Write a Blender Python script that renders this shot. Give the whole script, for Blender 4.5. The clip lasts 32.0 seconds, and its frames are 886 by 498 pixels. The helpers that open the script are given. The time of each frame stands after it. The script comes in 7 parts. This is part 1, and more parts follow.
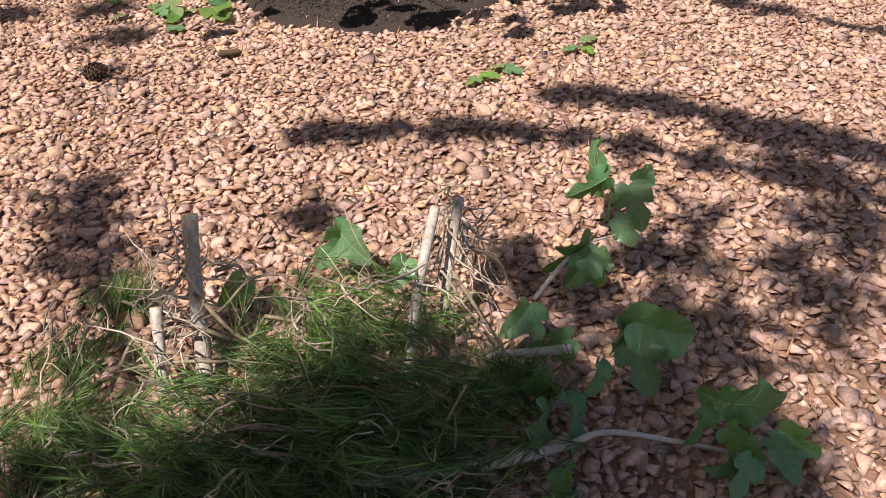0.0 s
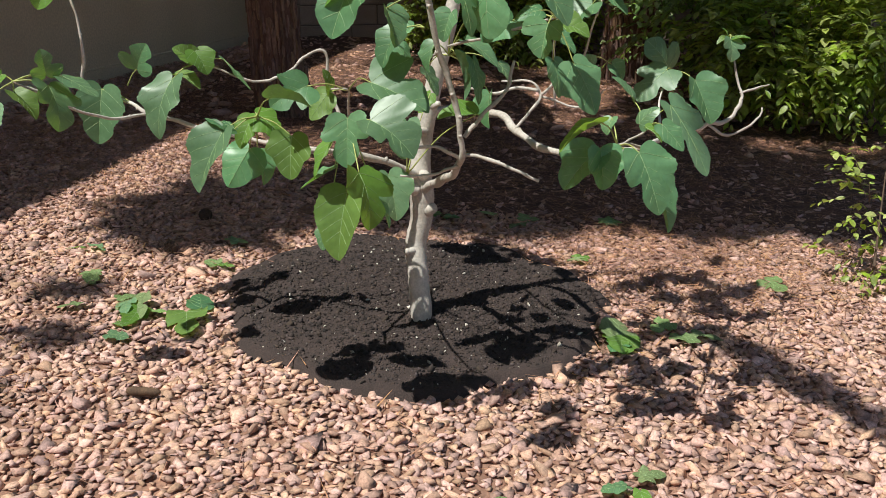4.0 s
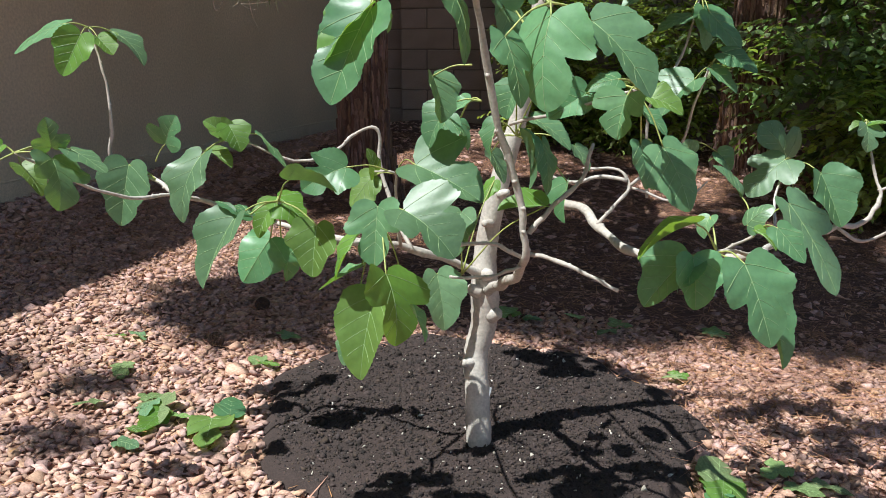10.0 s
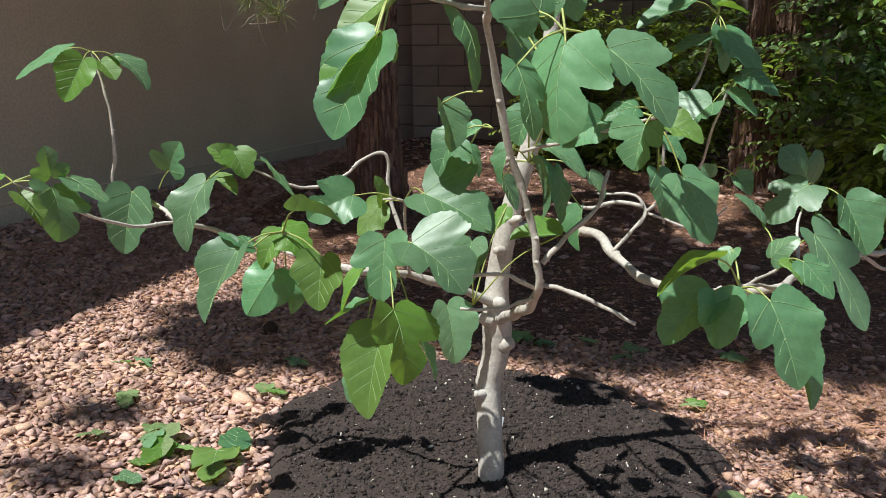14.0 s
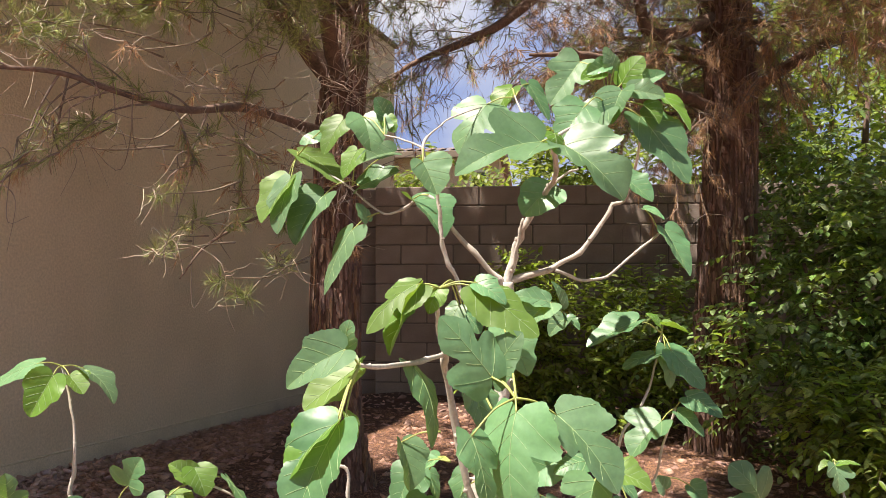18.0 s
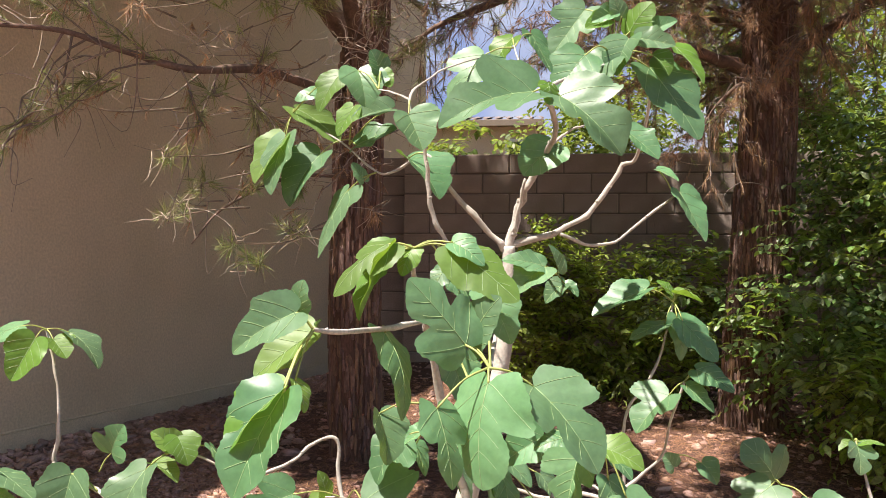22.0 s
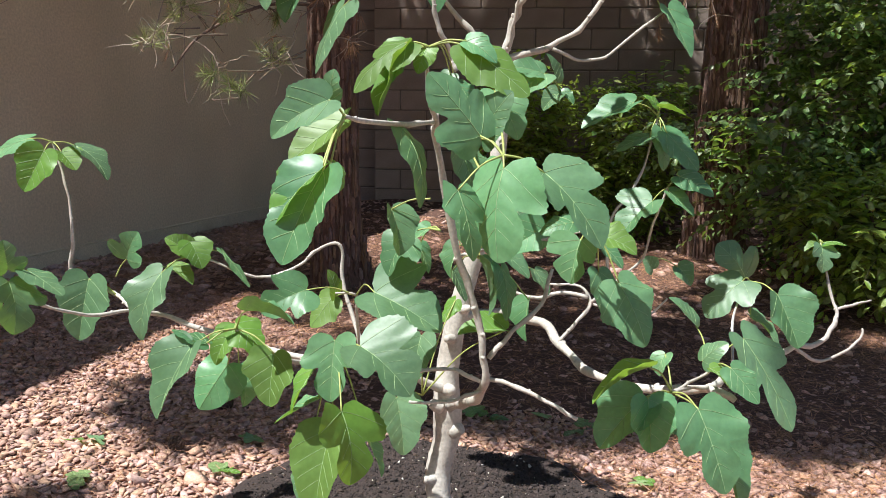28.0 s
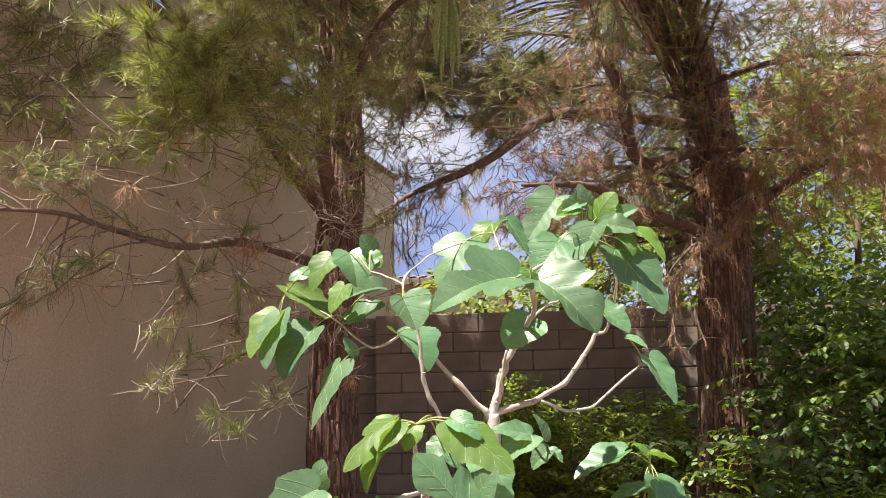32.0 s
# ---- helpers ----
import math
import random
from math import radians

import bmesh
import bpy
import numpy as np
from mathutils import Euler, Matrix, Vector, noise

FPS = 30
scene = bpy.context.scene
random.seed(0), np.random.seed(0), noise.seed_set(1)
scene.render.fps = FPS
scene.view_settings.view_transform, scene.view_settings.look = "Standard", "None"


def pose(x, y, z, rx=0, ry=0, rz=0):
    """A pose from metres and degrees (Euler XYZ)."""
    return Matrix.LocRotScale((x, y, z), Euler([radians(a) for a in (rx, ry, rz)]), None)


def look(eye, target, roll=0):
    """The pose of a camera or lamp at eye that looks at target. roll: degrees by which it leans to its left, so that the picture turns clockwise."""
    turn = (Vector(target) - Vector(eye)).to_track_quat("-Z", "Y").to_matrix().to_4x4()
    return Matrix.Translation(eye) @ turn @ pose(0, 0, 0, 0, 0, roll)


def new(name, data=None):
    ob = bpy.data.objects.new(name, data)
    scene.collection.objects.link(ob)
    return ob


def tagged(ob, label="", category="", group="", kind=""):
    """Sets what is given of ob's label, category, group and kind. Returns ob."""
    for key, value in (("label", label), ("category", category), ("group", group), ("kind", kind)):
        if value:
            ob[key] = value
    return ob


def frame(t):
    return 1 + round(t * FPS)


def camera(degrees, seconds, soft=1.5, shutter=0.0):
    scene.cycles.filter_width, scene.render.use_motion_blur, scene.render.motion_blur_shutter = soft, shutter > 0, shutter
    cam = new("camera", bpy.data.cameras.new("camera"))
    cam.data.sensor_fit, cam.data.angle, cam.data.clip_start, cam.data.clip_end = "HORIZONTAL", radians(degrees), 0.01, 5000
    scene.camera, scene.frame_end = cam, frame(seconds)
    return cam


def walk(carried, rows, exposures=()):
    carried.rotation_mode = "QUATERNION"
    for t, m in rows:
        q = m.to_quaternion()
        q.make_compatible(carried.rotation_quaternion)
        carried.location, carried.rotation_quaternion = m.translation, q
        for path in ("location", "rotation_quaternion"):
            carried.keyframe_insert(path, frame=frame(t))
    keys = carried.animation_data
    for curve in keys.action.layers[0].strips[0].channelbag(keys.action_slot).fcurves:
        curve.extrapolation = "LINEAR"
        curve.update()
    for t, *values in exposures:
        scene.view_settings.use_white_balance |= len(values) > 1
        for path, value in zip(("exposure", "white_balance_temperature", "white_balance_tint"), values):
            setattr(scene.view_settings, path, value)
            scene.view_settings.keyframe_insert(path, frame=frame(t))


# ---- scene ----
cam = camera(52.9, 32.0, soft=0.6)
PATH = [
    (0, (-0.698, -3.884, 1.316), (-0.319, -2.081, 0.043), -5.8),
    (0.5, (-0.629, -3.818, 1.290), (-0.262, -1.964, 0.087), -6.5),
    (1, (-0.485, -3.681, 1.303), (-0.203, -1.770, 0.171), -5.1),
    (1.5, (-0.363, -3.548, 1.324), (-0.167, -1.585, 0.263), -3.6),
    (2, (-0.261, -3.304, 1.328), (-0.093, -1.298, 0.346), -2.8),
    (2.5, (-0.150, -3.114, 1.336), (-0.027, -1.085, 0.393), -3.0),
    (4.5, (0.170, -2.654, 1.194), (0.069, -0.493, 0.615), 0.7),
    (5, (0.246, -2.584, 1.243), (-0.024, -0.401, 0.824), 0.5),
    (5.5, (0.287, -2.518, 1.266), (-0.026, -0.321, 0.963), 1.0),
    (6, (0.265, -2.415, 1.285), (0.011, -0.199, 1.063), 1.3),
    (6.5, (0.235, -2.359, 1.298), (0.030, -0.138, 1.089), 0.4),
    (7, (0.225, -2.334, 1.287), (0.035, -0.116, 1.026), -0.1),
    (7.5, (0.264, -2.330, 1.284), (0.011, -0.128, 0.959), 0.5),
    (8, (0.289, -2.341, 1.268), (-0.021, -0.161, 0.851), 0.9),
    (8.5, (0.288, -2.346, 1.247), (-0.048, -0.189, 0.747), 1.1),
    (9, (0.286, -2.346, 1.211), (-0.045, -0.197, 0.674), 1.4),
    (9.5, (0.245, -2.323, 1.185), (-0.049, -0.162, 0.673), 1.0),
    (10, (0.211, -2.306, 1.147), (-0.073, -0.143, 0.638), -0.1),
    (10.5, (0.250, -2.377, 1.095), (-0.041, -0.222, 0.558), -0.2),
    (11, (0.291, -2.393, 1.072), (0.056, -0.232, 0.534), 0.2),
    (11.5, (0.295, -2.384, 1.073), (0.035, -0.226, 0.533), 0.5),
    (12, (0.251, -2.370, 1.070), (-0.116, -0.232, 0.511), 1.1),
    (12.5, (0.245, -2.348, 1.074), (-0.142, -0.214, 0.512), 1.0),
    (13, (0.226, -2.321, 1.095), (-0.149, -0.180, 0.551), 0.5),
    (13.5, (0.208, -2.256, 1.128), (-0.134, -0.102, 0.615), 0.2),
    (15.5, (0.203, -2.213, 1.280), (-0.056, -0.008, 0.983), -1.5),
    (16, (0.208, -2.212, 1.298), (-0.074, 0.000, 1.096), -0.4),
    (16.5, (0.204, -2.251, 1.328), (-0.068, -0.029, 1.239), -0.5),
    (17, (0.212, -2.293, 1.352), (-0.046, -0.067, 1.364), -0.4),
    (17.5, (0.221, -2.302, 1.365), (-0.032, -0.077, 1.444), -0.2),
    (18, (0.221, -2.295, 1.378), (-0.006, -0.069, 1.490), 0.0),
    (18.5, (0.231, -2.295, 1.380), (0.024, -0.068, 1.511), -0.1),
    (19, (0.235, -2.287, 1.387), (0.036, -0.062, 1.540), -0.4),
    (19.5, (0.234, -2.281, 1.391), (0.031, -0.057, 1.565), -0.7),
    (20, (0.237, -2.268, 1.394), (0.024, -0.046, 1.570), -1.0),
    (20.5, (0.250, -2.247, 1.401), (0.004, -0.027, 1.575), -1.0),
    (21, (0.278, -2.206, 1.394), (-0.008, 0.010, 1.553), -0.7),
    (21.5, (0.315, -2.185, 1.385), (-0.011, 0.028, 1.511), -0.3),
    (22, (0.315, -2.153, 1.361), (-0.010, 0.063, 1.400), 0.5),
    (22.5, (0.262, -2.081, 1.343), (-0.016, 0.140, 1.272), 1.1),
    (23, (0.184, -2.007, 1.340), (-0.012, 0.220, 1.186), 0.5),
    (23.5, (0.134, -1.963, 1.327), (-0.007, 0.263, 1.123), 0.3),
    (24, (0.127, -1.936, 1.318), (-0.010, 0.287, 1.083), 0.4),
    (24.5, (0.150, -1.923, 1.320), (0.006, 0.299, 1.075), 1.0),
    (25, (0.150, -1.935, 1.318), (-0.013, 0.287, 1.083), 0.7),
    (25.5, (0.131, -1.952, 1.316), (0.000, 0.269, 1.052), 1.4),
    (27.5, (0.254, -2.299, 1.282), (0.016, -0.087, 1.020), 0.8),
    (28, (0.243, -2.279, 1.279), (0.016, -0.078, 0.933), 0.5),
    (28.5, (0.234, -2.219, 1.256), (0.012, -0.035, 0.810), 0.3),
    (29, (0.231, -2.209, 1.267), (0.017, -0.012, 0.880), 0.0),
    (29.4, (0.242, -2.246, 1.290), (0.028, -0.025, 1.092), 0.1),
    (29.5, (0.245, -2.264, 1.309), (0.040, -0.039, 1.150), -0.7),
    (30, (0.270, -2.300, 1.335), (0.059, -0.071, 1.340), -1.0),
    (30.5, (0.278, -2.324, 1.345), (0.066, -0.096, 1.459), -1.3),
    (31, (0.273, -2.336, 1.355), (0.066, -0.118, 1.577), -1.3),
    (31.5, (0.278, -2.343, 1.376), (0.060, -0.137, 1.699), -1.0),
    (32, (0.282, -2.340, 1.394), (0.050, -0.152, 1.818), -1.0),
]
walk(cam, [(t, look(eye, target, roll)) for t, eye, target, roll in PATH],
     exposures=[(0.0, 0.36, 6750, 9), (2.5, 0.18, 6850, 10), (4.5, 0.32, 6050, 1), (6.5, 0.80, 5800, 4), (9.0, 0.62, 5880, 3), (13.5, 0.34, 5980, 0), (15.5, 0.80, 6250, 6),
                (17.5, 1.10, 7000, 11), (21.5, 1.10, 6850, 11), (23.0, 1.00, 6450, 9), (25.5, 0.93, 6100, 5), (29.0, 0.78, 5980, 4), (30.2, 1.02, 6600, 11), (32.0, 1.17, 6750, 12)])

# ---- light ----
world = bpy.data.worlds.new("sky")
scene.world = world
world.use_nodes = True
wn = world.node_tree
sky = wn.nodes.new("ShaderNodeTexSky")
sky.sky_type, sky.sun_disc = "NISHITA", False
SUN_TO = Vector((0.39, 0.33, -1.0)).normalized()      # the way the sunlight goes
sky.sun_elevation = math.asin(-SUN_TO.z)
sky.sun_rotation = math.atan2(-SUN_TO.x, -SUN_TO.y)
wn.links.new(sky.outputs[0], wn.nodes["Background"].inputs[0])
wn.nodes["Background"].inputs[1].default_value = 0.062
sun = new("sun", bpy.data.lights.new("sun", "SUN"))
sun.data.energy, sun.data.angle, sun.data.color = 5.0, radians(0.55), (1.0, 0.95, 0.87)
sun.matrix_world = look((0, 0, 12), Vector((0, 0, 12)) + SUN_TO)


# ---- materials ----
def material(name, color, rough=0.7, second=None, scale=20.0, fine=160.0, bump=0.3, depth=0.01, island=0.0, obj=0.0,
             metallic=0.0, through_color=None, through_share=0.0, spec=0.5, stretch=(1, 1, 1), vary=0.28):
    """A surface of two colours mixed by coarse and fine noise, with fine relief."""
    m = bpy.data.materials.new(name)
    m.use_nodes = True
    nt = m.node_tree
    nodes, links = nt.nodes, nt.links
    bsdf = nodes["Principled BSDF"]
    bsdf.inputs["Roughness"].default_value = rough
    bsdf.inputs["Metallic"].default_value = metallic
    bsdf.inputs["Specular IOR Level"].default_value = spec
    co = nodes.new("ShaderNodeTexCoord")
    mp = nodes.new("ShaderNodeMapping")
    mp.inputs["Scale"].default_value = stretch
    links.new(co.outputs["Object"], mp.inputs[0])
    coarse, grain = nodes.new("ShaderNodeTexNoise"), nodes.new("ShaderNodeTexNoise")
    for n, s, d in ((coarse, scale, 4), (grain, fine, 3)):
        n.inputs["Scale"].default_value, n.inputs["Detail"].default_value = s, d
        links.new(mp.outputs[0], n.inputs["Vector"])
    second = second or tuple(c * 0.6 for c in color)
    mix = nodes.new("ShaderNodeMix")
    mix.data_type = "RGBA"
    mix.inputs["A"].default_value, mix.inputs["B"].default_value = (*color, 1), (*second, 1)
    ramp = nodes.new("ShaderNodeMapRange")
    ramp.inputs["From Min"].default_value, ramp.inputs["From Max"].default_value = 0.35, 0.68
    links.new(coarse.outputs["Fac"], ramp.inputs["Value"])
    links.new(ramp.outputs[0], mix.inputs["Factor"])
    out = mix.outputs["Result"]
    val = nodes.new("ShaderNodeMapRange")
    val.inputs["To Min"].default_value, val.inputs["To Max"].default_value = 1 - vary, 1 + vary
    val.inputs["From Min"].default_value, val.inputs["From Max"].default_value = 0.3, 0.7
    links.new(grain.outputs["Fac"], val.inputs["Value"])
    hsv = nodes.new("ShaderNodeHueSaturation")
    links.new(out, hsv.inputs["Color"])
    value = val.outputs[0]
    for amount, source, socket in ((island, "ShaderNodeNewGeometry", "Random Per Island"), (obj, "ShaderNodeObjectInfo", "Random")):
        if amount:
            r = nodes.new(source)
            mr = nodes.new("ShaderNodeMapRange")
            mr.inputs["To Min"].default_value, mr.inputs["To Max"].default_value = 1 - amount, 1 + amount
            links.new(r.outputs[socket], mr.inputs["Value"])
            mul = nodes.new("ShaderNodeMath")
            mul.operation = "MULTIPLY"
            links.new(value, mul.inputs[0])
            links.new(mr.outputs[0], mul.inputs[1])
            value = mul.outputs[0]
            hue = nodes.new("ShaderNodeMapRange")
            hue.inputs["To Min"].default_value, hue.inputs["To Max"].default_value = 0.5 - amount * 0.05, 0.5 + amount * 0.05
            wob = nodes.new("ShaderNodeMath")
            wob.operation = "FRACT"
            big = nodes.new("ShaderNodeMath")
            big.operation, big.inputs[1].default_value = "MULTIPLY", 37.7
            links.new(r.outputs[socket], big.inputs[0])
            links.new(big.outputs[0], wob.inputs[0])
            links.new(wob.outputs[0], hue.inputs["Value"])
            links.new(hue.outputs[0], hsv.inputs["Hue"])
            sat = nodes.new("ShaderNodeMapRange")
            sat.inputs["To Min"].default_value, sat.inputs["To Max"].default_value = 1 - amount * 0.6, 1 + amount * 0.4
            links.new(wob.outputs[0], sat.inputs["Value"])
            links.new(sat.outputs[0], hsv.inputs["Saturation"])
    links.new(value, hsv.inputs["Value"])
    links.new(hsv.outputs[0], bsdf.inputs["Base Color"])
    if bump:
        bp = nodes.new("ShaderNodeBump")
        bp.inputs["Strength"].default_value, bp.inputs["Distance"].default_value = bump, depth
        links.new(grain.outputs["Fac"], bp.inputs["Height"])
        links.new(bp.outputs[0], bsdf.inputs["Normal"])
    if through_share:
        tr = nodes.new("ShaderNodeBsdfTranslucent")
        tint = nodes.new("ShaderNodeHueSaturation")
        tint.inputs["Color"].default_value = (*through_color, 1)
        links.new(value, tint.inputs["Value"])
        links.new(tint.outputs[0], tr.inputs["Color"])
        ms = nodes.new("ShaderNodeMixShader")
        ms.inputs[0].default_value = through_share
        links.new(bsdf.outputs[0], ms.inputs[1])
        links.new(tr.outputs[0], ms.inputs[2])
        links.new(ms.outputs[0], nodes["Material Output"].inputs["Surface"])
    return m


M_GRAVEL = material("gravel", (0.575, 0.360, 0.285), 0.88, (0.45, 0.260, 0.205), 9, 140, 0.5, 0.003, island=0.34)
M_STONE = material("stone", (0.575, 0.360, 0.285), 0.88, (0.45, 0.260, 0.205), 9, 140, 0.5, 0.003, obj=0.34)
M_EARTH = material("earth", (0.30, 0.165, 0.115), 0.95, (0.20, 0.11, 0.08), 5, 90, 0.6, 0.01)
M_SOIL = material("potting_soil", (0.052, 0.034, 0.031), 0.95, (0.036, 0.024, 0.022), 14, 190, 0.8, 0.006)
M_CRUMB = material("soil_crumb", (0.060, 0.040, 0.036), 0.95, (0.034, 0.024, 0.022), 30, 300, 0.5, 0.003, island=0.6)
M_PERLITE = material("perlite", (0.62, 0.58, 0.52), 0.8, (0.4, 0.33, 0.27), 60, 300, 0.2, 0.002, island=0.3)
M_STUCCO = material("stucco", (0.74, 0.615, 0.460), 0.93, (0.66, 0.550, 0.405), 1.3, 60, 0.40, 0.008, vary=0.12)
M_FOUND = material("foundation", (0.72, 0.600, 0.455), 0.9, (0.62, 0.515, 0.385), 4, 120, 0.3, 0.005, vary=0.15)
M_BLOCK = material("block", (0.350, 0.272, 0.235), 0.92, (0.28, 0.215, 0.185), 5, 130, 0.6, 0.005, obj=0.10)
M_MORTAR = material("mortar", (0.20, 0.16, 0.14), 0.95, (0.14, 0.11, 0.095), 9, 160, 0.5, 0.004)
M_PINEBARK = material("pine_bark", (0.27, 0.155, 0.11), 0.92, (0.15, 0.09, 0.07), 14, 120, 0.9, 0.01, island=0.35, stretch=(1, 1, 0.28))
M_BARKGAP = material("bark_groove", (0.17, 0.090, 0.066), 0.95, (0.10, 0.055, 0.042), 20, 120, 0.7, 0.01, stretch=(1, 1, 0.25))
M_LIMB = material("pine_limb", (0.22, 0.135, 0.10), 0.9, (0.12, 0.080, 0.064), 18, 110, 0.7, 0.006)
M_TWIG = material("grey_twig", (0.31, 0.235, 0.19), 0.8, (0.18, 0.13, 0.105), 25, 200, 0.4, 0.002, island=0.35)
M_PALETWIG = material("pale_twig", (0.60, 0.50, 0.43), 0.75, (0.45, 0.35, 0.28), 25, 200, 0.3, 0.002, island=0.3)
M_DEADTWIG = material("dead_twig", (0.34, 0.20, 0.15), 0.85, (0.24, 0.13, 0.09), 25, 200, 0.3, 0.002, island=0.35)
# needle brown, darkened to deepen the shade under the pines
M_DUFF_SHADED = material("shaded_needle_duff", (0.13, 0.062, 0.044), 0.95, (0.075, 0.038, 0.028), 7, 120, 0.8, 0.01)
M_NEEDLE = material("pine_needle", (0.44, 0.44, 0.18), 0.5, (0.24, 0.28, 0.10), 3, 60, 0, island=0.5,
                    through_color=(0.26, 0.28, 0.07), through_share=0.25)
# brighter copy of the pine needle colour for boughs that catch the sun
M_NEEDLE_LIT = material("lit_needle", (0.47, 0.49, 0.19), 0.5, (0.30, 0.34, 0.12), 3, 60, 0, island=0.45,
                          through_color=(0.38, 0.42, 0.09), through_share=0.4)
M_NEEDLE_DRY = material("dry_needle", (0.55, 0.34, 0.20), 0.65, (0.42, 0.22, 0.12), 3, 60, 0, island=0.4,
                        through_color=(0.30, 0.15, 0.07), through_share=0.2)
M_NEEDLE_CUT = material("cut_needle", (0.150, 0.235, 0.062), 0.45, (0.085, 0.14, 0.04), 5, 60, 0, island=0.65,
                        through_color=(0.15, 0.24, 0.05), through_share=0.2)
M_LITTER = material("needle_litter", (0.48, 0.24, 0.14), 0.85, (0.28, 0.13, 0.08), 5, 80, 0, island=0.4)
M_FIGBARK = material("fig_bark", (0.57, 0.520, 0.480), 0.8, (0.41, 0.355, 0.310), 9, 120, 0.5, 0.003, vary=0.16)
M_LOG = material("weathered_log", (0.55, 0.49, 0.44), 0.85, (0.38, 0.32, 0.28), 22, 150, 0.6, 0.004, stretch=(1, 1, 0.3))
M_FIGSTALK = material("fig_stalk", (0.40, 0.44, 0.14), 0.5, (0.33, 0.36, 0.10), 20, 100, 0)
M_FIGLEAF = material("fig_leaf", (0.150, 0.300, 0.150), 0.41, (0.108, 0.240, 0.108), 14, 110, 0.15, 0.002, obj=0.24, spec=0.65,
                     through_color=(0.24, 0.42, 0.03), through_share=0.30, vary=0.09)
M_FIGYOUNG = material("fig_leaf_young", (0.165, 0.30, 0.06), 0.45, (0.13, 0.25, 0.05), 14, 90, 0.12, 0.002, obj=0.16, vary=0.07,
                      through_color=(0.28, 0.45, 0.04), through_share=0.38)
M_FIGVEIN = material("fig_vein", (0.36, 0.49, 0.23), 0.5, (0.29, 0.42, 0.18), 20, 100, 0)
M_WILTED = material("wilted_leaf", (0.26, 0.36, 0.14), 0.6, (0.17, 0.26, 0.09), 18, 160, 0.3, 0.003, obj=0.25,
                    through_color=(0.25, 0.33, 0.06), through_share=0.25)
M_SHRUBM = material("privet_leaf", (0.225, 0.315, 0.115), 0.40, (0.135, 0.215, 0.075), 2, 80, 0, island=0.45,
                    through_color=(0.32, 0.42, 0.05), through_share=0.40)
M_SHRUBY = material("shrub_leaf_yellow", (0.38, 0.45, 0.09), 0.42, (0.23, 0.33, 0.065), 2, 80, 0, island=0.4,
                    through_color=(0.40, 0.48, 0.05), through_share=0.40)
M_FARLEAF = material("far_leaf", (0.16, 0.22, 0.045), 0.5, (0.09, 0.15, 0.035), 0.8, 30, 0, island=0.5,
                     through_color=(0.34, 0.42, 0.06), through_share=0.4)
M_STEM = material("shrub_stem", (0.13, 0.085, 0.06), 0.9, (0.08, 0.05, 0.04), 20, 120, 0.5, 0.003)
M_CUTWOOD = material("cut_wood", (0.55, 0.36, 0.19), 0.8, (0.42, 0.26, 0.13), 40, 200, 0.2, 0.002)
M_CONE = material("pine_cone", (0.11, 0.062, 0.042), 0.85, (0.07, 0.04, 0.03), 40, 200, 0.4, 0.002, island=0.3)
M_PALM = material("palm_frond", (0.27, 0.33, 0.13), 0.5, (0.34, 0.35, 0.17), 8, 90, 0, island=0.35,
                  through_color=(0.22, 0.28, 0.06), through_share=0.2)
M_ROOFTILE = material("roof_tile", (0.36, 0.25, 0.20), 0.85, (0.28, 0.19, 0.155), 3, 60, 0.4, 0.01, island=0.2)
M_PINKWALL = material("pink_stucco", (0.62, 0.47, 0.40), 0.93, (0.56, 0.42, 0.35), 1.0, 50, 0.3, 0.01)
M_GLASS = material("window_glass", (0.05, 0.06, 0.07), 0.06, (0.04, 0.05, 0.06), 2, 20, 0, spec=0.8)
M_TAG = material("white_plastic", (0.72, 0.72, 0.74), 0.45, (0.66, 0.66, 0.68), 30, 200, 0)
M_FASCIA = material("fascia_paint", (0.22, 0.165, 0.125), 0.75, (0.19, 0.14, 0.105), 3, 120, 0.2, 0.003)


# ---- building tools ----
class Geo:
    """Vertices, faces and a material index for each face."""
    def __init__(self):
        self.v, self.f, self.m = [], [], []

    def add(self, verts, faces, mat=0):
        n = len(self.v)
        self.v.extend(verts)
        self.f.extend([tuple(i + n for i in f) for f in faces])
        self.m.extend([mat] * len(faces))

    def mesh(self, name, mats, smooth=True):
        me = bpy.data.meshes.new(name)
        me.from_pydata([tuple(p) for p in self.v], [], self.f)
        for mt in mats:
            me.materials.append(mt)
        if len(mats) > 1:
            me.polygons.foreach_set("material_index", self.m)
        if smooth:
            me.polygons.foreach_set("use_smooth", [True] * len(self.f))
        me.update()
        return me


def arrays_mesh(name, verts, faces, mats, smooth=False, mat_index=None):
    """A mesh from numpy arrays; faces all have the same number of corners."""
    me = bpy.data.meshes.new(name)
    k = faces.shape[1]
    me.vertices.add(len(verts))
    me.vertices.foreach_set("co", np.ascontiguousarray(verts, dtype=np.float32).ravel())
    me.loops.add(faces.size)
    me.loops.foreach_set("vertex_index", np.ascontiguousarray(faces, dtype=np.int32).ravel())
    me.polygons.add(len(faces))
    me.polygons.foreach_set("loop_start", np.arange(0, faces.size, k, dtype=np.int32))
    me.polygons.foreach_set("loop_total", np.full(len(faces), k, dtype=np.int32))
    for mt in mats:
        me.materials.append(mt)
    if mat_index is not None:
        me.polygons.foreach_set("material_index", np.ascontiguousarray(mat_index, dtype=np.int32))
    if smooth:
        me.polygons.foreach_set("use_smooth", np.ones(len(faces), dtype=bool))
    me.update(calc_edges=True)
    return me


def part(name, me, parent, label="", kind=""):
    ob = new(name, me)
    ob.parent = parent
    return tagged(ob, label=label, kind=kind)


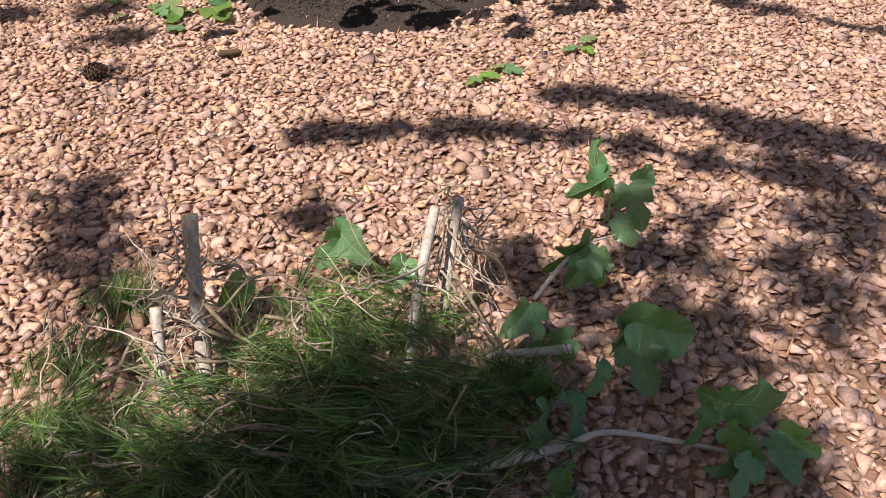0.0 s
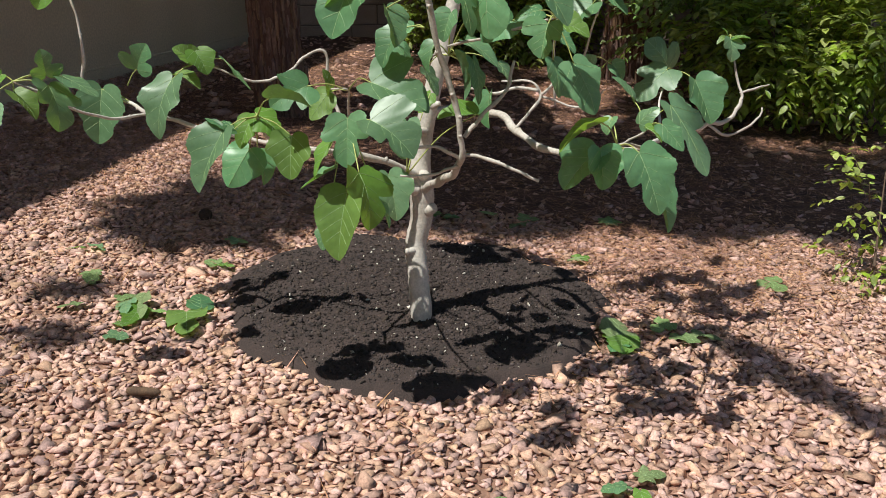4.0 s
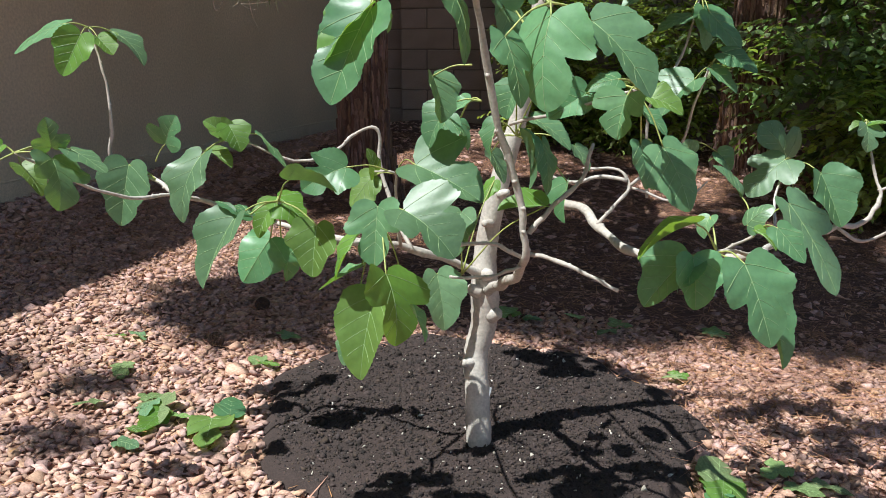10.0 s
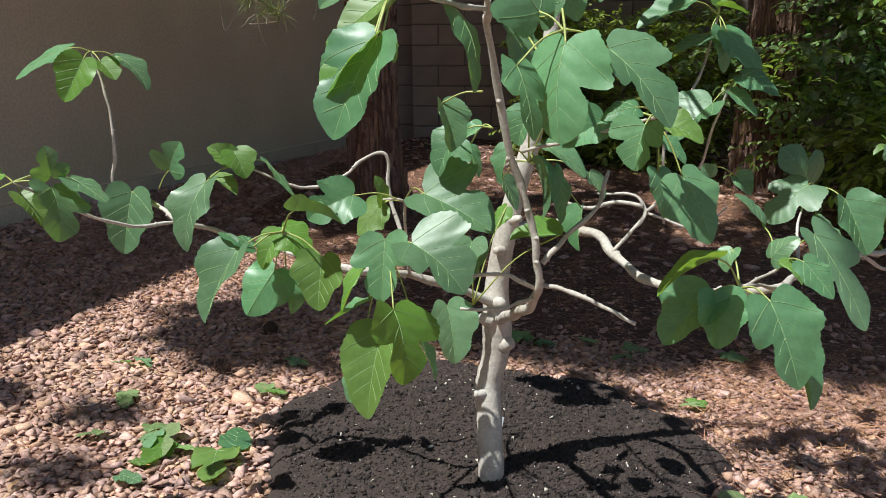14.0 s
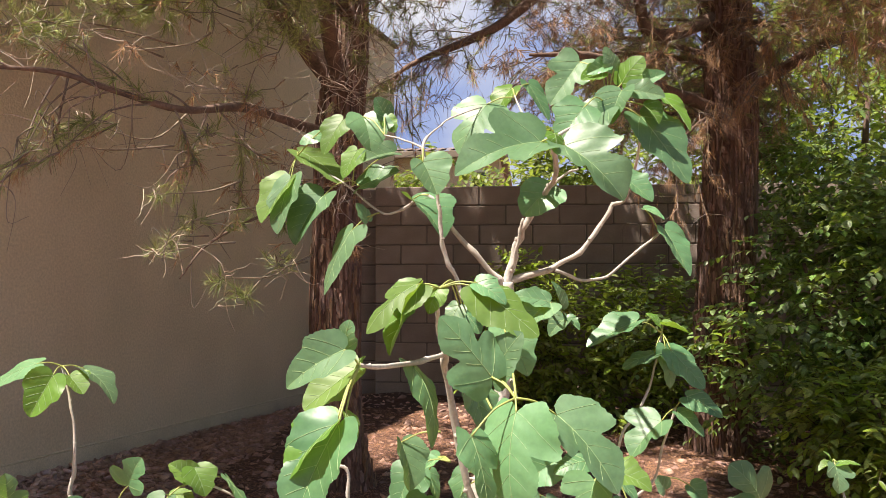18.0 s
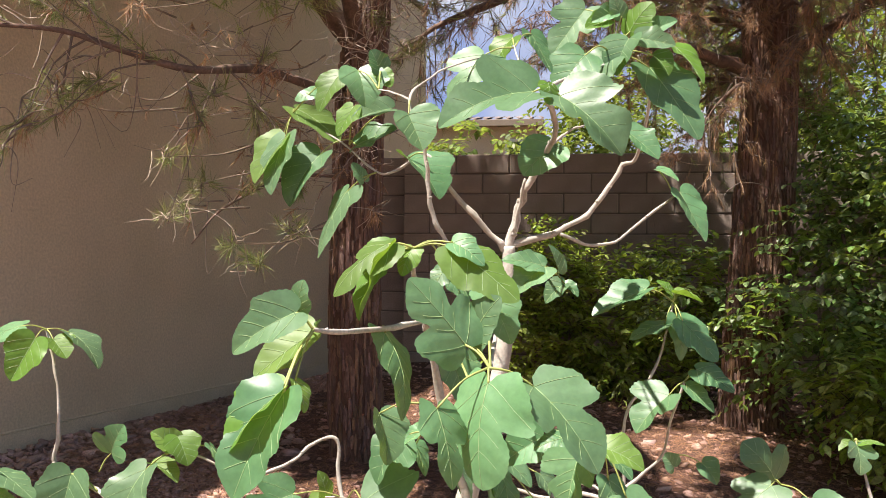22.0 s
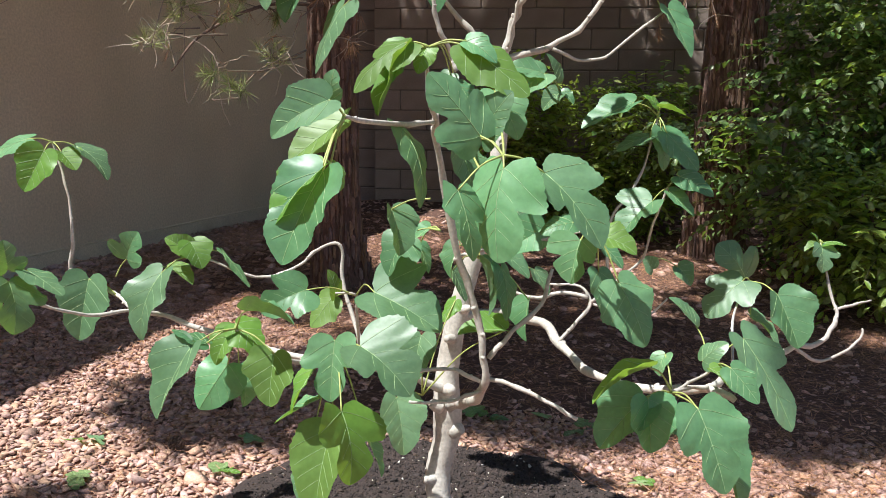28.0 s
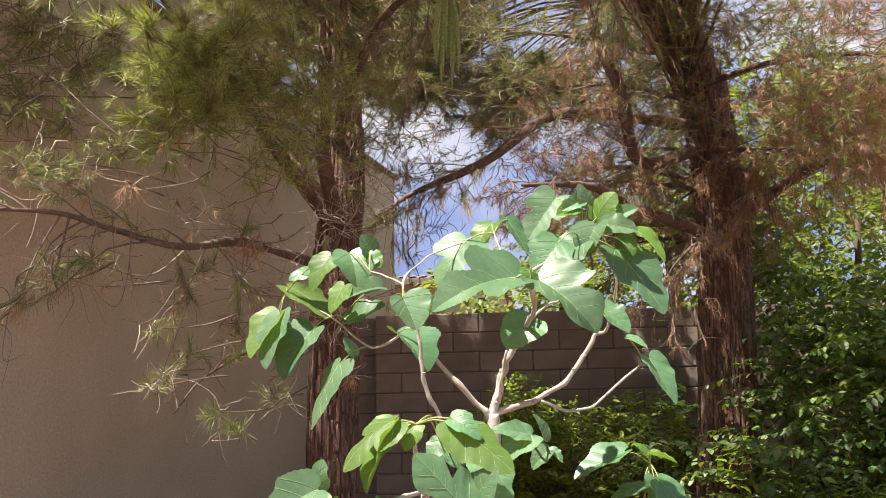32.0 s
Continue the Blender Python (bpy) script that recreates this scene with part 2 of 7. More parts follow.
def thing(name, at=(0, 0, 0), label="", category="", group="", kind=""):
    ob = new(name)
    ob.location = at
    ob.empty_display_size = 0.1
    return tagged(ob, label, category, group, kind)


def smooth_line(pts, n=6):
    """Catmull-Rom points through pts (tuples of any length)."""
    p = [np.array(q, dtype=float) for q in pts]
    p = [2 * p[0] - p[1]] + p + [2 * p[-1] - p[-2]]
    out = []
    for i in range(1, len(p) - 2):
        a, b, c, d = p[i - 1:i + 3]
        for k in range(n):
            t = k / n
            out.append(0.5 * (2 * b + (c - a) * t + (2 * a - 5 * b + 4 * c - d) * t * t + (3 * b - a - 3 * c + d) * t ** 3))
    out.append(p[-2])
    return out


def tube(geo, pts, sides=7, n=5, knob=0.0, mat=0, seed=0, cap=True):
    """A tapering round branch through pts of (x, y, z, radius)."""
    line = smooth_line(pts, n) if n > 1 else [np.array(q, dtype=float) for q in pts]
    rng = random.Random(seed)
    verts, faces = [], []
    side = None
    for i, q in enumerate(line):
        d = Vector(line[min(i + 1, len(line) - 1)][:3] - line[max(i - 1, 0)][:3]).normalized()
        if side is None:
            side = d.orthogonal().normalized()
        side = (side - d * side.dot(d)).normalized()
        up = d.cross(side)
        bulge = 1 + knob * rng.uniform(-1, 1)
        for k in range(sides):
            a = 2 * math.pi * k / sides
            r = max(q[3], 0.0004) * bulge * (1 + knob * 0.5 * rng.uniform(-1, 1))
            verts.append(Vector(q[:3]) + (side * math.cos(a) + up * math.sin(a)) * r)
    for i in range(len(line) - 1):
        for k in range(sides):
            a, b = i * sides + k, i * sides + (k + 1) % sides
            faces.append((a, b, b + sides, a + sides))
    if cap:
        faces.append(tuple(range(sides))[::-1])
        faces.append(tuple(range((len(line) - 1) * sides, len(line) * sides)))
    geo.add(verts, faces, mat)
    return line


def box(geo, x0, x1, y0, y1, z0, z1, mat=0, bevel=0.0):
    if not bevel:
        v = [(x, y, z) for z in (z0, z1) for y in (y0, y1) for x in (x0, x1)]
        geo.add(v, [(0, 2, 3, 1), (4, 5, 7, 6), (0, 1, 5, 4), (2, 6, 7, 3), (0, 4, 6, 2), (1, 3, 7, 5)], mat)
        return
    bm = bmesh.new()
    bmesh.ops.create_cube(bm, size=1)
    for v in bm.verts:
        v.co = Vector(((x0 + x1) / 2 + v.co.x * (x1 - x0), (y0 + y1) / 2 + v.co.y * (y1 - y0), (z0 + z1) / 2 + v.co.z * (z1 - z0)))
    bmesh.ops.bevel(bm, geom=bm.edges[:], offset=bevel, segments=1, affect="EDGES")
    bm.verts.index_update()
    geo.add([v.co.copy() for v in bm.verts], [tuple(v.index for v in f.verts) for f in bm.faces], mat)
    bm.free()


def ground_z(x, y):
    """The yard falls a little to one side and rises towards the block wall."""
    return -0.06 * max(-2.5, min(2.5, x)) + 0.042 * min(max(0.0, y - 0.8), 2.0 + 4.0 * max(0.0, min(1.5, x + 2.3)))


def ground_array(x, y):
    return -0.06 * np.clip(x, -2.5, 2.5) + 0.042 * np.minimum(np.maximum(y - 0.8, 0), 2.0 + 4.0 * np.clip(x + 2.3, 0, 1.5))


BED = (-0.02, 0.27, 0.68, 0.72)         # the bed of dark soil: middle and half axes


def bed_reach(x, y):
    """1 on the rim of the bed, less inside it; the rim is uneven."""
    dx, dy = (x - BED[0]) / BED[2], (y - BED[1]) / BED[3]
    a = np.arctan2(dy, dx)
    wob = 1 + 0.035 * np.sin(3 * a + 0.6) + 0.03 * np.sin(7 * a) + 0.02 * np.sin(13 * a + 1.0)
    return np.hypot(dx, dy) / wob


# ---- ground ----
def build_ground():
    xs = np.concatenate([[-300, -80, -30, -12, -7], np.arange(-5, 5.01, 0.25), [7, 12, 30, 80, 300]])
    ys = np.concatenate([[-300, -80, -30, -12, -7], np.arange(-5, 9.01, 0.25), [12, 20, 40, 100, 300]])
    gx, gy = np.meshgrid(xs, ys)
    gz = ground_array(gx, gy) - 0.005
    nx, ny = len(xs), len(ys)
    v = np.stack([gx.ravel(), gy.ravel(), gz.ravel()], 1)
    i = (np.arange(ny - 1)[:, None] * nx + np.arange(nx - 1)[None]).ravel()
    f = np.stack([i, i + 1, i + nx + 1, i + nx], 1)
    ob = new("ground", arrays_mesh("ground", v, f, [M_EARTH], True))
    return tagged(ob, "reddish brown bare earth under the gravel", "ground", kind="structure")


def stone_shape(rng):
    """A small broken stone: the hull of a few scattered points, flattened."""
    bm = bmesh.new()
    for k in range(9):
        u = rng.normal(size=3)
        u /= np.linalg.norm(u)
        bm.verts.new(u * rng.uniform(0.85, 1.15) * np.array([1.20, 1.00, 0.46]))
    bmesh.ops.convex_hull(bm, input=bm.verts[:])
    bmesh.ops.delete(bm, geom=[q for q in bm.verts if not q.link_faces], context="VERTS")
    bmesh.ops.triangulate(bm, faces=bm.faces[:])
    bm.verts.index_update()
    v = np.array([q.co[:] for q in bm.verts])
    f = np.array([[q.index for q in ff.verts] for ff in bm.faces])
    bm.free()
    return v, f


def turns(rng, n, tilt):
    """n rotation matrices: any heading, leaning up to tilt."""
    a, b, c = rng.uniform(0, 2 * np.pi, n), rng.normal(0, tilt, n), rng.normal(0, tilt, n)
    ca, sa, cb, sb, cc, sc = np.cos(a), np.sin(a), np.cos(b), np.sin(b), np.cos(c), np.sin(c)
    z, o = np.zeros(n), np.ones(n)
    ra = np.array([[ca, -sa, z], [sa, ca, z], [z, z, o]])
    rb = np.array([[o, z, z], [z, cb, -sb], [z, sb, cb]])
    rc = np.array([[cc, z, sc], [z, o, z], [-sc, z, cc]])
    return np.einsum("ijn,jkn,kln->nil", ra, rb, rc)


def spread(shapes, places, sizes, rots, rng):
    """Copies of shapes laid out as one vertex and one face array."""
    pick = rng.integers(0, len(shapes), len(places))
    vs, fs, off = [], [], 0
    for k, (v, f) in enumerate(shapes):
        idx = np.where(pick == k)[0]
        if not len(idx):
            continue
        w = np.einsum("nij,vj->nvi", rots[idx], v) * sizes[idx][:, None, None] + places[idx][:, None, :]
        fs.append((f[None] + (np.arange(len(idx)) * len(v))[:, None, None] + off).reshape(-1, f.shape[1]))
        vs.append(w.reshape(-1, 3))
        off += len(idx) * len(v)
    return np.concatenate(vs), np.concatenate(fs)


def gravel_field(rng, x0, x1, y0, y1, step, size, lift=0.14):
    gx, gy = np.meshgrid(np.arange(x0, x1, step), np.arange(y0, y1, step))
    x = gx.ravel() + rng.uniform(-0.6, 0.6, gx.size) * step
    y = gy.ravel() + rng.uniform(-0.6, 0.6, gx.size) * step
    r = bed_reach(x, y)
    keep = (r > 1.0) | ((r > 0.93) & (rng.random(len(r)) < 0.25))
    keep &= (rng.random(len(r)) < np.where((y > 1.25 + 0.12 * np.sin(5 * x)) & (x > -0.6 - 1.2 * np.clip(y - 1.9, 0, 1)), 0.36, 1.0))     # thin under the pines, baring the darkened mat
    x, y = x[keep], y[keep]
    s = size * np.exp(rng.normal(0, 0.30, len(x)))
    z = ground_array(x, y) + s * rng.uniform(-0.30, lift + 0.1, len(x))
    return np.stack([x, y, z], 1), s


def build_gravel(ground):
    rng = np.random.default_rng(5)
    shapes = [stone_shape(rng) for _ in range(14)]
    near, sn = gravel_field(rng, -2.5, 2.4, -3.9, 2.6, 0.0212, 0.0158)
    far, sf = gravel_field(rng, -3.2, 4.6, 2.6, 7.0, 0.042, 0.027)
    side, ss = gravel_field(rng, 2.4, 4.6, -3.9, 2.6, 0.045, 0.027)
    left, sl = gravel_field(rng, -4.6, -2.5, -3.9, 2.6, 0.045, 0.027)
    behind, sb = gravel_field(rng, -4.6, 4.6, -7.0, -3.9, 0.075, 0.045)
    p, s = np.concatenate([near, far, side, left, behind]), np.concatenate([sn, sf, ss, sl, sb])
    rot = turns(rng, len(p), 0.34)
    order = np.argsort(np.hypot(p[:, 0] + 0.2, p[:, 1] + 1.5))           # a patch of stones in the open, each by itself
    meshes = [arrays_mesh("stone", v, f, [M_STONE]) for v, f in shapes]
    for i in order[:300]:
        ob = part("stone", meshes[int(rng.integers(len(meshes)))], ground)
        ob.matrix_basis = Matrix.Translation(p[i]) @ Matrix(rot[i] * s[i]).to_4x4()
    p, s, rot = p[order[300:]], s[order[300:]], rot[order[300:]]
    v, f = spread(shapes, p, s, rot, rng)
    ob = new("gravel", arrays_mesh("gravel", v, f, [M_GRAVEL]))
    tagged(ob, "pinkish brown crushed stone mulch covering the yard", "gravel", kind="stuff")


def build_duff():
    """The mat of rotted needles under the pines, coloured darker for the shade there."""
    xs, ys = np.arange(-2.0, 4.6, 0.06), np.arange(1.1, 7.05, 0.06)
    gx, gy = np.meshgrid(xs, ys)
    rim = np.minimum(np.minimum(gx + 0.62 + 1.2 * np.clip(gy - 1.9, 0, 1) + 0.10 * np.sin(4 * gy), gy - 1.22 - 0.12 * np.sin(5 * gx) - 0.05 * np.sin(13 * gx)), 4.5 - gx)
    gz = ground_array(gx, gy) - 0.005 + np.clip(rim * 0.08, -0.02, 0.012) + 0.003 * np.sin(gx * 31) * np.sin(gy * 27)
    nx, ny = len(xs), len(ys)
    i = (np.arange(ny - 1)[:, None] * nx + np.arange(nx - 1)[None]).ravel()
    ob = new("shaded_needle_mat", arrays_mesh("shaded_needle_mat", np.stack([gx.ravel(), gy.ravel(), gz.ravel()], 1), np.stack([i, i + 1, i + nx + 1, i + nx], 1), [M_DUFF_SHADED], True))
    tagged(ob, "dark brown mat of rotted pine needles, darkened further for tree shade", "ground", kind="structure")


def bed_z(x, y, t):
    """The top of the soil; t is 0 in the middle of the bed and 1 on its rim."""
    h = 0.012 + 0.020 * (1 - t ** 4) - 0.03 * max(0, t - 0.94) / 0.06
    h += 0.012 * noise.noise(Vector((x * 7, y * 7, 0))) + 0.006 * noise.noise(Vector((x * 31, y * 31, 3)))
    return ground_z(x, y) + h + 0.020 * math.exp(-((x / 0.12) ** 2 + (y / 0.12) ** 2))


def bed_grains(rng, n, size, sink):
    """Small lumps strewn over the soil: one vertex and one face array."""
    a, r = rng.uniform(0, 2 * np.pi, n), np.sqrt(rng.random(n)) * 0.985
    wob = 1 + 0.035 * np.sin(3 * a + 0.6) + 0.03 * np.sin(7 * a) + 0.02 * np.sin(13 * a + 1.0)
    x, y = BED[0] + BED[2] * r * wob * np.cos(a), BED[1] + BED[3] * r * wob * np.sin(a)
    s = size * np.exp(rng.normal(0, 0.5, n))
    z = np.array([bed_z(p, q, t) for p, q, t in zip(x, y, r)]) + s * sink
    shapes = [stone_shape(rng) for _ in range(6)]
    return spread(shapes, np.stack([x, y, z], 1), s, turns(rng, n, 1.0), rng)


def build_bed():
    rng = np.random.default_rng(11)
    n_r, n_a = 60, 160
    verts, faces = [], []
    for i in range(n_r):
        for k in range(n_a):
            a = 2 * math.pi * k / n_a
            wob = 1 + 0.035 * math.sin(3 * a + 0.6) + 0.03 * math.sin(7 * a) + 0.02 * math.sin(13 * a + 1.0)
            r = (i + 0.5) / n_r * wob * 1.03
            x, y = BED[0] + BED[2] * r * math.cos(a), BED[1] + BED[3] * r * math.sin(a)
            verts.append((x, y, bed_z(x, y, min(1, (i + 0.5) / n_r))))
    for i in range(n_r - 1):
        for k in range(n_a):
            a, b = i * n_a + k, i * n_a + (k + 1) % n_a
            faces.append((a, a + n_a, b + n_a, b))
    faces.append(tuple(range(n_a)))
    g = Geo()
    g.add(verts, faces)
    bed = new("planting_bed", g.mesh("planting_bed", [M_SOIL]))
    tagged(bed, "round bed of dark moist potting soil around the fig", "soil", kind="structure")
    v, f = bed_grains(rng, 30000, 0.0034, 0.15)
    part("soil_crumbs", arrays_mesh("soil_crumbs", v, f, [M_CRUMB]), bed, "dark soil crumbs", "stuff")
    v, f = bed_grains(rng, 420, 0.0032, 0.3)
    part("perlite", arrays_mesh("perlite", v, f, [M_PERLITE]), bed, "pale perlite and wood specks in the soil", "stuff")


build_gravel(build_ground())
build_duff()
build_bed()


# ---- stucco house and block wall ----
def build_house():
    """A long stucco side wall with a plain foundation strip; its far end lies beyond the block wall."""
    house = thing("stucco_house", (-3.1, 2.2, 0), "house with a plain beige stucco side wall in shade", "house")
    house.rotation_euler = (0, 0, -math.atan2(0.2, 1.0))
    g = Geo()
    box(g, -6.0, 0.0, -11.0, 7.45, 0.335, 4.7, 0, 0.012)
    part("wall", g.mesh("wall", [M_STUCCO], False), house, "beige stucco wall")
    g = Geo()
    box(g, -5.99, 0.020, -10.98, 7.43, -0.6, 0.335, 0)
    part("foundation", g.mesh("foundation", [M_FOUND], False), house, "recessed grey concrete footing")
    g = Geo()
    box(g, -6.0, 0.008, -11.01, 7.46, 0.335, 0.350, 0, 0.004)
    part("weep_screed", g.mesh("weep_screed", [M_STUCCO], False), house)
    g = Geo()
    box(g, -6.0, 0.04, -11.04, 7.49, 4.7, 4.76, 0, 0.01)
    part("coping", g.mesh("coping", [M_FASCIA], False), house, "thin brown coping along the wall top")


WALL_TOP = 2.52
COURSE, BLOCK = 0.208, 0.56


def build_wall(name, wall_x0, wall_x1, wall_y):
    wall = tagged(new(name), "garden wall of brown concrete blocks", "wall", kind="structure")
    wall.location = (wall_x0, wall_y, 0)
    n = 11
    g = Geo()
    box(g, 0.012, wall_x1 - wall_x0, 0.012, 0.188, WALL_TOP - n * COURSE - 0.3, WALL_TOP - 0.012)
    part("mortar", g.mesh("mortar", [M_MORTAR], False), wall, "recessed grey brown mortar")
    kinds = {}
    rng = random.Random(3)
    for row in range(n):
        z = WALL_TOP - (row + 1) * COURSE
        x = 0.0
        first = True
        while x < wall_x1 - wall_x0:
            w = BLOCK / 2 if first and row % 2 else BLOCK
            first = False
            key = (round(w, 3), rng.randrange(4))
            if key not in kinds:
                gb = Geo()
                box(gb, 0.005, w - 0.005, 0, 0.2, 0.005, COURSE - 0.005, 0, 0.009)
                for p in gb.v:
                    if p[1] < 0.1:
                        p[1] += 0.003 * noise.noise(Vector((p[0] * 9, p[2] * 9, key[1] * 3.1)))
                kinds[key] = gb.mesh("block", [M_BLOCK], False)
            ob = part("block", kinds[key], wall)
            ob.location = (x, rng.uniform(-0.004, 0.004), z)
            x += w


def build_neighbour():
    """The house on the next plot: a stucco wall with one window under a low tiled roof."""
    house = thing("neighbour_house", (-1.6, 18.0, 0), "pinkish stucco house with a tiled roof beyond the wall", "house")
    g = Geo()
    box(g, -2.6, 1.05, 0.0, 6.0, -1.0, 4.52, 0, 0.02)
    part("wall", g.mesh("wall", [M_PINKWALL], False), house, "pinkish stucco wall")
    win = thing("window", (0, 0, 0))
    win.parent = house
    for name, mat, x0, x1, y0, z0, z1 in (("pane", M_GLASS, 0.42, 0.74, -0.02, 3.3, 4.15), ("frame", M_TAG, 0.36, 0.42, -0.05, 3.24, 4.21), ("frame", M_TAG, 0.74, 0.80, -0.05, 3.24, 4.21),
                                          ("frame", M_TAG, 0.42, 0.74, -0.05, 4.15, 4.21), ("sill", M_TAG, 0.42, 0.74, -0.08, 3.24, 3.3)):
        g = Geo()
        box(g, x0, x1, y0, -0.002, z0, z1, 0, 0.005)
        part(name, g.mesh(name, [mat], False), win)
    roof = thing("roof", (0, 0, 0))
    roof.parent = house
    g = Geo()
    box(g, -2.9, 1.25, -0.45, -0.40, 4.45, 4.60, 0, 0.01)
    part("fascia", g.mesh("fascia", [M_FASCIA], False), roof)
    g = Geo()
    for row in range(5):                      # rounded tiles in courses
        for col in range(16):
            x, y, z = -2.8 + col * 0.25, -0.42 + row * 0.32, 4.56 + row * 0.06
            v = []
            for dy, dz in ((-0.02, 0.0), (0.36, 0.065)):
                for k in range(6):
                    a = math.pi * k / 5
                    v.append((x + 0.125 - 0.13 * math.cos(a), y + dy, z + dz + 0.06 * math.sin(a) + 0.02))
            g.add(v, [(k, k + 1, k + 7, k + 6) for k in range(5)])
    part("tile_field", g.mesh("tile_field", [M_ROOFTILE], False), roof, "curved clay roof tiles", "stuff")
    g = Geo()
    g.add([(-2.85, -0.42, 4.56), (1.2, -0.42, 4.56), (1.2, 1.2, 4.86), (-2.85, 1.2, 4.86), (1.2, 6.4, 4.56), (-2.85, 6.4, 4.56)], [(0, 1, 2, 3), (3, 2, 4, 5), (1, 0, 5, 4), (0, 3, 5), (1, 4, 2)])
    part("deck", g.mesh("deck", [M_FASCIA], False), roof)


build_house()
build_wall("wall_block", -1.47, 9.0, 7.1)
build_wall("wall_shade_infill", -2.03, -1.47, 7.32)      # added to darken a strip of shaded house; steps back where it meets it
build_neighbour()


def build_sky_glow():
    """Glowing sheet added as bright sky, low over the horizon far beyond the gardens."""
    m = bpy.data.materials.new("sky_glow")
    m.use_nodes = True
    nt = m.node_tree
    nt.nodes.remove(nt.nodes["Principled BSDF"])
    co, nz, rp, em = (nt.nodes.new(k) for k in ("ShaderNodeTexCoord", "ShaderNodeTexNoise", "ShaderNodeValToRGB", "ShaderNodeEmission"))
    nz.inputs["Scale"].default_value, nz.inputs["Detail"].default_value = 0.02, 7
    rp.color_ramp.elements[0].position, rp.color_ramp.elements[1].position = 0.35, 0.62
    rp.color_ramp.elements[0].color, rp.color_ramp.elements[1].color = (0.30, 0.42, 0.80, 1), (0.88, 0.91, 1.0, 1)
    em.inputs["Strength"].default_value = 0.46
    nt.links.new(co.outputs["Object"], nz.inputs["Vector"])
    nt.links.new(nz.outputs["Fac"], rp.inputs[0])
    nt.links.new(rp.outputs[0], em.inputs[0])
    nt.links.new(em.outputs[0], nt.nodes["Material Output"].inputs["Surface"])
    g = Geo()
    n = 24
    v = []
    for i in range(n + 1):
        a = radians(50 + 80 * i / n)
        for r, z in ((290, -6), (285, 60), (270, 170)):
            v.append((math.cos(a) * r, math.sin(a) * r, z))
    g.add(v, [(3 * i + k, 3 * i + 3 + k, 3 * i + 4 + k, 3 * i + 1 + k) for i in range(n) for k in (0, 1)])
    ob = new("backdrop", g.mesh("backdrop", [m]))
    tagged(ob, "glowing sheet of white and pale blue standing in for bright sky", "sky", kind="structure")


build_sky_glow()


# ---- leaves and needles ----
def frames(d, up):
    """Rotations whose y axis is d and whose z axis leans to up (arrays of vectors)."""
    d = d / np.linalg.norm(d, axis=1, keepdims=True)
    x = np.cross(d, up)
    x /= np.linalg.norm(x, axis=1, keepdims=True) + 1e-9
    return np.stack([x, d, np.cross(x, d)], 2)


def small_leaf(width, fold=0.18, curl=0.12):
    """A small pointed leaf of length 1 along y, folded at the midrib."""
    ys, ws = [0.0, 0.22, 0.5, 0.78, 1.0], [0.02, 0.75, 1.0, 0.66, 0.0]
    v = []
    for y, w in zip(ys, ws):
        for s in (-1, 0, 1):
            v.append((s * w * width / 2, y, abs(s) * w * width * fold - curl * y * y))
    f = []
    for i in range(4):
        for k in (0, 1):
            a = i * 3 + k
            f += [(a, a + 1, a + 4), (a, a + 4, a + 3)]
    return np.array(v), np.array(f)


def needle_tuft(rng, n, length, width, cone):
    """Needles that fan out from a short piece of shoot round the y axis, each a slim blade."""
    o = np.abs(rng.normal(0, cone, n))
    a = rng.uniform(0, 2 * np.pi, n)
    d = np.stack([np.sin(o) * np.cos(a), np.cos(o), np.sin(o) * np.sin(a)], 1)
    ln = length * rng.uniform(0.65, 1.1, (n, 1))
    s = np.cross(d, rng.normal(size=(n, 3)))
    s *= width / np.linalg.norm(s, axis=1, keepdims=True)
    base = np.zeros((n, 3))
    base[:, 1] = rng.uniform(-0.30, 0.10, n) * length
    tip = base + d * ln - np.array([0, 0, 0.10]) * ln
    v = np.stack([base - s, base + s, tip], 1).reshape(-1, 3)
    return v, np.arange(3 * n).reshape(-1, 3)


def tuft_mesh(name, rng, places, dirs, n, length, width, cone, mat, sizes=None):
    shapes = [needle_tuft(rng, n, length, width, cone) for _ in range(6)]
    sizes = np.exp(rng.normal(0, 0.18, len(places))) if sizes is None else sizes
    up = np.tile([0.0, 0.05, 1.0], (len(places), 1)) + rng.normal(0, 0.3, (len(places), 3))
    v, f = spread(shapes, np.array(places), sizes, frames(np.array(dirs), up), rng)
    return arrays_mesh(name, v, f, [mat])


def sprays(rng, starts, dirs, length, count, leaf, droop):
    """Arching shoots set with leaves in two rows. Returns leaf places, rotations, sizes and the shoots' lines."""
    P, D, U, S, lines = [], [], [], [], []
    for s, d in zip(starts, dirs):
        d = d / np.linalg.norm(d)
        ln = length * rng.uniform(0.6, 1.3)
        side = np.cross(d, [0, 0, 1.0])
        side /= np.linalg.norm(side) + 1e-6
        side = side + rng.normal(0, 0.25, 3)
        pts = []
        n = max(4, int(count * ln / length))
        for i in range(n):
            t = (i + 0.6) / n
            p = s + d * ln * t + np.array([0, 0, -droop * ln * t * t])
            ax = d + np.array([0, 0, -2 * droop * t])
            w = 1 if i % 2 else -1
            P.append(p)
            D.append(ax * 0.55 + side * w * 0.9 + np.array([0, 0, -0.25]) + rng.normal(0, 0.22, 3))
            U.append(np.array([0, 0, 1.0]) + rng.normal(0, 0.28, 3))
            S.append(leaf * rng.uniform(0.65, 1.2) * (1.05 - 0.4 * t))
            pts.append(p)
        lines.append((s, pts[n // 2], pts[-1]))
    return np.array(P), frames(np.array(D), np.array(U)), np.array(S), lines


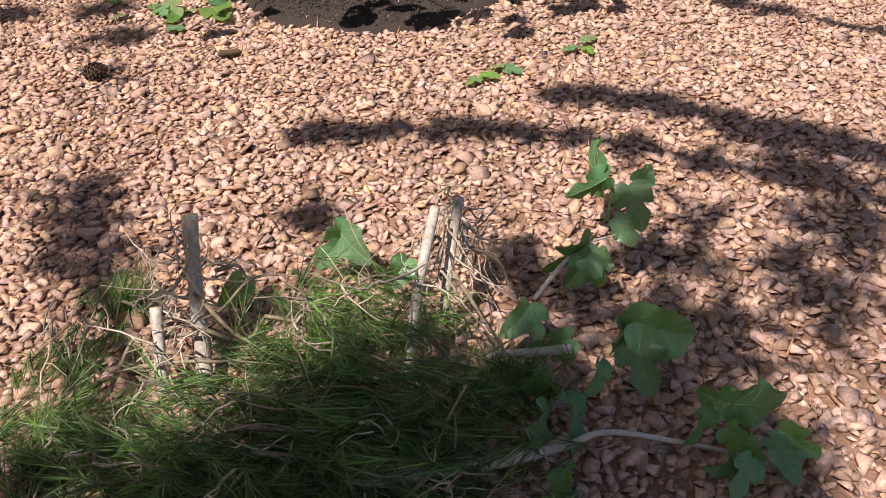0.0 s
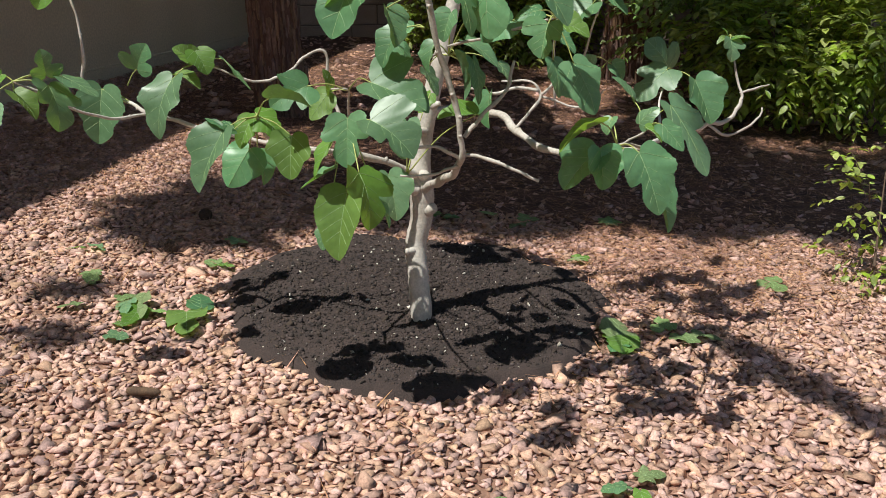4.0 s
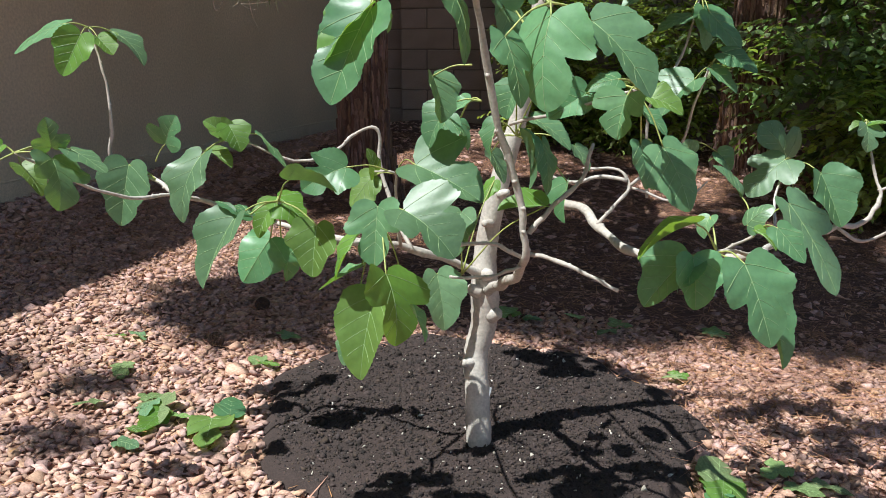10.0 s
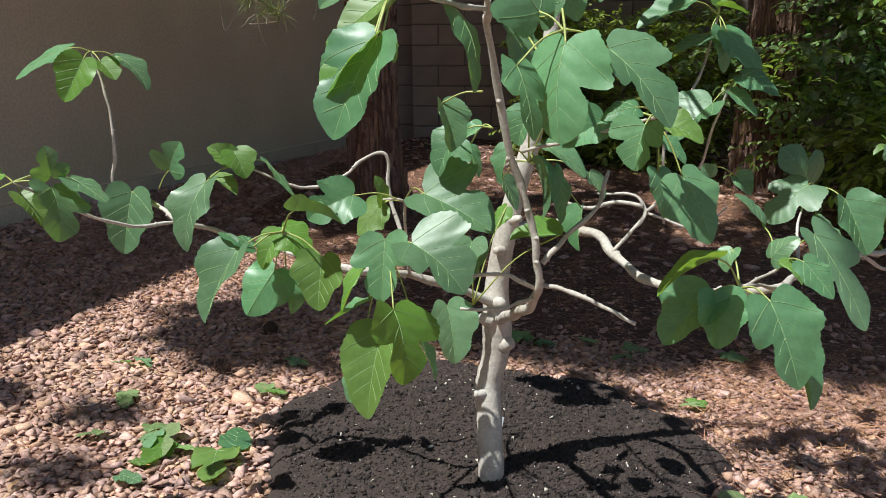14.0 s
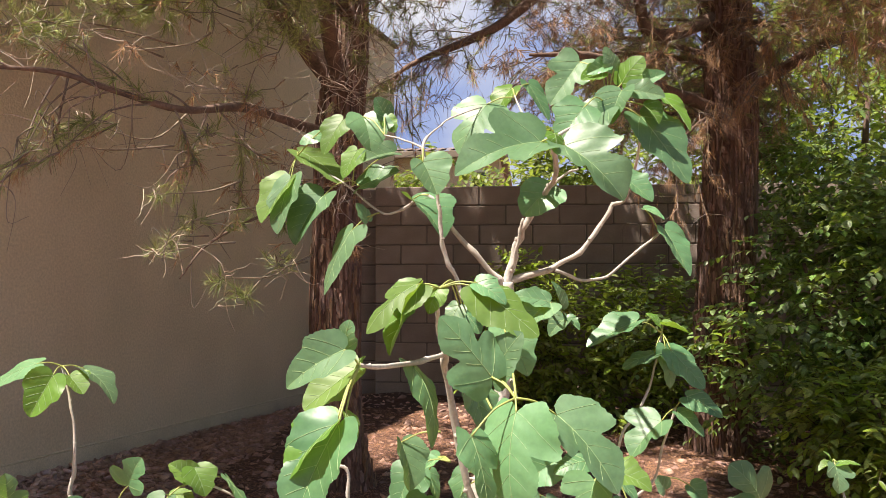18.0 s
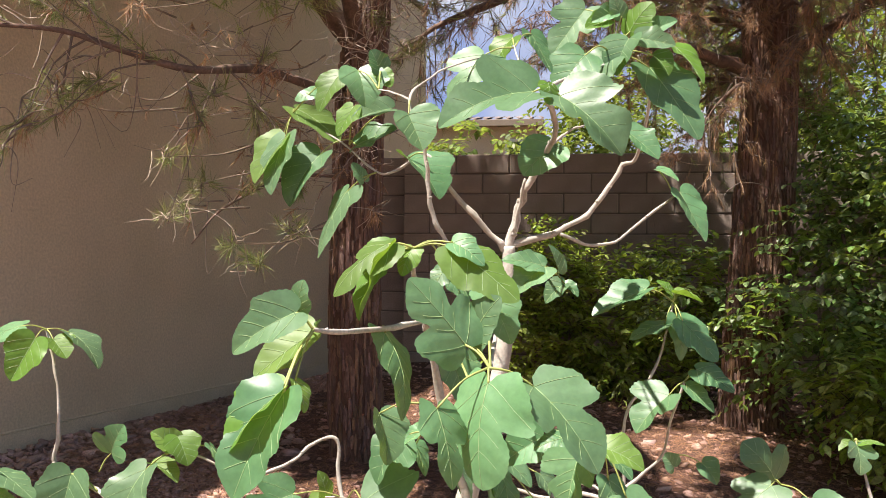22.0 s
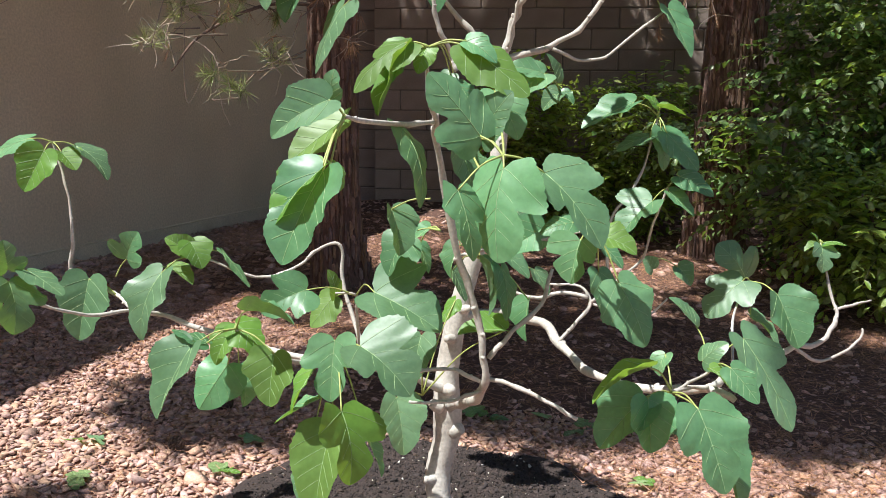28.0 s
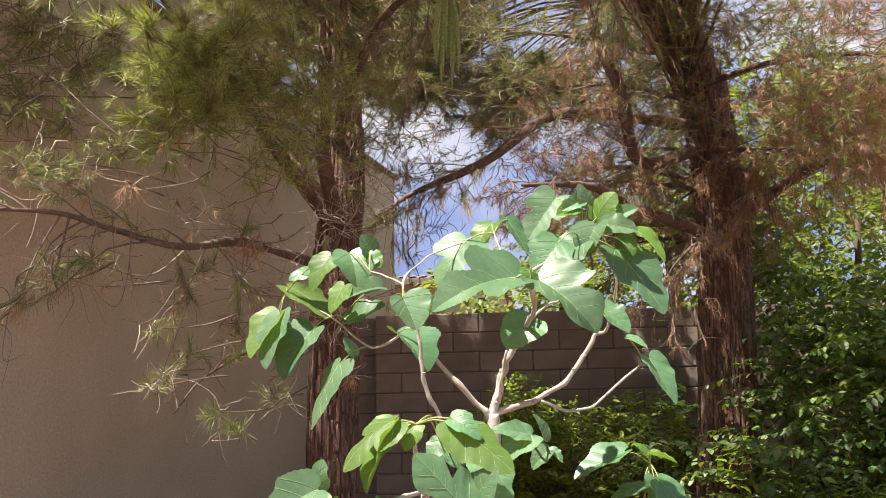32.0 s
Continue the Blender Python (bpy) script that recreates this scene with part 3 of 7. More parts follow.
def shrub(name, label, blobs, n, length, count, leaf, droop, mat, seed, stems=(), width=0.46, category="shrub", flat=1.0):
    """A leafy shrub: shoots growing outwards from egg-shaped masses (x, y, z, rx, ry, rz), on a few stems."""
    rng = np.random.default_rng(seed)
    base = blobs[0]
    ob = thing(name, (base[0], base[1], ground_z(base[0], base[1])), label, category)
    off = np.array(ob.location)
    vol = np.array([b[3] * b[4] * b[5] for b in blobs]) ** 0.66
    pick = rng.choice(len(blobs), n, p=vol / vol.sum())
    u = rng.normal(size=(n, 3))
    u /= np.linalg.norm(u, axis=1, keepdims=True)
    B = np.array(blobs)[pick]
    r = rng.uniform(0.35, 1.0, (n, 1)) ** 0.6
    starts = B[:, :3] + u * B[:, 3:] * r * 0.85
    starts[:, 2] = np.maximum(starts[:, 2], ground_array(starts[:, 0], starts[:, 1]) + 0.05)
    dirs = u * 0.8 + rng.normal(0, 0.45, (n, 3)) + np.array([0, -0.15, 0.25])
    dirs[:, 2] *= flat
    P, R, S, lines = sprays(rng, starts, dirs, length, count, leaf, droop)
    shapes = [small_leaf(width * rng.uniform(0.85, 1.2), rng.uniform(0.05, 0.3), rng.uniform(0.0, 0.25)) for _ in range(6)]
    v, f = spread(shapes, P - off, S, R, rng)
    part("leaves", arrays_mesh("leaves", v, f, [mat], True), ob, "", "stuff")
    g = Geo()
    for a, b, c in lines[::2]:
        tube(g, [(*(np.array(q) - off), w) for q, w in ((a, 0.0028), (b, 0.002), (c, 0.001))], 3, 2, cap=False)
    part("shoot_mass", g.mesh("shoot_mass", [M_STEM]), ob, "", "stuff")
    for k, st in enumerate(stems):
        g = Geo()
        tube(g, [(q[0] - off[0], q[1] - off[1], q[2] - off[2], q[3]) for q in st], 7, 5, 0.08, seed=k)
        part("stem", g.mesh("stem", [M_STEM]), ob)
    return ob


# ---- pines ----
def bark_trunk(tree, line, seed, plate=0.05):
    """A round trunk with furrows, covered with long uneven bark plates."""
    g = Geo()
    pts = tube(g, line, 20, 8, 0.03, seed=seed)
    trunk = part("trunk", g.mesh("trunk", [M_BARKGAP]), tree, "dark furrowed reddish brown pine bark")
    rng = random.Random(seed)
    gb = Geo()
    zs = [q[2] for q in pts]
    top, low = max(zs), min(zs)
    z = low
    while z < top - 0.2:
        i = max(0, min(len(pts) - 2, next((k for k in range(len(pts) - 1) if pts[k + 1][2] >= z), 0)))
        q = pts[i]
        n = max(8, int(2 * math.pi * q[3] / plate))
        for k in range(n):
            a = 2 * math.pi * (k + rng.uniform(-0.35, 0.35)) / n
            h = rng.uniform(0.07, 0.26)
            zc = z + rng.uniform(-0.08, 0.08)
            w = plate * rng.uniform(0.28, 0.52) / q[3]
            r0 = q[3] * 0.985
            r1 = q[3] + rng.uniform(0.003, 0.014)
            ring = []
            sk = rng.uniform(-0.4, 0.4) * w
            for (da, dz) in ((-w, -h * 0.35), (-w * 0.3, -h * 0.5), (w * 0.8, -h * 0.4), (w, h * 0.25), (w * 0.2 + sk, h * 0.5), (-w * 0.9 + sk, h * 0.42)):
                ring.append((a + da * rng.uniform(0.75, 1.2), zc + dz * rng.uniform(0.8, 1.15)))
            vs = []
            for rr, sc in ((r0, 1.0), (r1, 0.82)):
                for (aa, zz) in ring:
                    aa, zz = a + (aa - a) * sc, zc + (zz - zc) * sc
                    vs.append((q[0] + math.cos(aa) * rr, q[1] + math.sin(aa) * rr, zz))
            gb.add(vs, [(6, 7, 8, 9, 10, 11)] + [(m, (m + 1) % 6, (m + 1) % 6 + 6, m + 6) for m in range(6)])
        z += 0.12
    part("bark", gb.mesh("bark", [M_PINEBARK], False), trunk, "long flaking bark plates", "stuff")
    return trunk


def limb_foliage(rng, line, start, every, reach, droop, out):
    """Side twigs along a limb from the share start on. Adds (place, direction) of tufts to out and returns the twigs."""
    twigs = []
    pts = smooth_line(line, 8)
    length = sum(np.linalg.norm(pts[i + 1][:3] - pts[i][:3]) for i in range(len(pts) - 1))
    n = int(length * (1 - start) / every)
    for k in range(n):
        t = start + (1 - start) * (k + rng.random()) / max(n, 1)
        i = min(int(t * (len(pts) - 1)), len(pts) - 2)
        p = pts[i][:3]
        ax = pts[i + 1][:3] - pts[i][:3]
        ax /= np.linalg.norm(ax) + 1e-9
        d = ax * 0.5 + rng.normal(0, 0.7, 3)
        d /= np.linalg.norm(d)
        ln = reach * rng.uniform(0.4, 1.25)
        mid = p + d * ln * 0.5 + np.array([0, 0, rng.uniform(-0.04, 0.05)])
        end = p + d * ln + np.array([0, 0, -droop * ln])
        twigs.append((p, mid, end))
        leafy = rng.random() < 0.85
        for s in (0.45, 0.6, 0.75, 0.88, 1.0):
            q = p + (end - p) * s
            o = d + rng.normal(0, 0.4, 3)
            if leafy:
                out.append((q, o))
            if rng.random() < 0.45:
                e2 = q + (o / np.linalg.norm(o)) * ln * rng.uniform(0.25, 0.5)
                twigs.append((q, (q + e2) / 2 + rng.normal(0, 0.015, 3), e2))
                if leafy:
                    out += [((q + e2) / 2, o), (e2, o + rng.normal(0, 0.2, 3))]
    return twigs


def pine(label, line, limbs, seed, green, dry, bare=60, shade_boughs=(), fill=0, span=(3, 5), dead=0.2, fan=(2.4, 7.0), tuft=(0.095, 0.85)):
    """A pine: trunk, limbs as (points, first share with twigs, spacing, reach, droop, share of dry tufts)."""
    rng = np.random.default_rng(seed)
    x, y, z, r = line[0]
    tree = thing("pine_tree", (x, y, z), label, "tree")
    off = np.array((x, y, z))
    here = lambda pts: [(p[0] - x, p[1] - y, p[2] - z, p[3]) for p in pts]
    bark_trunk(tree, here(line), seed, 0.028)
    wet_tufts, dry_tufts, twigs, high = [], [], [], []
    for k, (pts, start, every, reach, droop, share) in enumerate(limbs):
        g = Geo()
        tube(g, here(pts), 9, 6, 0.07, seed=seed + k)
        part("limb", g.mesh("limb", [M_LIMB]), tree, "rough reddish brown pine limb")
        out = []
        twigs += limb_foliage(rng, pts, start, every, reach, droop, out)
        for o in out:
            (dry_tufts if rng.random() < share else wet_tufts).append(o)
    for k in range(fill):                      # lesser boughs all round the trunk
        a = rng.uniform(*fan)
        h = rng.uniform(*span)
        s = np.array([np.interp(h, [q[2] for q in line], [q[j] for q in line]) for j in (0, 1)] + [h])
        ln = rng.uniform(0.9, 2.0)
        e = s + np.array([math.cos(a) * ln, math.sin(a) * ln * 0.85, rng.uniform(-0.25, 0.45)])
        m = (s + e) / 2 + np.array([0, 0, rng.uniform(0.0, 0.2)])
        pts = [(*s, 0.026), (*m, 0.018), (*e, 0.005)]
        g = Geo()
        tube(g, here(pts), 6, 4, 0.07, seed=seed + 150 + k)
        part("limb", g.mesh("limb", [M_LIMB]), tree)
        out = []
        twigs += limb_foliage(rng, pts, 0.25, 0.05, 0.40, 0.2, out)
        share = dead if rng.random() < 0.7 else 1 - dead
        for o in out:
            (dry_tufts if rng.random() < share else wet_tufts).append(o)
    for c in shade_boughs:                           # boughs added mostly above view to shade the yard; they fan from the trunk
        dense, c = (c[6] if len(c) > 6 else 1.0), np.array(c[:6])
        for k in range(int(9 + 9 * c[3])):
            u = rng.normal(size=3)
            e = c[:3] + u / np.linalg.norm(u) * c[3:] * rng.uniform(0.3, 1.0)
            s = np.array((line[-3][0], line[-3][1], min(line[-2][2], e[2] + rng.uniform(-0.2, 0.6))))
            m = (s + e) / 2 + np.array([0, 0, 0.35])
            pts = [(*s, 0.014), (*m, 0.010), (*e, 0.005)]
            g = Geo()
            tube(g, here(pts), 6, 4, 0.07, seed=seed + 50 + k)
            part("limb", g.mesh("limb", [M_LIMB]), tree)
            limb_foliage(rng, pts, 0.88, 0.008 / dense, 0.30, 0.0, high)
    g = Geo()
    for a, b, c in twigs:
        tube(g, [(*(q - off), w) for q, w in ((a, 0.0055), (b, 0.0038), (c, 0.0018))], 4, 2, cap=False)
    part("twig_mass", g.mesh("twig_mass", [M_TWIG]), tree, "thin grey brown twigs", "stuff")
    g = Geo()
    for k in range(bare):                      # bare curling dead twigs
        a, b, c = twigs[rng.integers(len(twigs))]
        p = b - off
        d = rng.normal(0, 1, 3) + np.array([0, -0.3, -0.5])
        d /= np.linalg.norm(d)
        ln = rng.uniform(0.12, 0.42)
        bend = rng.normal(0, 0.25, 3) * ln
        tube(g, [(*p, 0.003), (*(p + d * ln * 0.4 + bend), 0.0022), (*(p + d * ln * 0.75 + bend * 1.3), 0.0016), (*(p + d * ln), 0.0008)], 4, 4, cap=False)
    part("dead_twig_mass", g.mesh("dead_twig_mass", [M_TWIG]), tree, "bare curling pale dead twigs", "stuff")
    if wet_tufts:
        P, D = [o[0] - off for o in wet_tufts], [o[1] for o in wet_tufts]
        part("needles", tuft_mesh("needles", rng, P, D, green, tuft[0], 0.0017, tuft[1], M_NEEDLE), tree, "olive green pine needle tufts", "stuff")
    if high:
        P, D = [o[0] - off for o in high], [o[1] for o in high]
        part("shade_needles", tuft_mesh("shade_needles", rng, P, D, 26, 0.15, 0.0036, 0.7, M_NEEDLE), tree, "needles of the boughs added to shade the yard", "stuff")
    if dry_tufts:
        P, D = [o[0] - off for o in dry_tufts], [o[1] * 0.5 + np.array([0, 0, -0.8]) for o in dry_tufts]
        part("dry_needles", tuft_mesh("dry_needles", rng, P, D, dry, 0.115, 0.0011, 0.55, M_NEEDLE_DRY), tree, "rust brown dead pine needles", "stuff")
    return tree


CLUMPS = [0]


def curl(g, rng, p, ln, r, down=0.3):
    """One bare crooked twig that turns a little at every joint."""
    d = rng.normal(0, 1, 3) + np.array([0, -0.2, -down])
    turn = rng.normal(0, 0.4, 3)
    pts, q = [(*p, r)], np.array(p)
    for k in range(5):
        d = d / np.linalg.norm(d) + turn * 0.5 + rng.normal(0, 0.28, 3)
        d /= np.linalg.norm(d)
        q = q + d * ln * 0.2 * rng.uniform(0.7, 1.3)
        pts.append((*q, r * (0.9 - 0.15 * k)))
    tube(g, pts, 4, 1, cap=False)
    return np.array(pts[3][:3])


def clump(tree, centre, spread_r, count, dry=False, lean=(0.0, -0.25, 0.15), curls=4, needles=(17, 0.085, 0.85)):
    """A bushy end of a bough: a twig from the trunk's side, forked twiglets, needle tufts and a few bare curls."""
    CLUMPS[0] += 1
    rng = np.random.default_rng(1000 + CLUMPS[0])
    c = np.array(centre) - np.array(tree.location)
    out = np.array([c[0], c[1], 0.0])
    reach = np.linalg.norm(out)
    root = c - out / reach * min(reach, 0.9) * rng.uniform(0.6, 0.95) + np.array([0, 0, rng.uniform(-0.05, 0.25)])
    g = Geo()
    tube(g, [(*root, 0.0055), (*((root + c) / 2 + rng.normal(0, 0.05, 3)), 0.004), (*c, 0.002)], 6, 5, 0.08)
    P, D = [], []
    for k in range(int(count * 0.7)):
        u = rng.normal(0, 1, 3)
        u /= np.linalg.norm(u)
        q = c + u * spread_r * rng.uniform(0.25, 1.0) * np.array([1.1, 1.0, 0.75])
        o = u * 0.7 + (np.array([0, 0, -0.9]) if dry else np.array(lean)) + rng.normal(0, 0.2, 3)
        P.append(q)
        D.append(o)
        if k % 2 == 0:
            tube(g, [(*(c + (q - c) * 0.1), 0.003), (*((c + q) / 2 + rng.normal(0, 0.02, 3)), 0.0024), (*q, 0.0014)], 4, 2, cap=False)
    part("bough", g.mesh("bough", [M_TWIG]), tree, "grey forked pine twigs")
    g = Geo()
    for k in range(curls):
        curl(g, rng, c + rng.normal(0, 0.5, 3) * spread_r, rng.uniform(0.12, 0.34), 0.0028)
    if curls:
        part("bare_twig", g.mesh("bare_twig", [M_PALETWIG]), tree, "pale bare curling twigs", "stuff")
    me = tuft_mesh("tuft", rng, P, D, needles[0], needles[1], 0.0018, needles[2], M_NEEDLE_DRY if dry else M_NEEDLE)
    part("tuft", me, tree, "rust brown dead needle tuft" if dry else "olive green needle tuft", "stuff")


def web(tree, centre, r, count, mat, ln=(0.15, 0.4), down=0.3):
    """A tangle of bare twigs."""
    CLUMPS[0] += 1
    rng = np.random.default_rng(2000 + CLUMPS[0])
    c = np.array(centre) - np.array(tree.location)
    g = Geo()
    for k in range(count):
        u = rng.normal(0, 1, 3)
        p = c + u / np.linalg.norm(u) * r * rng.uniform(0.0, 1.0)
        n = rng.uniform(*ln)
        q = curl(g, rng, p, n, 0.0030, down)
        curl(g, rng, q, n * 0.5, 0.0018, down)
        curl(g, rng, (p + q) / 2, n * 0.5, 0.0018, down)
    part("twig_tangle", g.mesh("twig_tangle", [mat]), tree, "tangle of bare dead twigs", "stuff")


def haze(tree, name, box6, n, dry, seed, tufts=5, lean=(0.0, -0.3, -0.1), needle=(15, 0.095, 0.0020), green=None):
    """Fine end twigs of a crown within a box (x0, x1, y0, y1, z0, z1), with pom-pom tufts at their joints; uneven, with gaps."""
    rng = np.random.default_rng(seed)
    off = np.array(tree.location)
    g = Geo()
    P, D = [], []
    made = 0
    while made < n:
        c = np.array([rng.uniform(box6[k], box6[k + 1]) for k in (0, 2, 4)])
        if noise.noise(Vector(c * 1.7) + Vector((seed, 0, 0))) < rng.uniform(-0.35, 0.15):
            continue
        made += 1
        d = rng.normal(0, 1, 3) * np.array([1, 1, 0.5]) + np.array(lean)
        d /= np.linalg.norm(d)
        ln = rng.uniform(0.25, 0.6)
        bend = rng.normal(0, 0.25, 3)
        pts = []
        for k in range(5):
            t = k / 4
            pts.append(c - off + d * ln * t + bend * ln * t * t + rng.normal(0, 0.012, 3))
        tube(g, [(*p, 0.0042 - 0.0007 * k) for k, p in enumerate(pts)], 4, 1, cap=False)
        for k in range(tufts):
            i = 1 + int(rng.integers(4))
            q = pts[i]
            o = rng.normal(0, 1, 3) * 0.8 + d * 0.7
            o /= np.linalg.norm(o)
            e = q + o * rng.uniform(0.03, 0.12)
            tube(g, [(*q, 0.0018), (*((q + e) / 2 + rng.normal(0, 0.008, 3)), 0.0016), (*e, 0.001)], 3, 1, cap=False)
            P.append(e)
            D.append(o + (np.array([0, 0, -0.7]) if dry else np.array([0, -0.1, 0.1])))
    part("twig_mass", g.mesh("twig_mass", [M_TWIG]), tree, "thin grey brown end twigs", "stuff")
    me = tuft_mesh(name, rng, P, D, needle[0], needle[1], needle[2], 0.8, green or (M_NEEDLE_DRY if dry else M_NEEDLE))
    part(name, me, tree, "rust brown dead needles" if dry else "olive green pine needle tufts", "stuff")


def build_pines():
    # the rows of six or seven numbers are boughs added for their shade
    left = pine("tall pine with furrowed reddish bark beside the house",
         [(-0.98, 3.30, 0.10, 0.20), (-1.03, 3.3, 0.5, 0.165), (-1.04, 3.3, 1.2, 0.155), (-1.02, 3.3, 2.3, 0.145), (-0.97, 3.3, 3.05, 0.13), (-1.0, 3.3, 3.65, 0.11), (-1.05, 3.3, 4.3, 0.10), (-1.1, 3.35, 6.5, 0.05)],
         [([(-1.0, 3.2, 2.65, 0.07), (-1.42, 3.0, 3.25, 0.06), (-1.74, 2.9, 3.66, 0.055), (-2.02, 2.8, 4.1, 0.05), (-2.6, 2.5, 4.9, 0.02)], 0.25, 0.05, 0.50, 0.15, 0.25),
          ([(-1.12, 3.2, 2.40, 0.034), (-1.33, 2.4, 2.39, 0.026), (-1.26, 1.33, 2.16, 0.016), (-1.51, 1.2, 2.22, 0.013), (-1.73, 1.1, 2.28, 0.011), (-2.1, 0.95, 2.28, 0.006)], 0.15, 0.13, 0.34, 0.25, 0.35),
          ([(-1.0, 3.1, 2.75, 0.05), (-0.99, 2.8, 3.02, 0.048), (-0.97, 2.74, 3.3, 0.045), (-0.96, 2.7, 3.66, 0.042)], 1.0, 1.0, 0.1, 0.1, 0.0),
          ([(-1.0, 3.2, 3.2, 0.04), (-0.7, 2.5, 3.45, 0.03), (-0.4, 1.9, 3.50, 0.02), (-0.08, 1.5, 3.42, 0.01)], 0.35, 0.12, 0.34, 0.2, 0.3),
          ([(-1.0, 3.3, 1.9, 0.014), (-1.25, 2.7, 1.85, 0.010), (-1.45, 2.2, 1.65, 0.007), (-1.5, 1.9, 1.45, 0.004)], 0.3, 0.25, 0.25, 0.2, 0.2),
          ([(-1.05, 3.3, 3.9, 0.03), (-1.5, 3.6, 4.1, 0.025), (-1.9, 3.8, 4.2, 0.018), (-2.3, 4.0, 4.1, 0.01)], 0.2, 0.06, 0.45, 0.3, 0.1)],
         21, 22, 16, 300, [(-1.2, 0.7, 4.2, 0.75, 0.5, 0.15, 0.3), (-2.0, 0.0, 4.2, 0.6, 0.33, 0.12, 0.8), (-1.3, 0.9, 4.7, 0.6, 0.55, 0.15, 0.6), (-2.7, -0.45, 4.2, 0.35, 0.25, 0.1, 0.35), (-1.5, -0.15, 4.2, 0.4, 0.25, 0.1, 0.4), (-3.05, 1.55, 4.8, 0.12, 0.3, 0.08, 0.6), (-1.4, 4.6, 4.9, 0.8, 1.3, 0.25, 0.7), (-2.4, 5.7, 5.6, 0.9, 0.6, 0.3, 0.7)], 0, (2.5, 3.3), 0.2)
    right = pine("large old pine with dead brown needles by the block wall",
         [(1.72, 5.3, 0.0, 0.27), (1.74, 5.3, 0.4, 0.235), (1.80, 5.3, 1.4, 0.225), (1.85, 5.3, 2.26, 0.215), (1.87, 5.3, 3.23, 0.205), (1.79, 5.3, 4.11, 0.20), (1.64, 5.3, 4.75, 0.18), (1.5, 5.3, 5.5, 0.15), (1.45, 5.3, 7.5, 0.08)],
         [([(1.70, 5.2, 2.91, 0.05), (1.1, 4.6, 3.0, 0.04), (0.69, 4.2, 3.1, 0.03), (0.2, 3.9, 3.05, 0.012)], 0.2, 0.055, 0.45, 0.25, 0.75),
          ([(1.72, 5.2, 3.67, 0.06), (1.3, 4.9, 3.45, 0.055), (1.1, 4.8, 3.52, 0.05), (1.02, 4.6, 3.94, 0.045), (0.85, 4.5, 4.34, 0.035), (0.7, 4.3, 5.0, 0.015)], 0.25, 0.05, 0.50, 0.3, 0.5),
          ([(2.0, 5.3, 3.05, 0.055), (2.38, 5.0, 3.28, 0.045), (2.62, 4.7, 3.37, 0.035), (2.93, 4.4, 3.4, 0.025), (3.4, 4.0, 3.4, 0.01)], 0.1, 0.05, 0.45, 0.3, 0.65),
          ([(1.68, 5.2, 3.85, 0.055), (0.56, 4.6, 3.82, 0.045), (-0.07, 4.2, 3.33, 0.035), (-0.6, 3.9, 3.02, 0.02), (-0.75, 3.85, 2.9, 0.012)], 0.1, 0.06, 0.45, 0.25, 0.6),
          ([(1.8, 5.1, 3.60, 0.03), (2.23, 4.4, 3.34, 0.022), (2.75, 4.0, 3.11, 0.015), (3.2, 3.7, 2.95, 0.007)], 0.05, 0.035, 0.42, 0.35, 0.95),
          ([(1.75, 5.15, 4.2, 0.035), (2.3, 4.4, 4.1, 0.022), (2.8, 3.7, 3.8, 0.016), (3.1, 3.2, 3.5, 0.008)], 0.1, 0.09, 0.5, 0.3, 0.7),
          ([(1.6, 5.2, 4.8, 0.05), (1.2, 4.2, 4.7, 0.04), (0.9, 3.3, 4.4, 0.03), (0.7, 2.6, 4.0, 0.012)], 0.15, 0.05, 0.5, 0.3, 0.45),
          ([(1.6, 5.3, 4.9, 0.05), (0.6, 4.9, 5.1, 0.04), (-0.3, 4.5, 5.0, 0.03), (-1.0, 4.1, 4.6, 0.012)], 0.1, 0.05, 0.55, 0.3, 0.35),
          ([(1.8, 5.1, 2.6, 0.02), (1.6, 4.8, 2.75, 0.016), (1.35, 4.6, 2.55, 0.01), (1.2, 4.5, 2.3, 0.004)], 0.1, 0.05, 0.34, 0.5, 0.95),
          ([(1.85, 5.08, 3.3, 0.02), (1.95, 4.8, 3.35, 0.016), (2.05, 4.6, 3.1, 0.01), (2.1, 4.5, 2.8, 0.004)], 0.1, 0.035, 0.38, 0.6, 0.95)],
         33, 22, 16, 500, [(-0.1, 0.8, 4.3, 0.8, 0.6, 0.15, 0.4), (1.1, 0.5, 4.3, 0.8, 0.4, 0.15, 0.3), (-0.7, -0.1, 4.2, 0.8, 0.33, 0.12), (0.6, -0.15, 4.3, 0.8, 0.33, 0.12), (1.6, -0.1, 4.4, 0.6, 0.3, 0.15, 0.5), (-0.1, 1.9, 5.0, 0.8, 0.6, 0.15, 0.6), (0.2, 6.3, 4.6, 1.2, 0.7, 0.35, 0.4), (-0.6, 5.6, 5.4, 0.8, 0.7, 0.4, 0.4), (-1.1, 6.2, 4.8, 0.7, 0.6, 0.3, 0.4)], 22, (2.7, 4.6), 0.45, (0.9, 3.9))
    clump(left, (-1.99, 2.40, 3.40), 0.16, 45)
    clump(left, (-0.71, 2.60, 3.69), 0.16, 44)
    clump(left, (-0.80, 2.70, 3.52), 0.14, 34)
    clump(left, (-2.43, 2.00, 3.53), 0.22, 80)
    clump(left, (-2.15, 2.00, 3.32), 0.22, 80)
    clump(left, (-2.41, 1.90, 3.13), 0.20, 64)
    clump(left, (-2.08, 2.20, 3.60), 0.20, 70)
    clump(left, (-2.14, 1.90, 2.99), 0.18, 50)
    clump(left, (-1.83, 1.80, 2.79), 0.14, 34)
    clump(left, (-2.22, 1.60, 2.63), 0.15, 34)
    clump(left, (-1.95, 1.60, 2.56), 0.14, 30)
    clump(left, (-1.62, 1.25, 2.09), 0.07, 16)
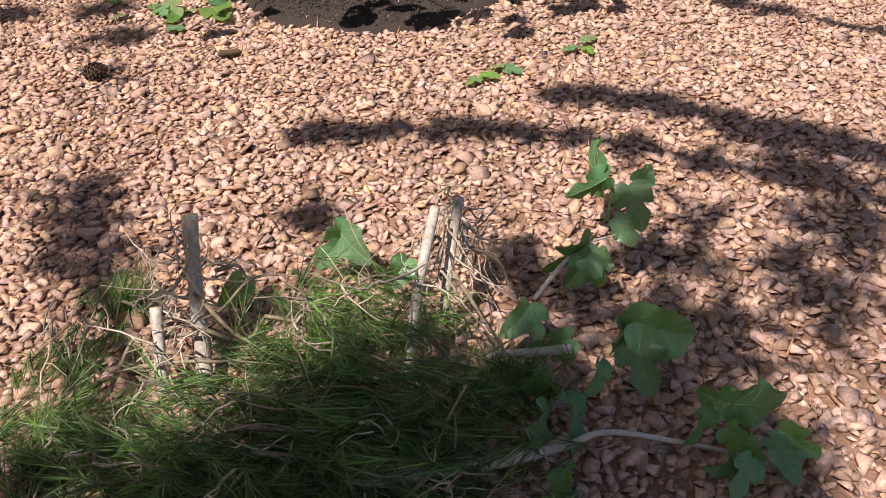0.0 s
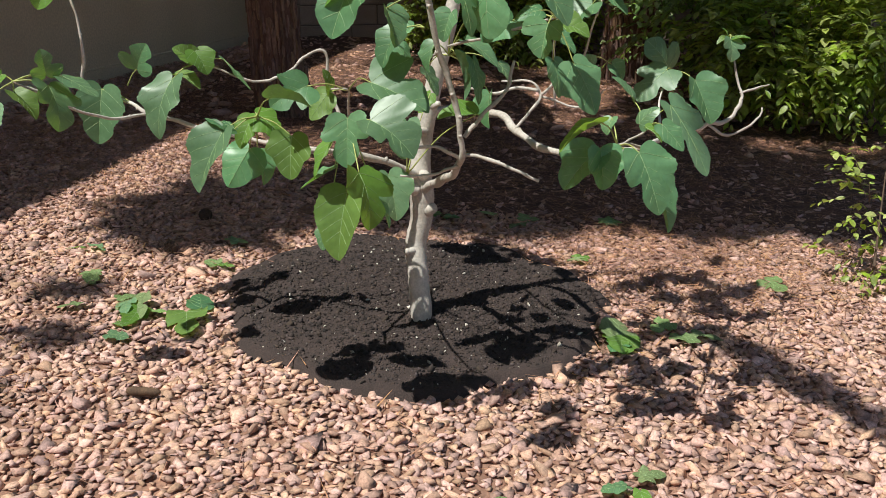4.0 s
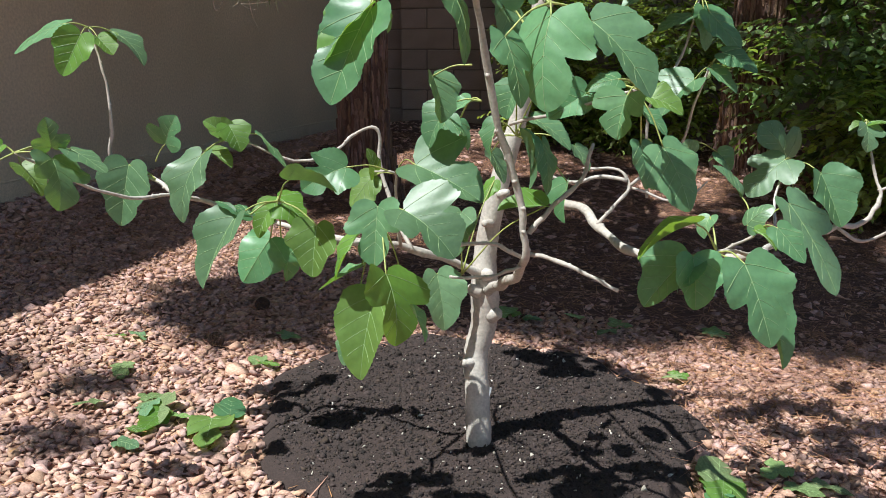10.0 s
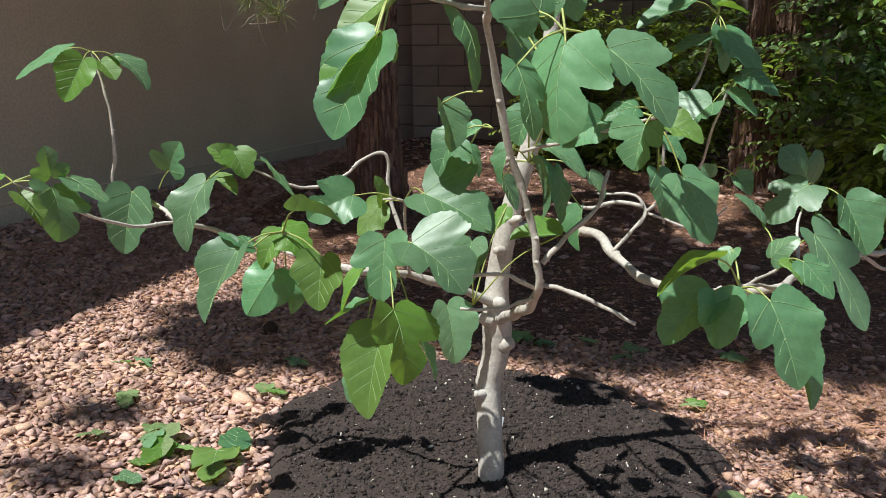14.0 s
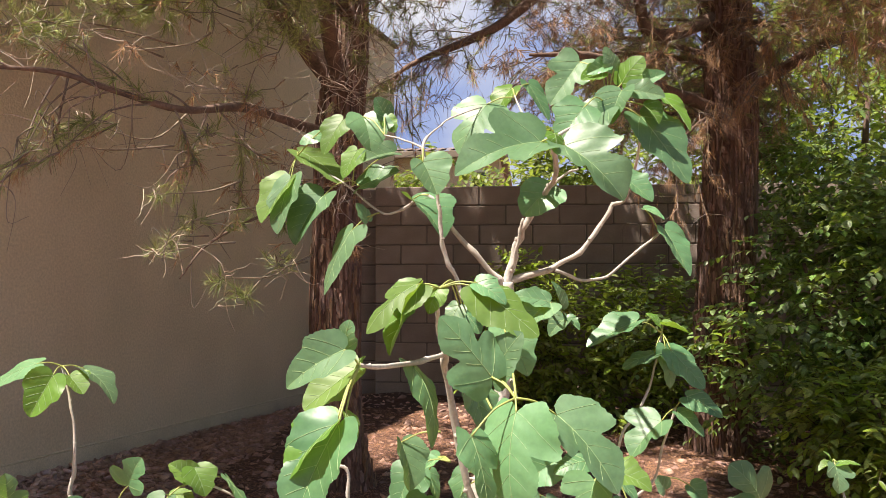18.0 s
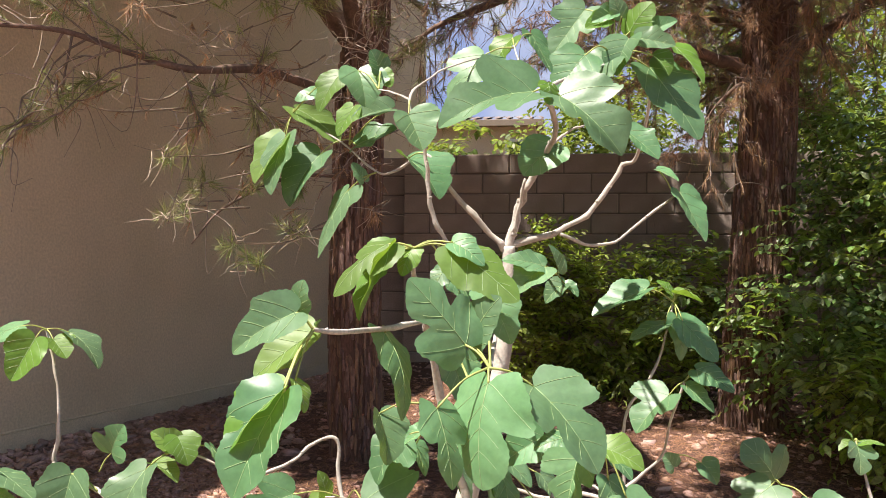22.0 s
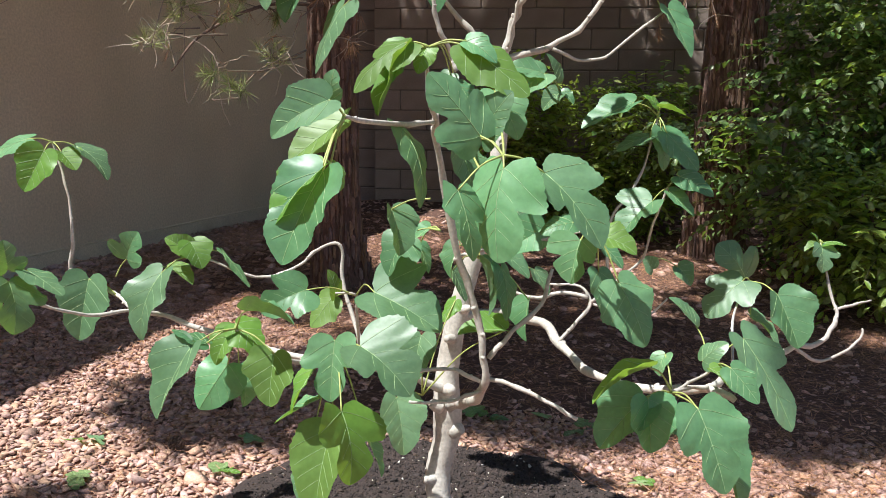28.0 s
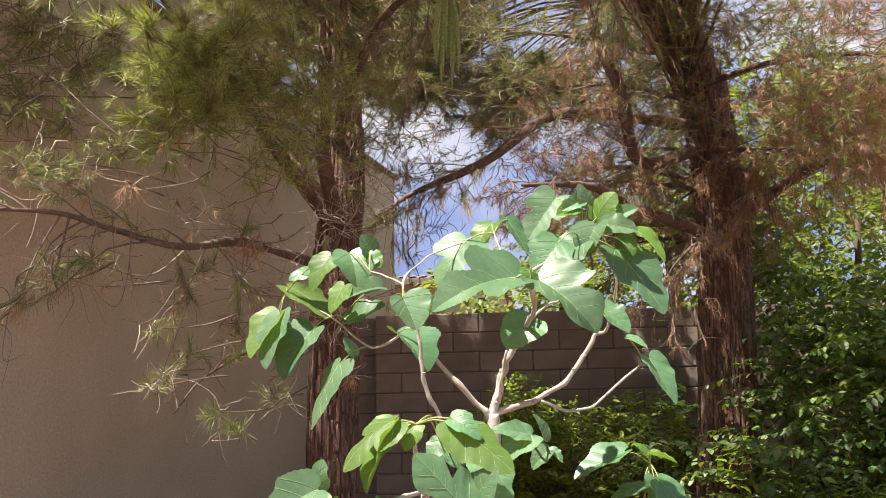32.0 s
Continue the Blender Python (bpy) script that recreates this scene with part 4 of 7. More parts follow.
    clump(left, (-1.14, 1.30, 2.06), 0.07, 14)
    clump(left, (-1.28, 1.50, 1.70), 0.08, 18)
    clump(left, (-1.45, 1.50, 1.82), 0.06, 10)
    clump(left, (-1.50, 1.60, 1.56), 0.05, 9)
    clump(left, (-1.14, 1.80, 1.36), 0.08, 18)
    clump(left, (-1.25, 1.80, 1.45), 0.06, 10)
    clump(left, (-1.01, 1.90, 1.52), 0.08, 16)
    clump(left, (-1.85, 1.30, 2.08), 0.06, 10)
    clump(left, (-2.00, 1.50, 2.62), 0.12, 24)
    clump(left, (-1.57, 1.50, 2.47), 0.06, 10, True)
    clump(left, (-1.14, 2.00, 2.30), 0.10, 18, True)
    clump(left, (-0.86, 3.00, 1.66), 0.06, 12, True)
    clump(right, (-0.42, 3.60, 4.21), 0.22, 50)
    clump(right, (-0.02, 3.80, 4.18), 0.22, 56)
    clump(right, (0.35, 4.00, 4.34), 0.22, 56)
    clump(right, (0.21, 4.20, 4.02), 0.22, 56)
    clump(right, (0.56, 4.20, 4.05), 0.20, 50, True)
    clump(right, (-0.06, 4.20, 3.85), 0.20, 46)
    clump(right, (0.82, 4.40, 3.79), 0.20, 50, True)
    clump(right, (0.36, 4.20, 3.33), 0.18, 40, True)
    clump(right, (0.02, 4.00, 3.03), 0.16, 30, True)
    clump(right, (0.70, 4.30, 3.35), 0.18, 40, True)
    clump(right, (0.94, 4.40, 4.39), 0.22, 56)
    clump(right, (1.41, 4.60, 4.55), 0.22, 50)
    clump(right, (-0.64, 3.90, 3.25), 0.10, 14)
    clump(right, (-0.64, 3.40, 3.75), 0.12, 24)
    clump(right, (-0.39, 4.00, 3.53), 0.10, 14, True)
    clump(right, (1.84, 4.20, 4.24), 0.24, 60, True)
    clump(right, (2.20, 4.00, 4.17), 0.24, 60)
    clump(right, (2.53, 3.80, 4.10), 0.24, 60, True)
    clump(right, (2.07, 4.40, 3.85), 0.20, 50, True)
    clump(right, (2.36, 4.00, 3.73), 0.20, 50, True)
    clump(right, (2.31, 3.40, 3.26), 0.20, 60, True)
    clump(right, (2.44, 3.40, 3.49), 0.16, 40)
    clump(right, (2.19, 4.20, 3.46), 0.20, 50, True)
    clump(right, (1.92, 4.80, 3.58), 0.20, 50, True)
    clump(right, (2.49, 3.60, 2.97), 0.16, 40, True)
    clump(right, (1.71, 5.00, 3.26), 0.16, 40, True)
    clump(right, (1.91, 5.00, 3.01), 0.16, 36, True)
    clump(right, (1.15, 4.60, 3.18), 0.14, 26, True)
    clump(right, (1.03, 4.80, 2.18), 0.09, 16, True)
    clump(right, (1.20, 4.80, 2.36), 0.10, 18, True)
    for c, r, n in (((-1.82, 2.2, 3.28), 0.17, 70), ((-1.60, 2.2, 3.16), 0.15, 56), ((-1.98, 2.25, 3.36), 0.12, 36), ((-1.66, 2.2, 3.36), 0.10, 30)):
        clump(left, c, r, n, False, (-0.25, -0.45, 0.55), 3, (48, 0.12, 0.55))
    for c, r, n in (((-1.25, 2.3, 3.08), 0.09, 18), ((-1.16, 2.3, 2.93), 0.10, 20), ((-1.29, 2.3, 2.83), 0.10, 18), ((-1.15, 2.4, 3.33), 0.10, 18),
                    ((-1.01, 2.4, 2.78), 0.10, 18), ((-0.59, 2.6, 3.23), 0.11, 24), ((-0.56, 2.7, 3.04), 0.10, 18), ((-0.75, 2.8, 2.74), 0.09, 14),
                    ((-0.60, 2.9, 2.60), 0.10, 16), ((-0.96, 2.5, 3.81), 0.12, 26), ((-0.59, 2.5, 3.76), 0.12, 26)):
        clump(left, c, r, n, False, (0.0, -0.45, 0.35), 7)
    for c, r, n in (((-1.38, 2.2, 2.50), 0.22, 16), ((-1.83, 2.2, 2.69), 0.22, 12), ((-0.90, 2.9, 2.62), 0.22, 22), ((-0.80, 2.9, 2.95), 0.2, 20),
                    ((-1.1, 2.85, 2.3), 0.2, 16), ((-1.2, 2.3, 3.15), 0.15, 8), ((-0.95, 3.0, 2.05), 0.2, 14)):
        web(left, c, r, n, M_PALETWIG)
    for c, r, n in (((-0.75, 4.2, 3.15), 0.30, 26), ((-0.50, 4.2, 3.30), 0.30, 30), ((-0.65, 4.2, 3.80), 0.35, 36), ((-0.30, 4.2, 4.0), 0.35, 40),
                    ((-0.45, 4.2, 2.85), 0.25, 20), ((0.0, 4.3, 3.6), 0.35, 40), ((0.4, 4.4, 3.5), 0.35, 40), ((0.9, 4.6, 3.7), 0.4, 40), ((0.3, 4.4, 3.0), 0.3, 26),
                    ((-0.2, 4.2, 4.5), 0.4, 40), ((0.8, 4.5, 3.1), 0.3, 24), ((2.2, 4.6, 3.5), 0.4, 40), ((2.6, 4.2, 3.6), 0.4, 40)):
        web(right, c, r, n, M_TWIG)
    for c, r in (((1.72, 5.0, 2.9), 0.25), ((1.95, 5.0, 2.7), 0.22), ((1.8, 5.0, 3.3), 0.25)):
        web(right, c, r, 16, M_DEADTWIG, (0.2, 0.45), 1.6)
    for c, r, n, dry in (((2.35, 3.3, 3.20), 0.16, 50, True), ((2.30, 3.3, 3.38), 0.12, 34, False), ((2.16, 3.5, 3.54), 0.12, 34, False), ((2.5, 3.2, 3.35), 0.15, 40, True)):
        clump(right, c, r, n, dry, (0.2, -0.45, 0.55), 8)
    for c, dry in (((2.3, 4.2, 4.40), False), ((2.65, 4.0, 4.30), True), ((3.0, 3.9, 4.15), False), ((2.5, 4.2, 4.62), False), ((2.85, 4.1, 4.50), True), ((3.2, 4.0, 4.40), False)):
        clump(right, c, 0.24, 55, dry, (0.1, -0.3, 0.3), 8)
    haze(left, "needles", (-3.0, -2.2, 1.6, 2.6, 2.8, 3.9), 80, False, 71, 6)
    haze(left, "needles", (-1.5, -0.5, 2.3, 2.9, 2.85, 4.2), 90, False, 72, 5)
    haze(left, "dry_needles", (-1.6, -0.7, 2.2, 3.1, 1.9, 3.1), 34, True, 73, 3)
    # boughs in sun, brightened by their needle colour
    haze(left, "lit_needles", (-1.60, -1.25, 1.95, 2.2, 2.90, 3.30), 44, False, 74, 12, (-0.4, -0.5, 0.5), (36, 0.12, 0.0018), M_NEEDLE_LIT)
    haze(left, "lit_needles", (-1.25, -0.75, 1.95, 2.3, 2.80, 3.30), 34, False, 79, 8, (-0.2, -0.5, 0.3), (26, 0.11, 0.0018), M_NEEDLE_LIT)
    fine = (20, 0.09, 0.0015)
    haze(right, "needles", (-0.9, 1.6, 4.3, 5.6, 3.6, 5.4), 200, False, 75, 5, needle=fine)
    haze(right, "dry_needles", (0.1, 1.7, 4.6, 5.6, 2.75, 4.4), 110, True, 76, 4, needle=fine)
    haze(right, "needles", (1.3, 3.6, 3.6, 4.8, 3.5, 5.2), 170, False, 77, 5, needle=fine)
    haze(right, "dry_needles", (1.9, 3.5, 3.3, 4.6, 2.9, 4.6), 150, True, 78, 5, needle=fine)
    haze(right, "needles", (1.0, 4.2, 3.9, 5.0, 4.3, 5.5), 190, False, 80, 5, needle=fine)
    haze(right, "lit_needles", (2.02, 2.59, 3.1, 3.5, 2.88, 3.47), 26, False, 82, 9, (-0.3, -0.4, 0.4), (26, 0.12, 0.0016), M_NEEDLE_LIT)
    haze(right, "dry_needles", (2.02, 2.59, 3.1, 3.5, 2.88, 3.47), 44, True, 83, 7, (-0.3, -0.4, 0.0), (26, 0.12, 0.0016))
    haze(right, "dry_needles", (2.2, 4.2, 3.6, 4.8, 4.0, 5.2), 90, True, 81, 5, needle=fine)


def build_overhead():
    """Unseen pine added behind the camera; its high boughs cast shade and long streaks."""
    limbs = [([(-0.6, -7.0, 3.9, 0.05), (0.7, -4.4, 4.2, 0.04), (-0.4, -2.62, 4.0, 0.025), (-1.44, -2.14, 4.0, 0.01)], 0.58, 0.014, 0.05, 0.1, 0.0),
             ([(-0.6, -7.0, 4.1, 0.05), (1.1, -4.2, 4.2, 0.04), (0.08, -2.66, 4.0, 0.025), (-0.54, -2.12, 4.0, 0.01)], 0.62, 0.012, 0.05, 0.1, 0.0),
             ([(-0.6, -7.0, 4.3, 0.05), (1.5, -3.6, 4.3, 0.04), (0.63, -1.71, 4.0, 0.025), (0.2, -0.88, 4.0, 0.01)], 0.68, 0.014, 0.05, 0.1, 0.0),
             ([(-0.6, -7.0, 4.5, 0.05), (0.9, -4.6, 4.4, 0.04), (0.25, -3.0, 4.1, 0.025), (-0.1, -2.6, 4.0, 0.01)], 0.66, 0.02, 0.06, 0.1, 0.0),
             ([(-0.6, -7.0, 4.0, 0.05), (-1.6, -4.6, 4.3, 0.04), (-1.9, -3.0, 4.1, 0.025), (-2.0, -2.3, 4.0, 0.01)], 0.70, 0.03, 0.13, 0.1, 0.0)]
    # each spot adds a twig cluster to throw one shadow patch
    for x, y, r in ((-0.64, -3.16, 0.10), (-0.28, -3.25, 0.08), (-0.61, -3.39, 0.12), (-0.08, -2.98, 0.12),
                    (-0.75, -2.95, 0.07), (-0.55, -2.95, 0.07), (-0.70, -3.27, 0.10), (-0.9, -2.83, 0.06), (-1.56, -2.86, 0.07), (-1.38, -2.44, 0.05),
                    (-2.05, -0.29, 0.10), (-1.94, -0.71, 0.08), (-2.41, -0.26, 0.12),
                    (-1.91, -3.46, 0.10), (-2.03, -3.32, 0.08), (-0.51, -3.23, 0.08), (-0.31, -3.10, 0.10), (0.10, -2.80, 0.16), (-0.00, -2.65, 0.12), (0.09, -3.01, 0.14), (-0.43, -2.85, 0.12), (-0.89, -2.98, 0.07), (-0.84, -3.13, 0.08)):
        limbs.append(([(-0.6, -7.0, 4.2, 0.014), (x * 0.7 - 0.5, (y - 7.0) / 2, 4.35, 0.008), (x, y, 4.0, 0.004)], 0.93, 0.016, r, 0.1, 0.0))
    limbs = [([pts[0]] + [(p[0] - 0.19 * p[2], p[1] - 0.10 * p[2], p[2], p[3]) for p in pts[1:]], *rest) for pts, *rest in limbs]
    pine("unseen pine added behind the camera to cast shadow streaks", [(-0.6, -7.0, 0.0, 0.2), (-0.6, -7.0, 2.0, 0.17), (-0.65, -7.0, 5.0, 0.12), (-0.6, -7.0, 7.0, 0.04)],
         limbs, 91, 20, 16, 10, [(-2.37, -4.32, 4.6, 0.42, 0.15, 0.12)], tuft=(0.075, 0.35))


def build_shrubs():
    shrub("shrub", "bushy evergreen with yellow green leaves against the block wall",
          [(0.55, 6.2, 0.85, 0.80, 0.5, 0.75), (0.05, 6.4, 1.25, 0.45, 0.35, 0.55), (1.2, 6.2, 1.05, 0.55, 0.4, 0.55), (0.9, 6.0, 0.45, 0.8, 0.4, 0.40), (0.1, 6.2, 0.6, 0.5, 0.4, 0.5)],
          1300, 0.24, 8, 0.10, 0.25, M_SHRUBY, 41,
          [[(0.5, 6.3, 0.1, 0.02), (0.45, 6.25, 0.6, 0.015), (0.3, 6.2, 1.1, 0.008)], [(0.6, 6.3, 0.1, 0.02), (0.8, 6.2, 0.6, 0.015), (1.0, 6.2, 1.2, 0.008)]])
    shrub("shrub", "tall dark green privet thicket hanging over the gravel",
          [(2.5, 4.7, 1.3, 0.80, 0.6, 0.80), (1.95, 4.4, 0.95, 0.40, 0.3, 0.35), (3.1, 4.3, 1.7, 0.8, 0.6, 0.9), (2.4, 4.9, 0.55, 0.8, 0.5, 0.5), (1.4, 5.6, 1.15, 0.35, 0.3, 0.45), (3.4, 4.6, 0.8, 0.8, 0.6, 0.7), (2.85, 4.9, 2.0, 0.6, 0.4, 0.5)],
          820, 0.50, 15, 0.095, 0.25, M_SHRUBM, 43,
          [[(2.5, 4.7, 0.0, 0.03), (2.4, 4.6, 0.8, 0.025), (2.2, 4.5, 1.6, 0.012)], [(2.6, 4.8, 0.0, 0.03), (2.9, 4.6, 0.9, 0.022), (3.1, 4.3, 1.9, 0.01)]], width=0.60, flat=0.35)
    shrub("shrub", "low spreading bush with bright yellow green tips",
          [(2.55, 3.5, 0.45, 0.6, 0.45, 0.42), (2.2, 3.6, 0.60, 0.35, 0.3, 0.3), (3.0, 3.3, 0.65, 0.5, 0.4, 0.5)],
          520, 0.32, 9, 0.11, 0.30, M_SHRUBY, 47,
          [[(2.5, 3.5, 0.0, 0.018), (2.4, 3.4, 0.4, 0.012), (2.2, 3.3, 0.8, 0.006)]])
    shrub("tree", "leafy dark green tree behind the pine",
          [(3.3, 6.2, 2.9, 1.2, 0.7, 1.2), (2.6, 6.3, 2.2, 0.7, 0.5, 0.9), (4.4, 5.5, 2.6, 1.2, 0.8, 1.4), (3.6, 6.2, 1.2, 1.2, 0.6, 1.0)],
          900, 0.45, 11, 0.115, 0.35, M_SHRUBM, 53,
          [[(3.3, 6.3, -0.1, 0.07), (3.2, 6.3, 1.5, 0.06), (3.3, 6.2, 3.2, 0.02)]], category="tree")
    shrub("tree", "sunlit yellow green tree beyond the block wall",
          [(2.0, 9.5, 3.2, 2.2, 1.2, 1.5), (4.5, 9.0, 4.0, 2.0, 1.4, 2.2), (0.6, 10.0, 2.7, 1.0, 0.8, 0.8), (6.5, 8.6, 3.0, 1.6, 1.2, 2.4)],
          2000, 0.6, 12, 0.14, 0.3, M_FARLEAF, 59,
          [[(2.0, 9.5, 0.1, 0.12), (2.1, 9.5, 2.0, 0.10), (2.0, 9.5, 3.6, 0.04)]], category="tree")
    shrub("tree", "tall leafy tree far beyond the garden wall",
          [(-2.6, 17.0, 2.8, 1.6, 1.6, 1.3), (-1.6, 16.4, 3.9, 0.9, 0.5, 0.55), (2.0, 17.0, 4.0, 2.4, 1.8, 1.9), (5.0, 16.5, 6.5, 3.0, 1.8, 2.8), (9.0, 14.0, 5.5, 3.0, 2.0, 3.8)],
          1500, 0.9, 12, 0.22, 0.3, M_FARLEAF, 61,
          [[(3.0, 16.5, 0.2, 0.2), (3.1, 16.5, 3.0, 0.16), (3.5, 17.0, 6.0, 0.05)]], category="tree")


build_pines()
build_overhead()
build_shrubs()


# ---- the fig ----
PLAIN = ((0.0, 0.07, -0.09), (0.0, 0.22, -0.13), (0.01, 0.38, -0.06), (0.05, 0.47, 0.10), (0.12, 0.51, 0.28), (0.20, 0.49, 0.43), (0.30, 0.40, 0.53), (0.42, 0.34, 0.64), (0.57, 0.29, 0.77), (0.74, 0.18, 0.90), (0.88, 0.07, 0.98), (1.0, 0.0, 1.0))
LOBED = ((0.0, 0.08, -0.09), (0.0, 0.26, -0.14), (0.02, 0.40, -0.05), (0.06, 0.49, 0.12), (0.12, 0.53, 0.30), (0.17, 0.48, 0.44), (0.22, 0.33, 0.45), (0.29, 0.22, 0.44), (0.38, 0.27, 0.56), (0.50, 0.31, 0.68), (0.63, 0.26, 0.81), (0.78, 0.15, 0.92), (0.90, 0.06, 0.98), (1.0, 0.0, 1.0))


def fig_blade(length, ratio, lobed, seed, curl=None, crumple=1.0, flat=False):
    """A fig leaf blade: midrib along y, upper face to +z, crenate rim, swollen between raised pale veins."""
    rng = random.Random(seed)
    rows = smooth_line([(m, x * rng.uniform(0.93, 1.07), y) for m, x, y in (LOBED if lobed else PLAIN)], 4)
    wide = max(r[1] for r in rows)
    curl = rng.uniform(0.05, 0.50) if curl is None else curl
    fold, wave, ph = rng.uniform(0.12, 0.62) if rng.random() < 0.7 else rng.uniform(-0.25, 0.1), rng.uniform(0.02, 0.055) * crumple, rng.uniform(0, 6.28)
    fold = 0.15 * fold if flat else fold
    lean = rng.uniform(-0.18, 0.18)            # one half hangs lower than the other
    skew, twist, right = rng.uniform(-0.12, 0.12), rng.uniform(-0.3, 0.3), rng.uniform(0.88, 1.08)
    pitch = rng.uniform(0.19, 0.23)            # from one side vein to the next

    def lift(x, y):
        e = min(1.3, 2 * abs(x) / ratio)
        z = fold * abs(x) + lean * x + curl * y * (1.0 - y) + twist * x * y
        z += wave * math.sin(y * 9 + ph + 2.4 * (x > 0)) * e * e
        z += 0.35 * wave * math.sin(y * 23 + 1.7 * ph - 1.1 * (x > 0)) * e ** 3
        ease = min(1.0, abs(x) / 0.06) * max(0.0, 1.1 - 0.6 * e)
        return z - 0.0026 * math.cos(2 * math.pi * (y - 0.75 * abs(x)) / pitch) * ease

    def on(x, y, up=0.0):
        return Vector((x * length, y * length, lift(x, y) * length + up))

    def at(row, s, t):
        m, x, y = rows[row]
        ser = 1.0 + (0.024 if row % 2 else -0.014) * (t > 0.95)
        px = s * x / wide * ratio / 2 * t * ser * (right if s > 0 else 1.0)
        return px, m + (y - m) * t + skew * px

    g = Geo()
    ts = (0.0, 0.12, 0.3, 0.5, 0.7, 0.86, 1.0)
    n, k = len(rows), len(ts)
    for s in (-1, 1):
        verts = [on(*at(r, s, t)) for r in range(n) for t in ts]
        faces = []
        for r in range(n - 1):
            for j in range(k - 1):
                a = r * k + j
                f = (a, a + 1, a + k + 1, a + k)
                faces.append(f if s > 0 else f[::-1])
        g.add(verts, faces, 0)
    up = 0.0004

    def half_width(y):
        return min((abs(at(r, 1, 1.0)[0]) for r in range(n // 3, n) if abs(rows[r][2] - y) < 0.10), default=0.04)

    tube(g, [(*on(0, y, up), max(0.0002, 0.0054 * length * (1 - 0.85 * y))) for y in np.linspace(0.0, 0.97, 12)], 4, 1, mat=1, cap=False)
    tip = max(range(n), key=lambda r: rows[r][1])
    for s in (-1, 1):
        ex, ey = at(tip, s, 0.93)              # the long vein into the side lobe
        tube(g, [(*on(ex * t, ey * t ** 1.25, up), max(0.00016, 0.0036 * length * (1 - 0.85 * t))) for t in np.linspace(0, 1, 8)], 4, 1, mat=1, cap=False)
        j = 1
        while j * pitch < 0.86:
            y0 = j * pitch
            reach = half_width(min(0.95, y0 + 0.14)) * 0.85
            tube(g, [(*on(s * reach * t, y0 + 0.75 * reach * t + 0.04 * t * t, up), max(0.0001, 0.0014 * length * (1 - 0.8 * t))) for t in np.linspace(0, 1, 6)], 3, 1, mat=1, cap=False)
            j += 1
    return g


def place_axes(base, tip, normal):
    y = (Vector(tip) - Vector(base)).normalized()
    z = Vector(normal)
    z = (z - y * z.dot(y)).normalized()
    x = y.cross(z)
    m = Matrix((x, y, z)).transposed().to_4x4()
    m.translation = base
    return m


FIG = thing("fig_tree", (0, 0, 0), "young fig tree with grey bark and large lobed green leaves", "tree")
fig_count = [0]


def branch(pts, shoot=False):
    g = Geo()
    fig_count[0] += 1
    rng = random.Random(fig_count[0])
    pts = [(*p[:3], p[3] * 0.74) for p in pts]
    fine = [tuple(q) for q in smooth_line(pts, 3)]
    for i in range(1, len(fine) - 1):          # crooked from node to node
        q = fine[i]
        fine[i] = (*(c + rng.uniform(-1, 1) * min(0.007, 0.55 * q[3]) for c in q[:3]), q[3] * rng.uniform(0.9, 1.18))
    line = tube(g, fine, 8 if not shoot else 7, 2, 0.10, seed=fig_count[0])
    for q in line[3:-1:3]:                     # swollen buds and leaf scars along the wood
        if rng.random() < 0.85:
            d = Vector((rng.uniform(-1, 1), rng.uniform(-1, 1), rng.uniform(-0.3, 1))).normalized()
            p, r = Vector(q[:3]), q[3]
            tube(g, [(*(p + d * r * 0.2), r * 1.0), (*(p + d * r * 1.0), r * 0.7), (*(p + d * r * 1.6), r * 0.15)], 6, 1)
    me = g.mesh("shoot" if shoot else "branch", [M_FIGBARK])
    return part("shoot" if shoot else "branch", me, FIG)


def leaf(base, tip, normal, ratio, hub, kind, young=False):
    """One leaf: blade from base to tip, and the stalk that joins it to its shoot at hub."""
    fig_count[0] += 1
    length = (Vector(tip) - Vector(base)).length
    g = fig_blade(length, ratio * 0.95, kind == "lobed", fig_count[0])
    ob = part("leaf", g.mesh("leaf", [M_FIGYOUNG if young else M_FIGLEAF, M_FIGVEIN]), FIG)
    m = place_axes(base, tip, normal) @ pose(0, 0, 0, 0, random.Random(fig_count[0] * 7).uniform(-20, 20), 0)
    ob.matrix_basis = m
    a, b = Vector(hub), Vector(base)
    mid = (a + b) / 2 + Vector((0, 0, 0.10 * (b - a).length))
    gs = Geo()
    tube(gs, [(*a, 0.0024), (*mid, 0.0017), (*b, 0.0017)], 6, 5)
    st = part("stalk", gs.mesh("stalk", [M_FIGSTALK]), ob)
    st.matrix_parent_inverse = m.inverted()


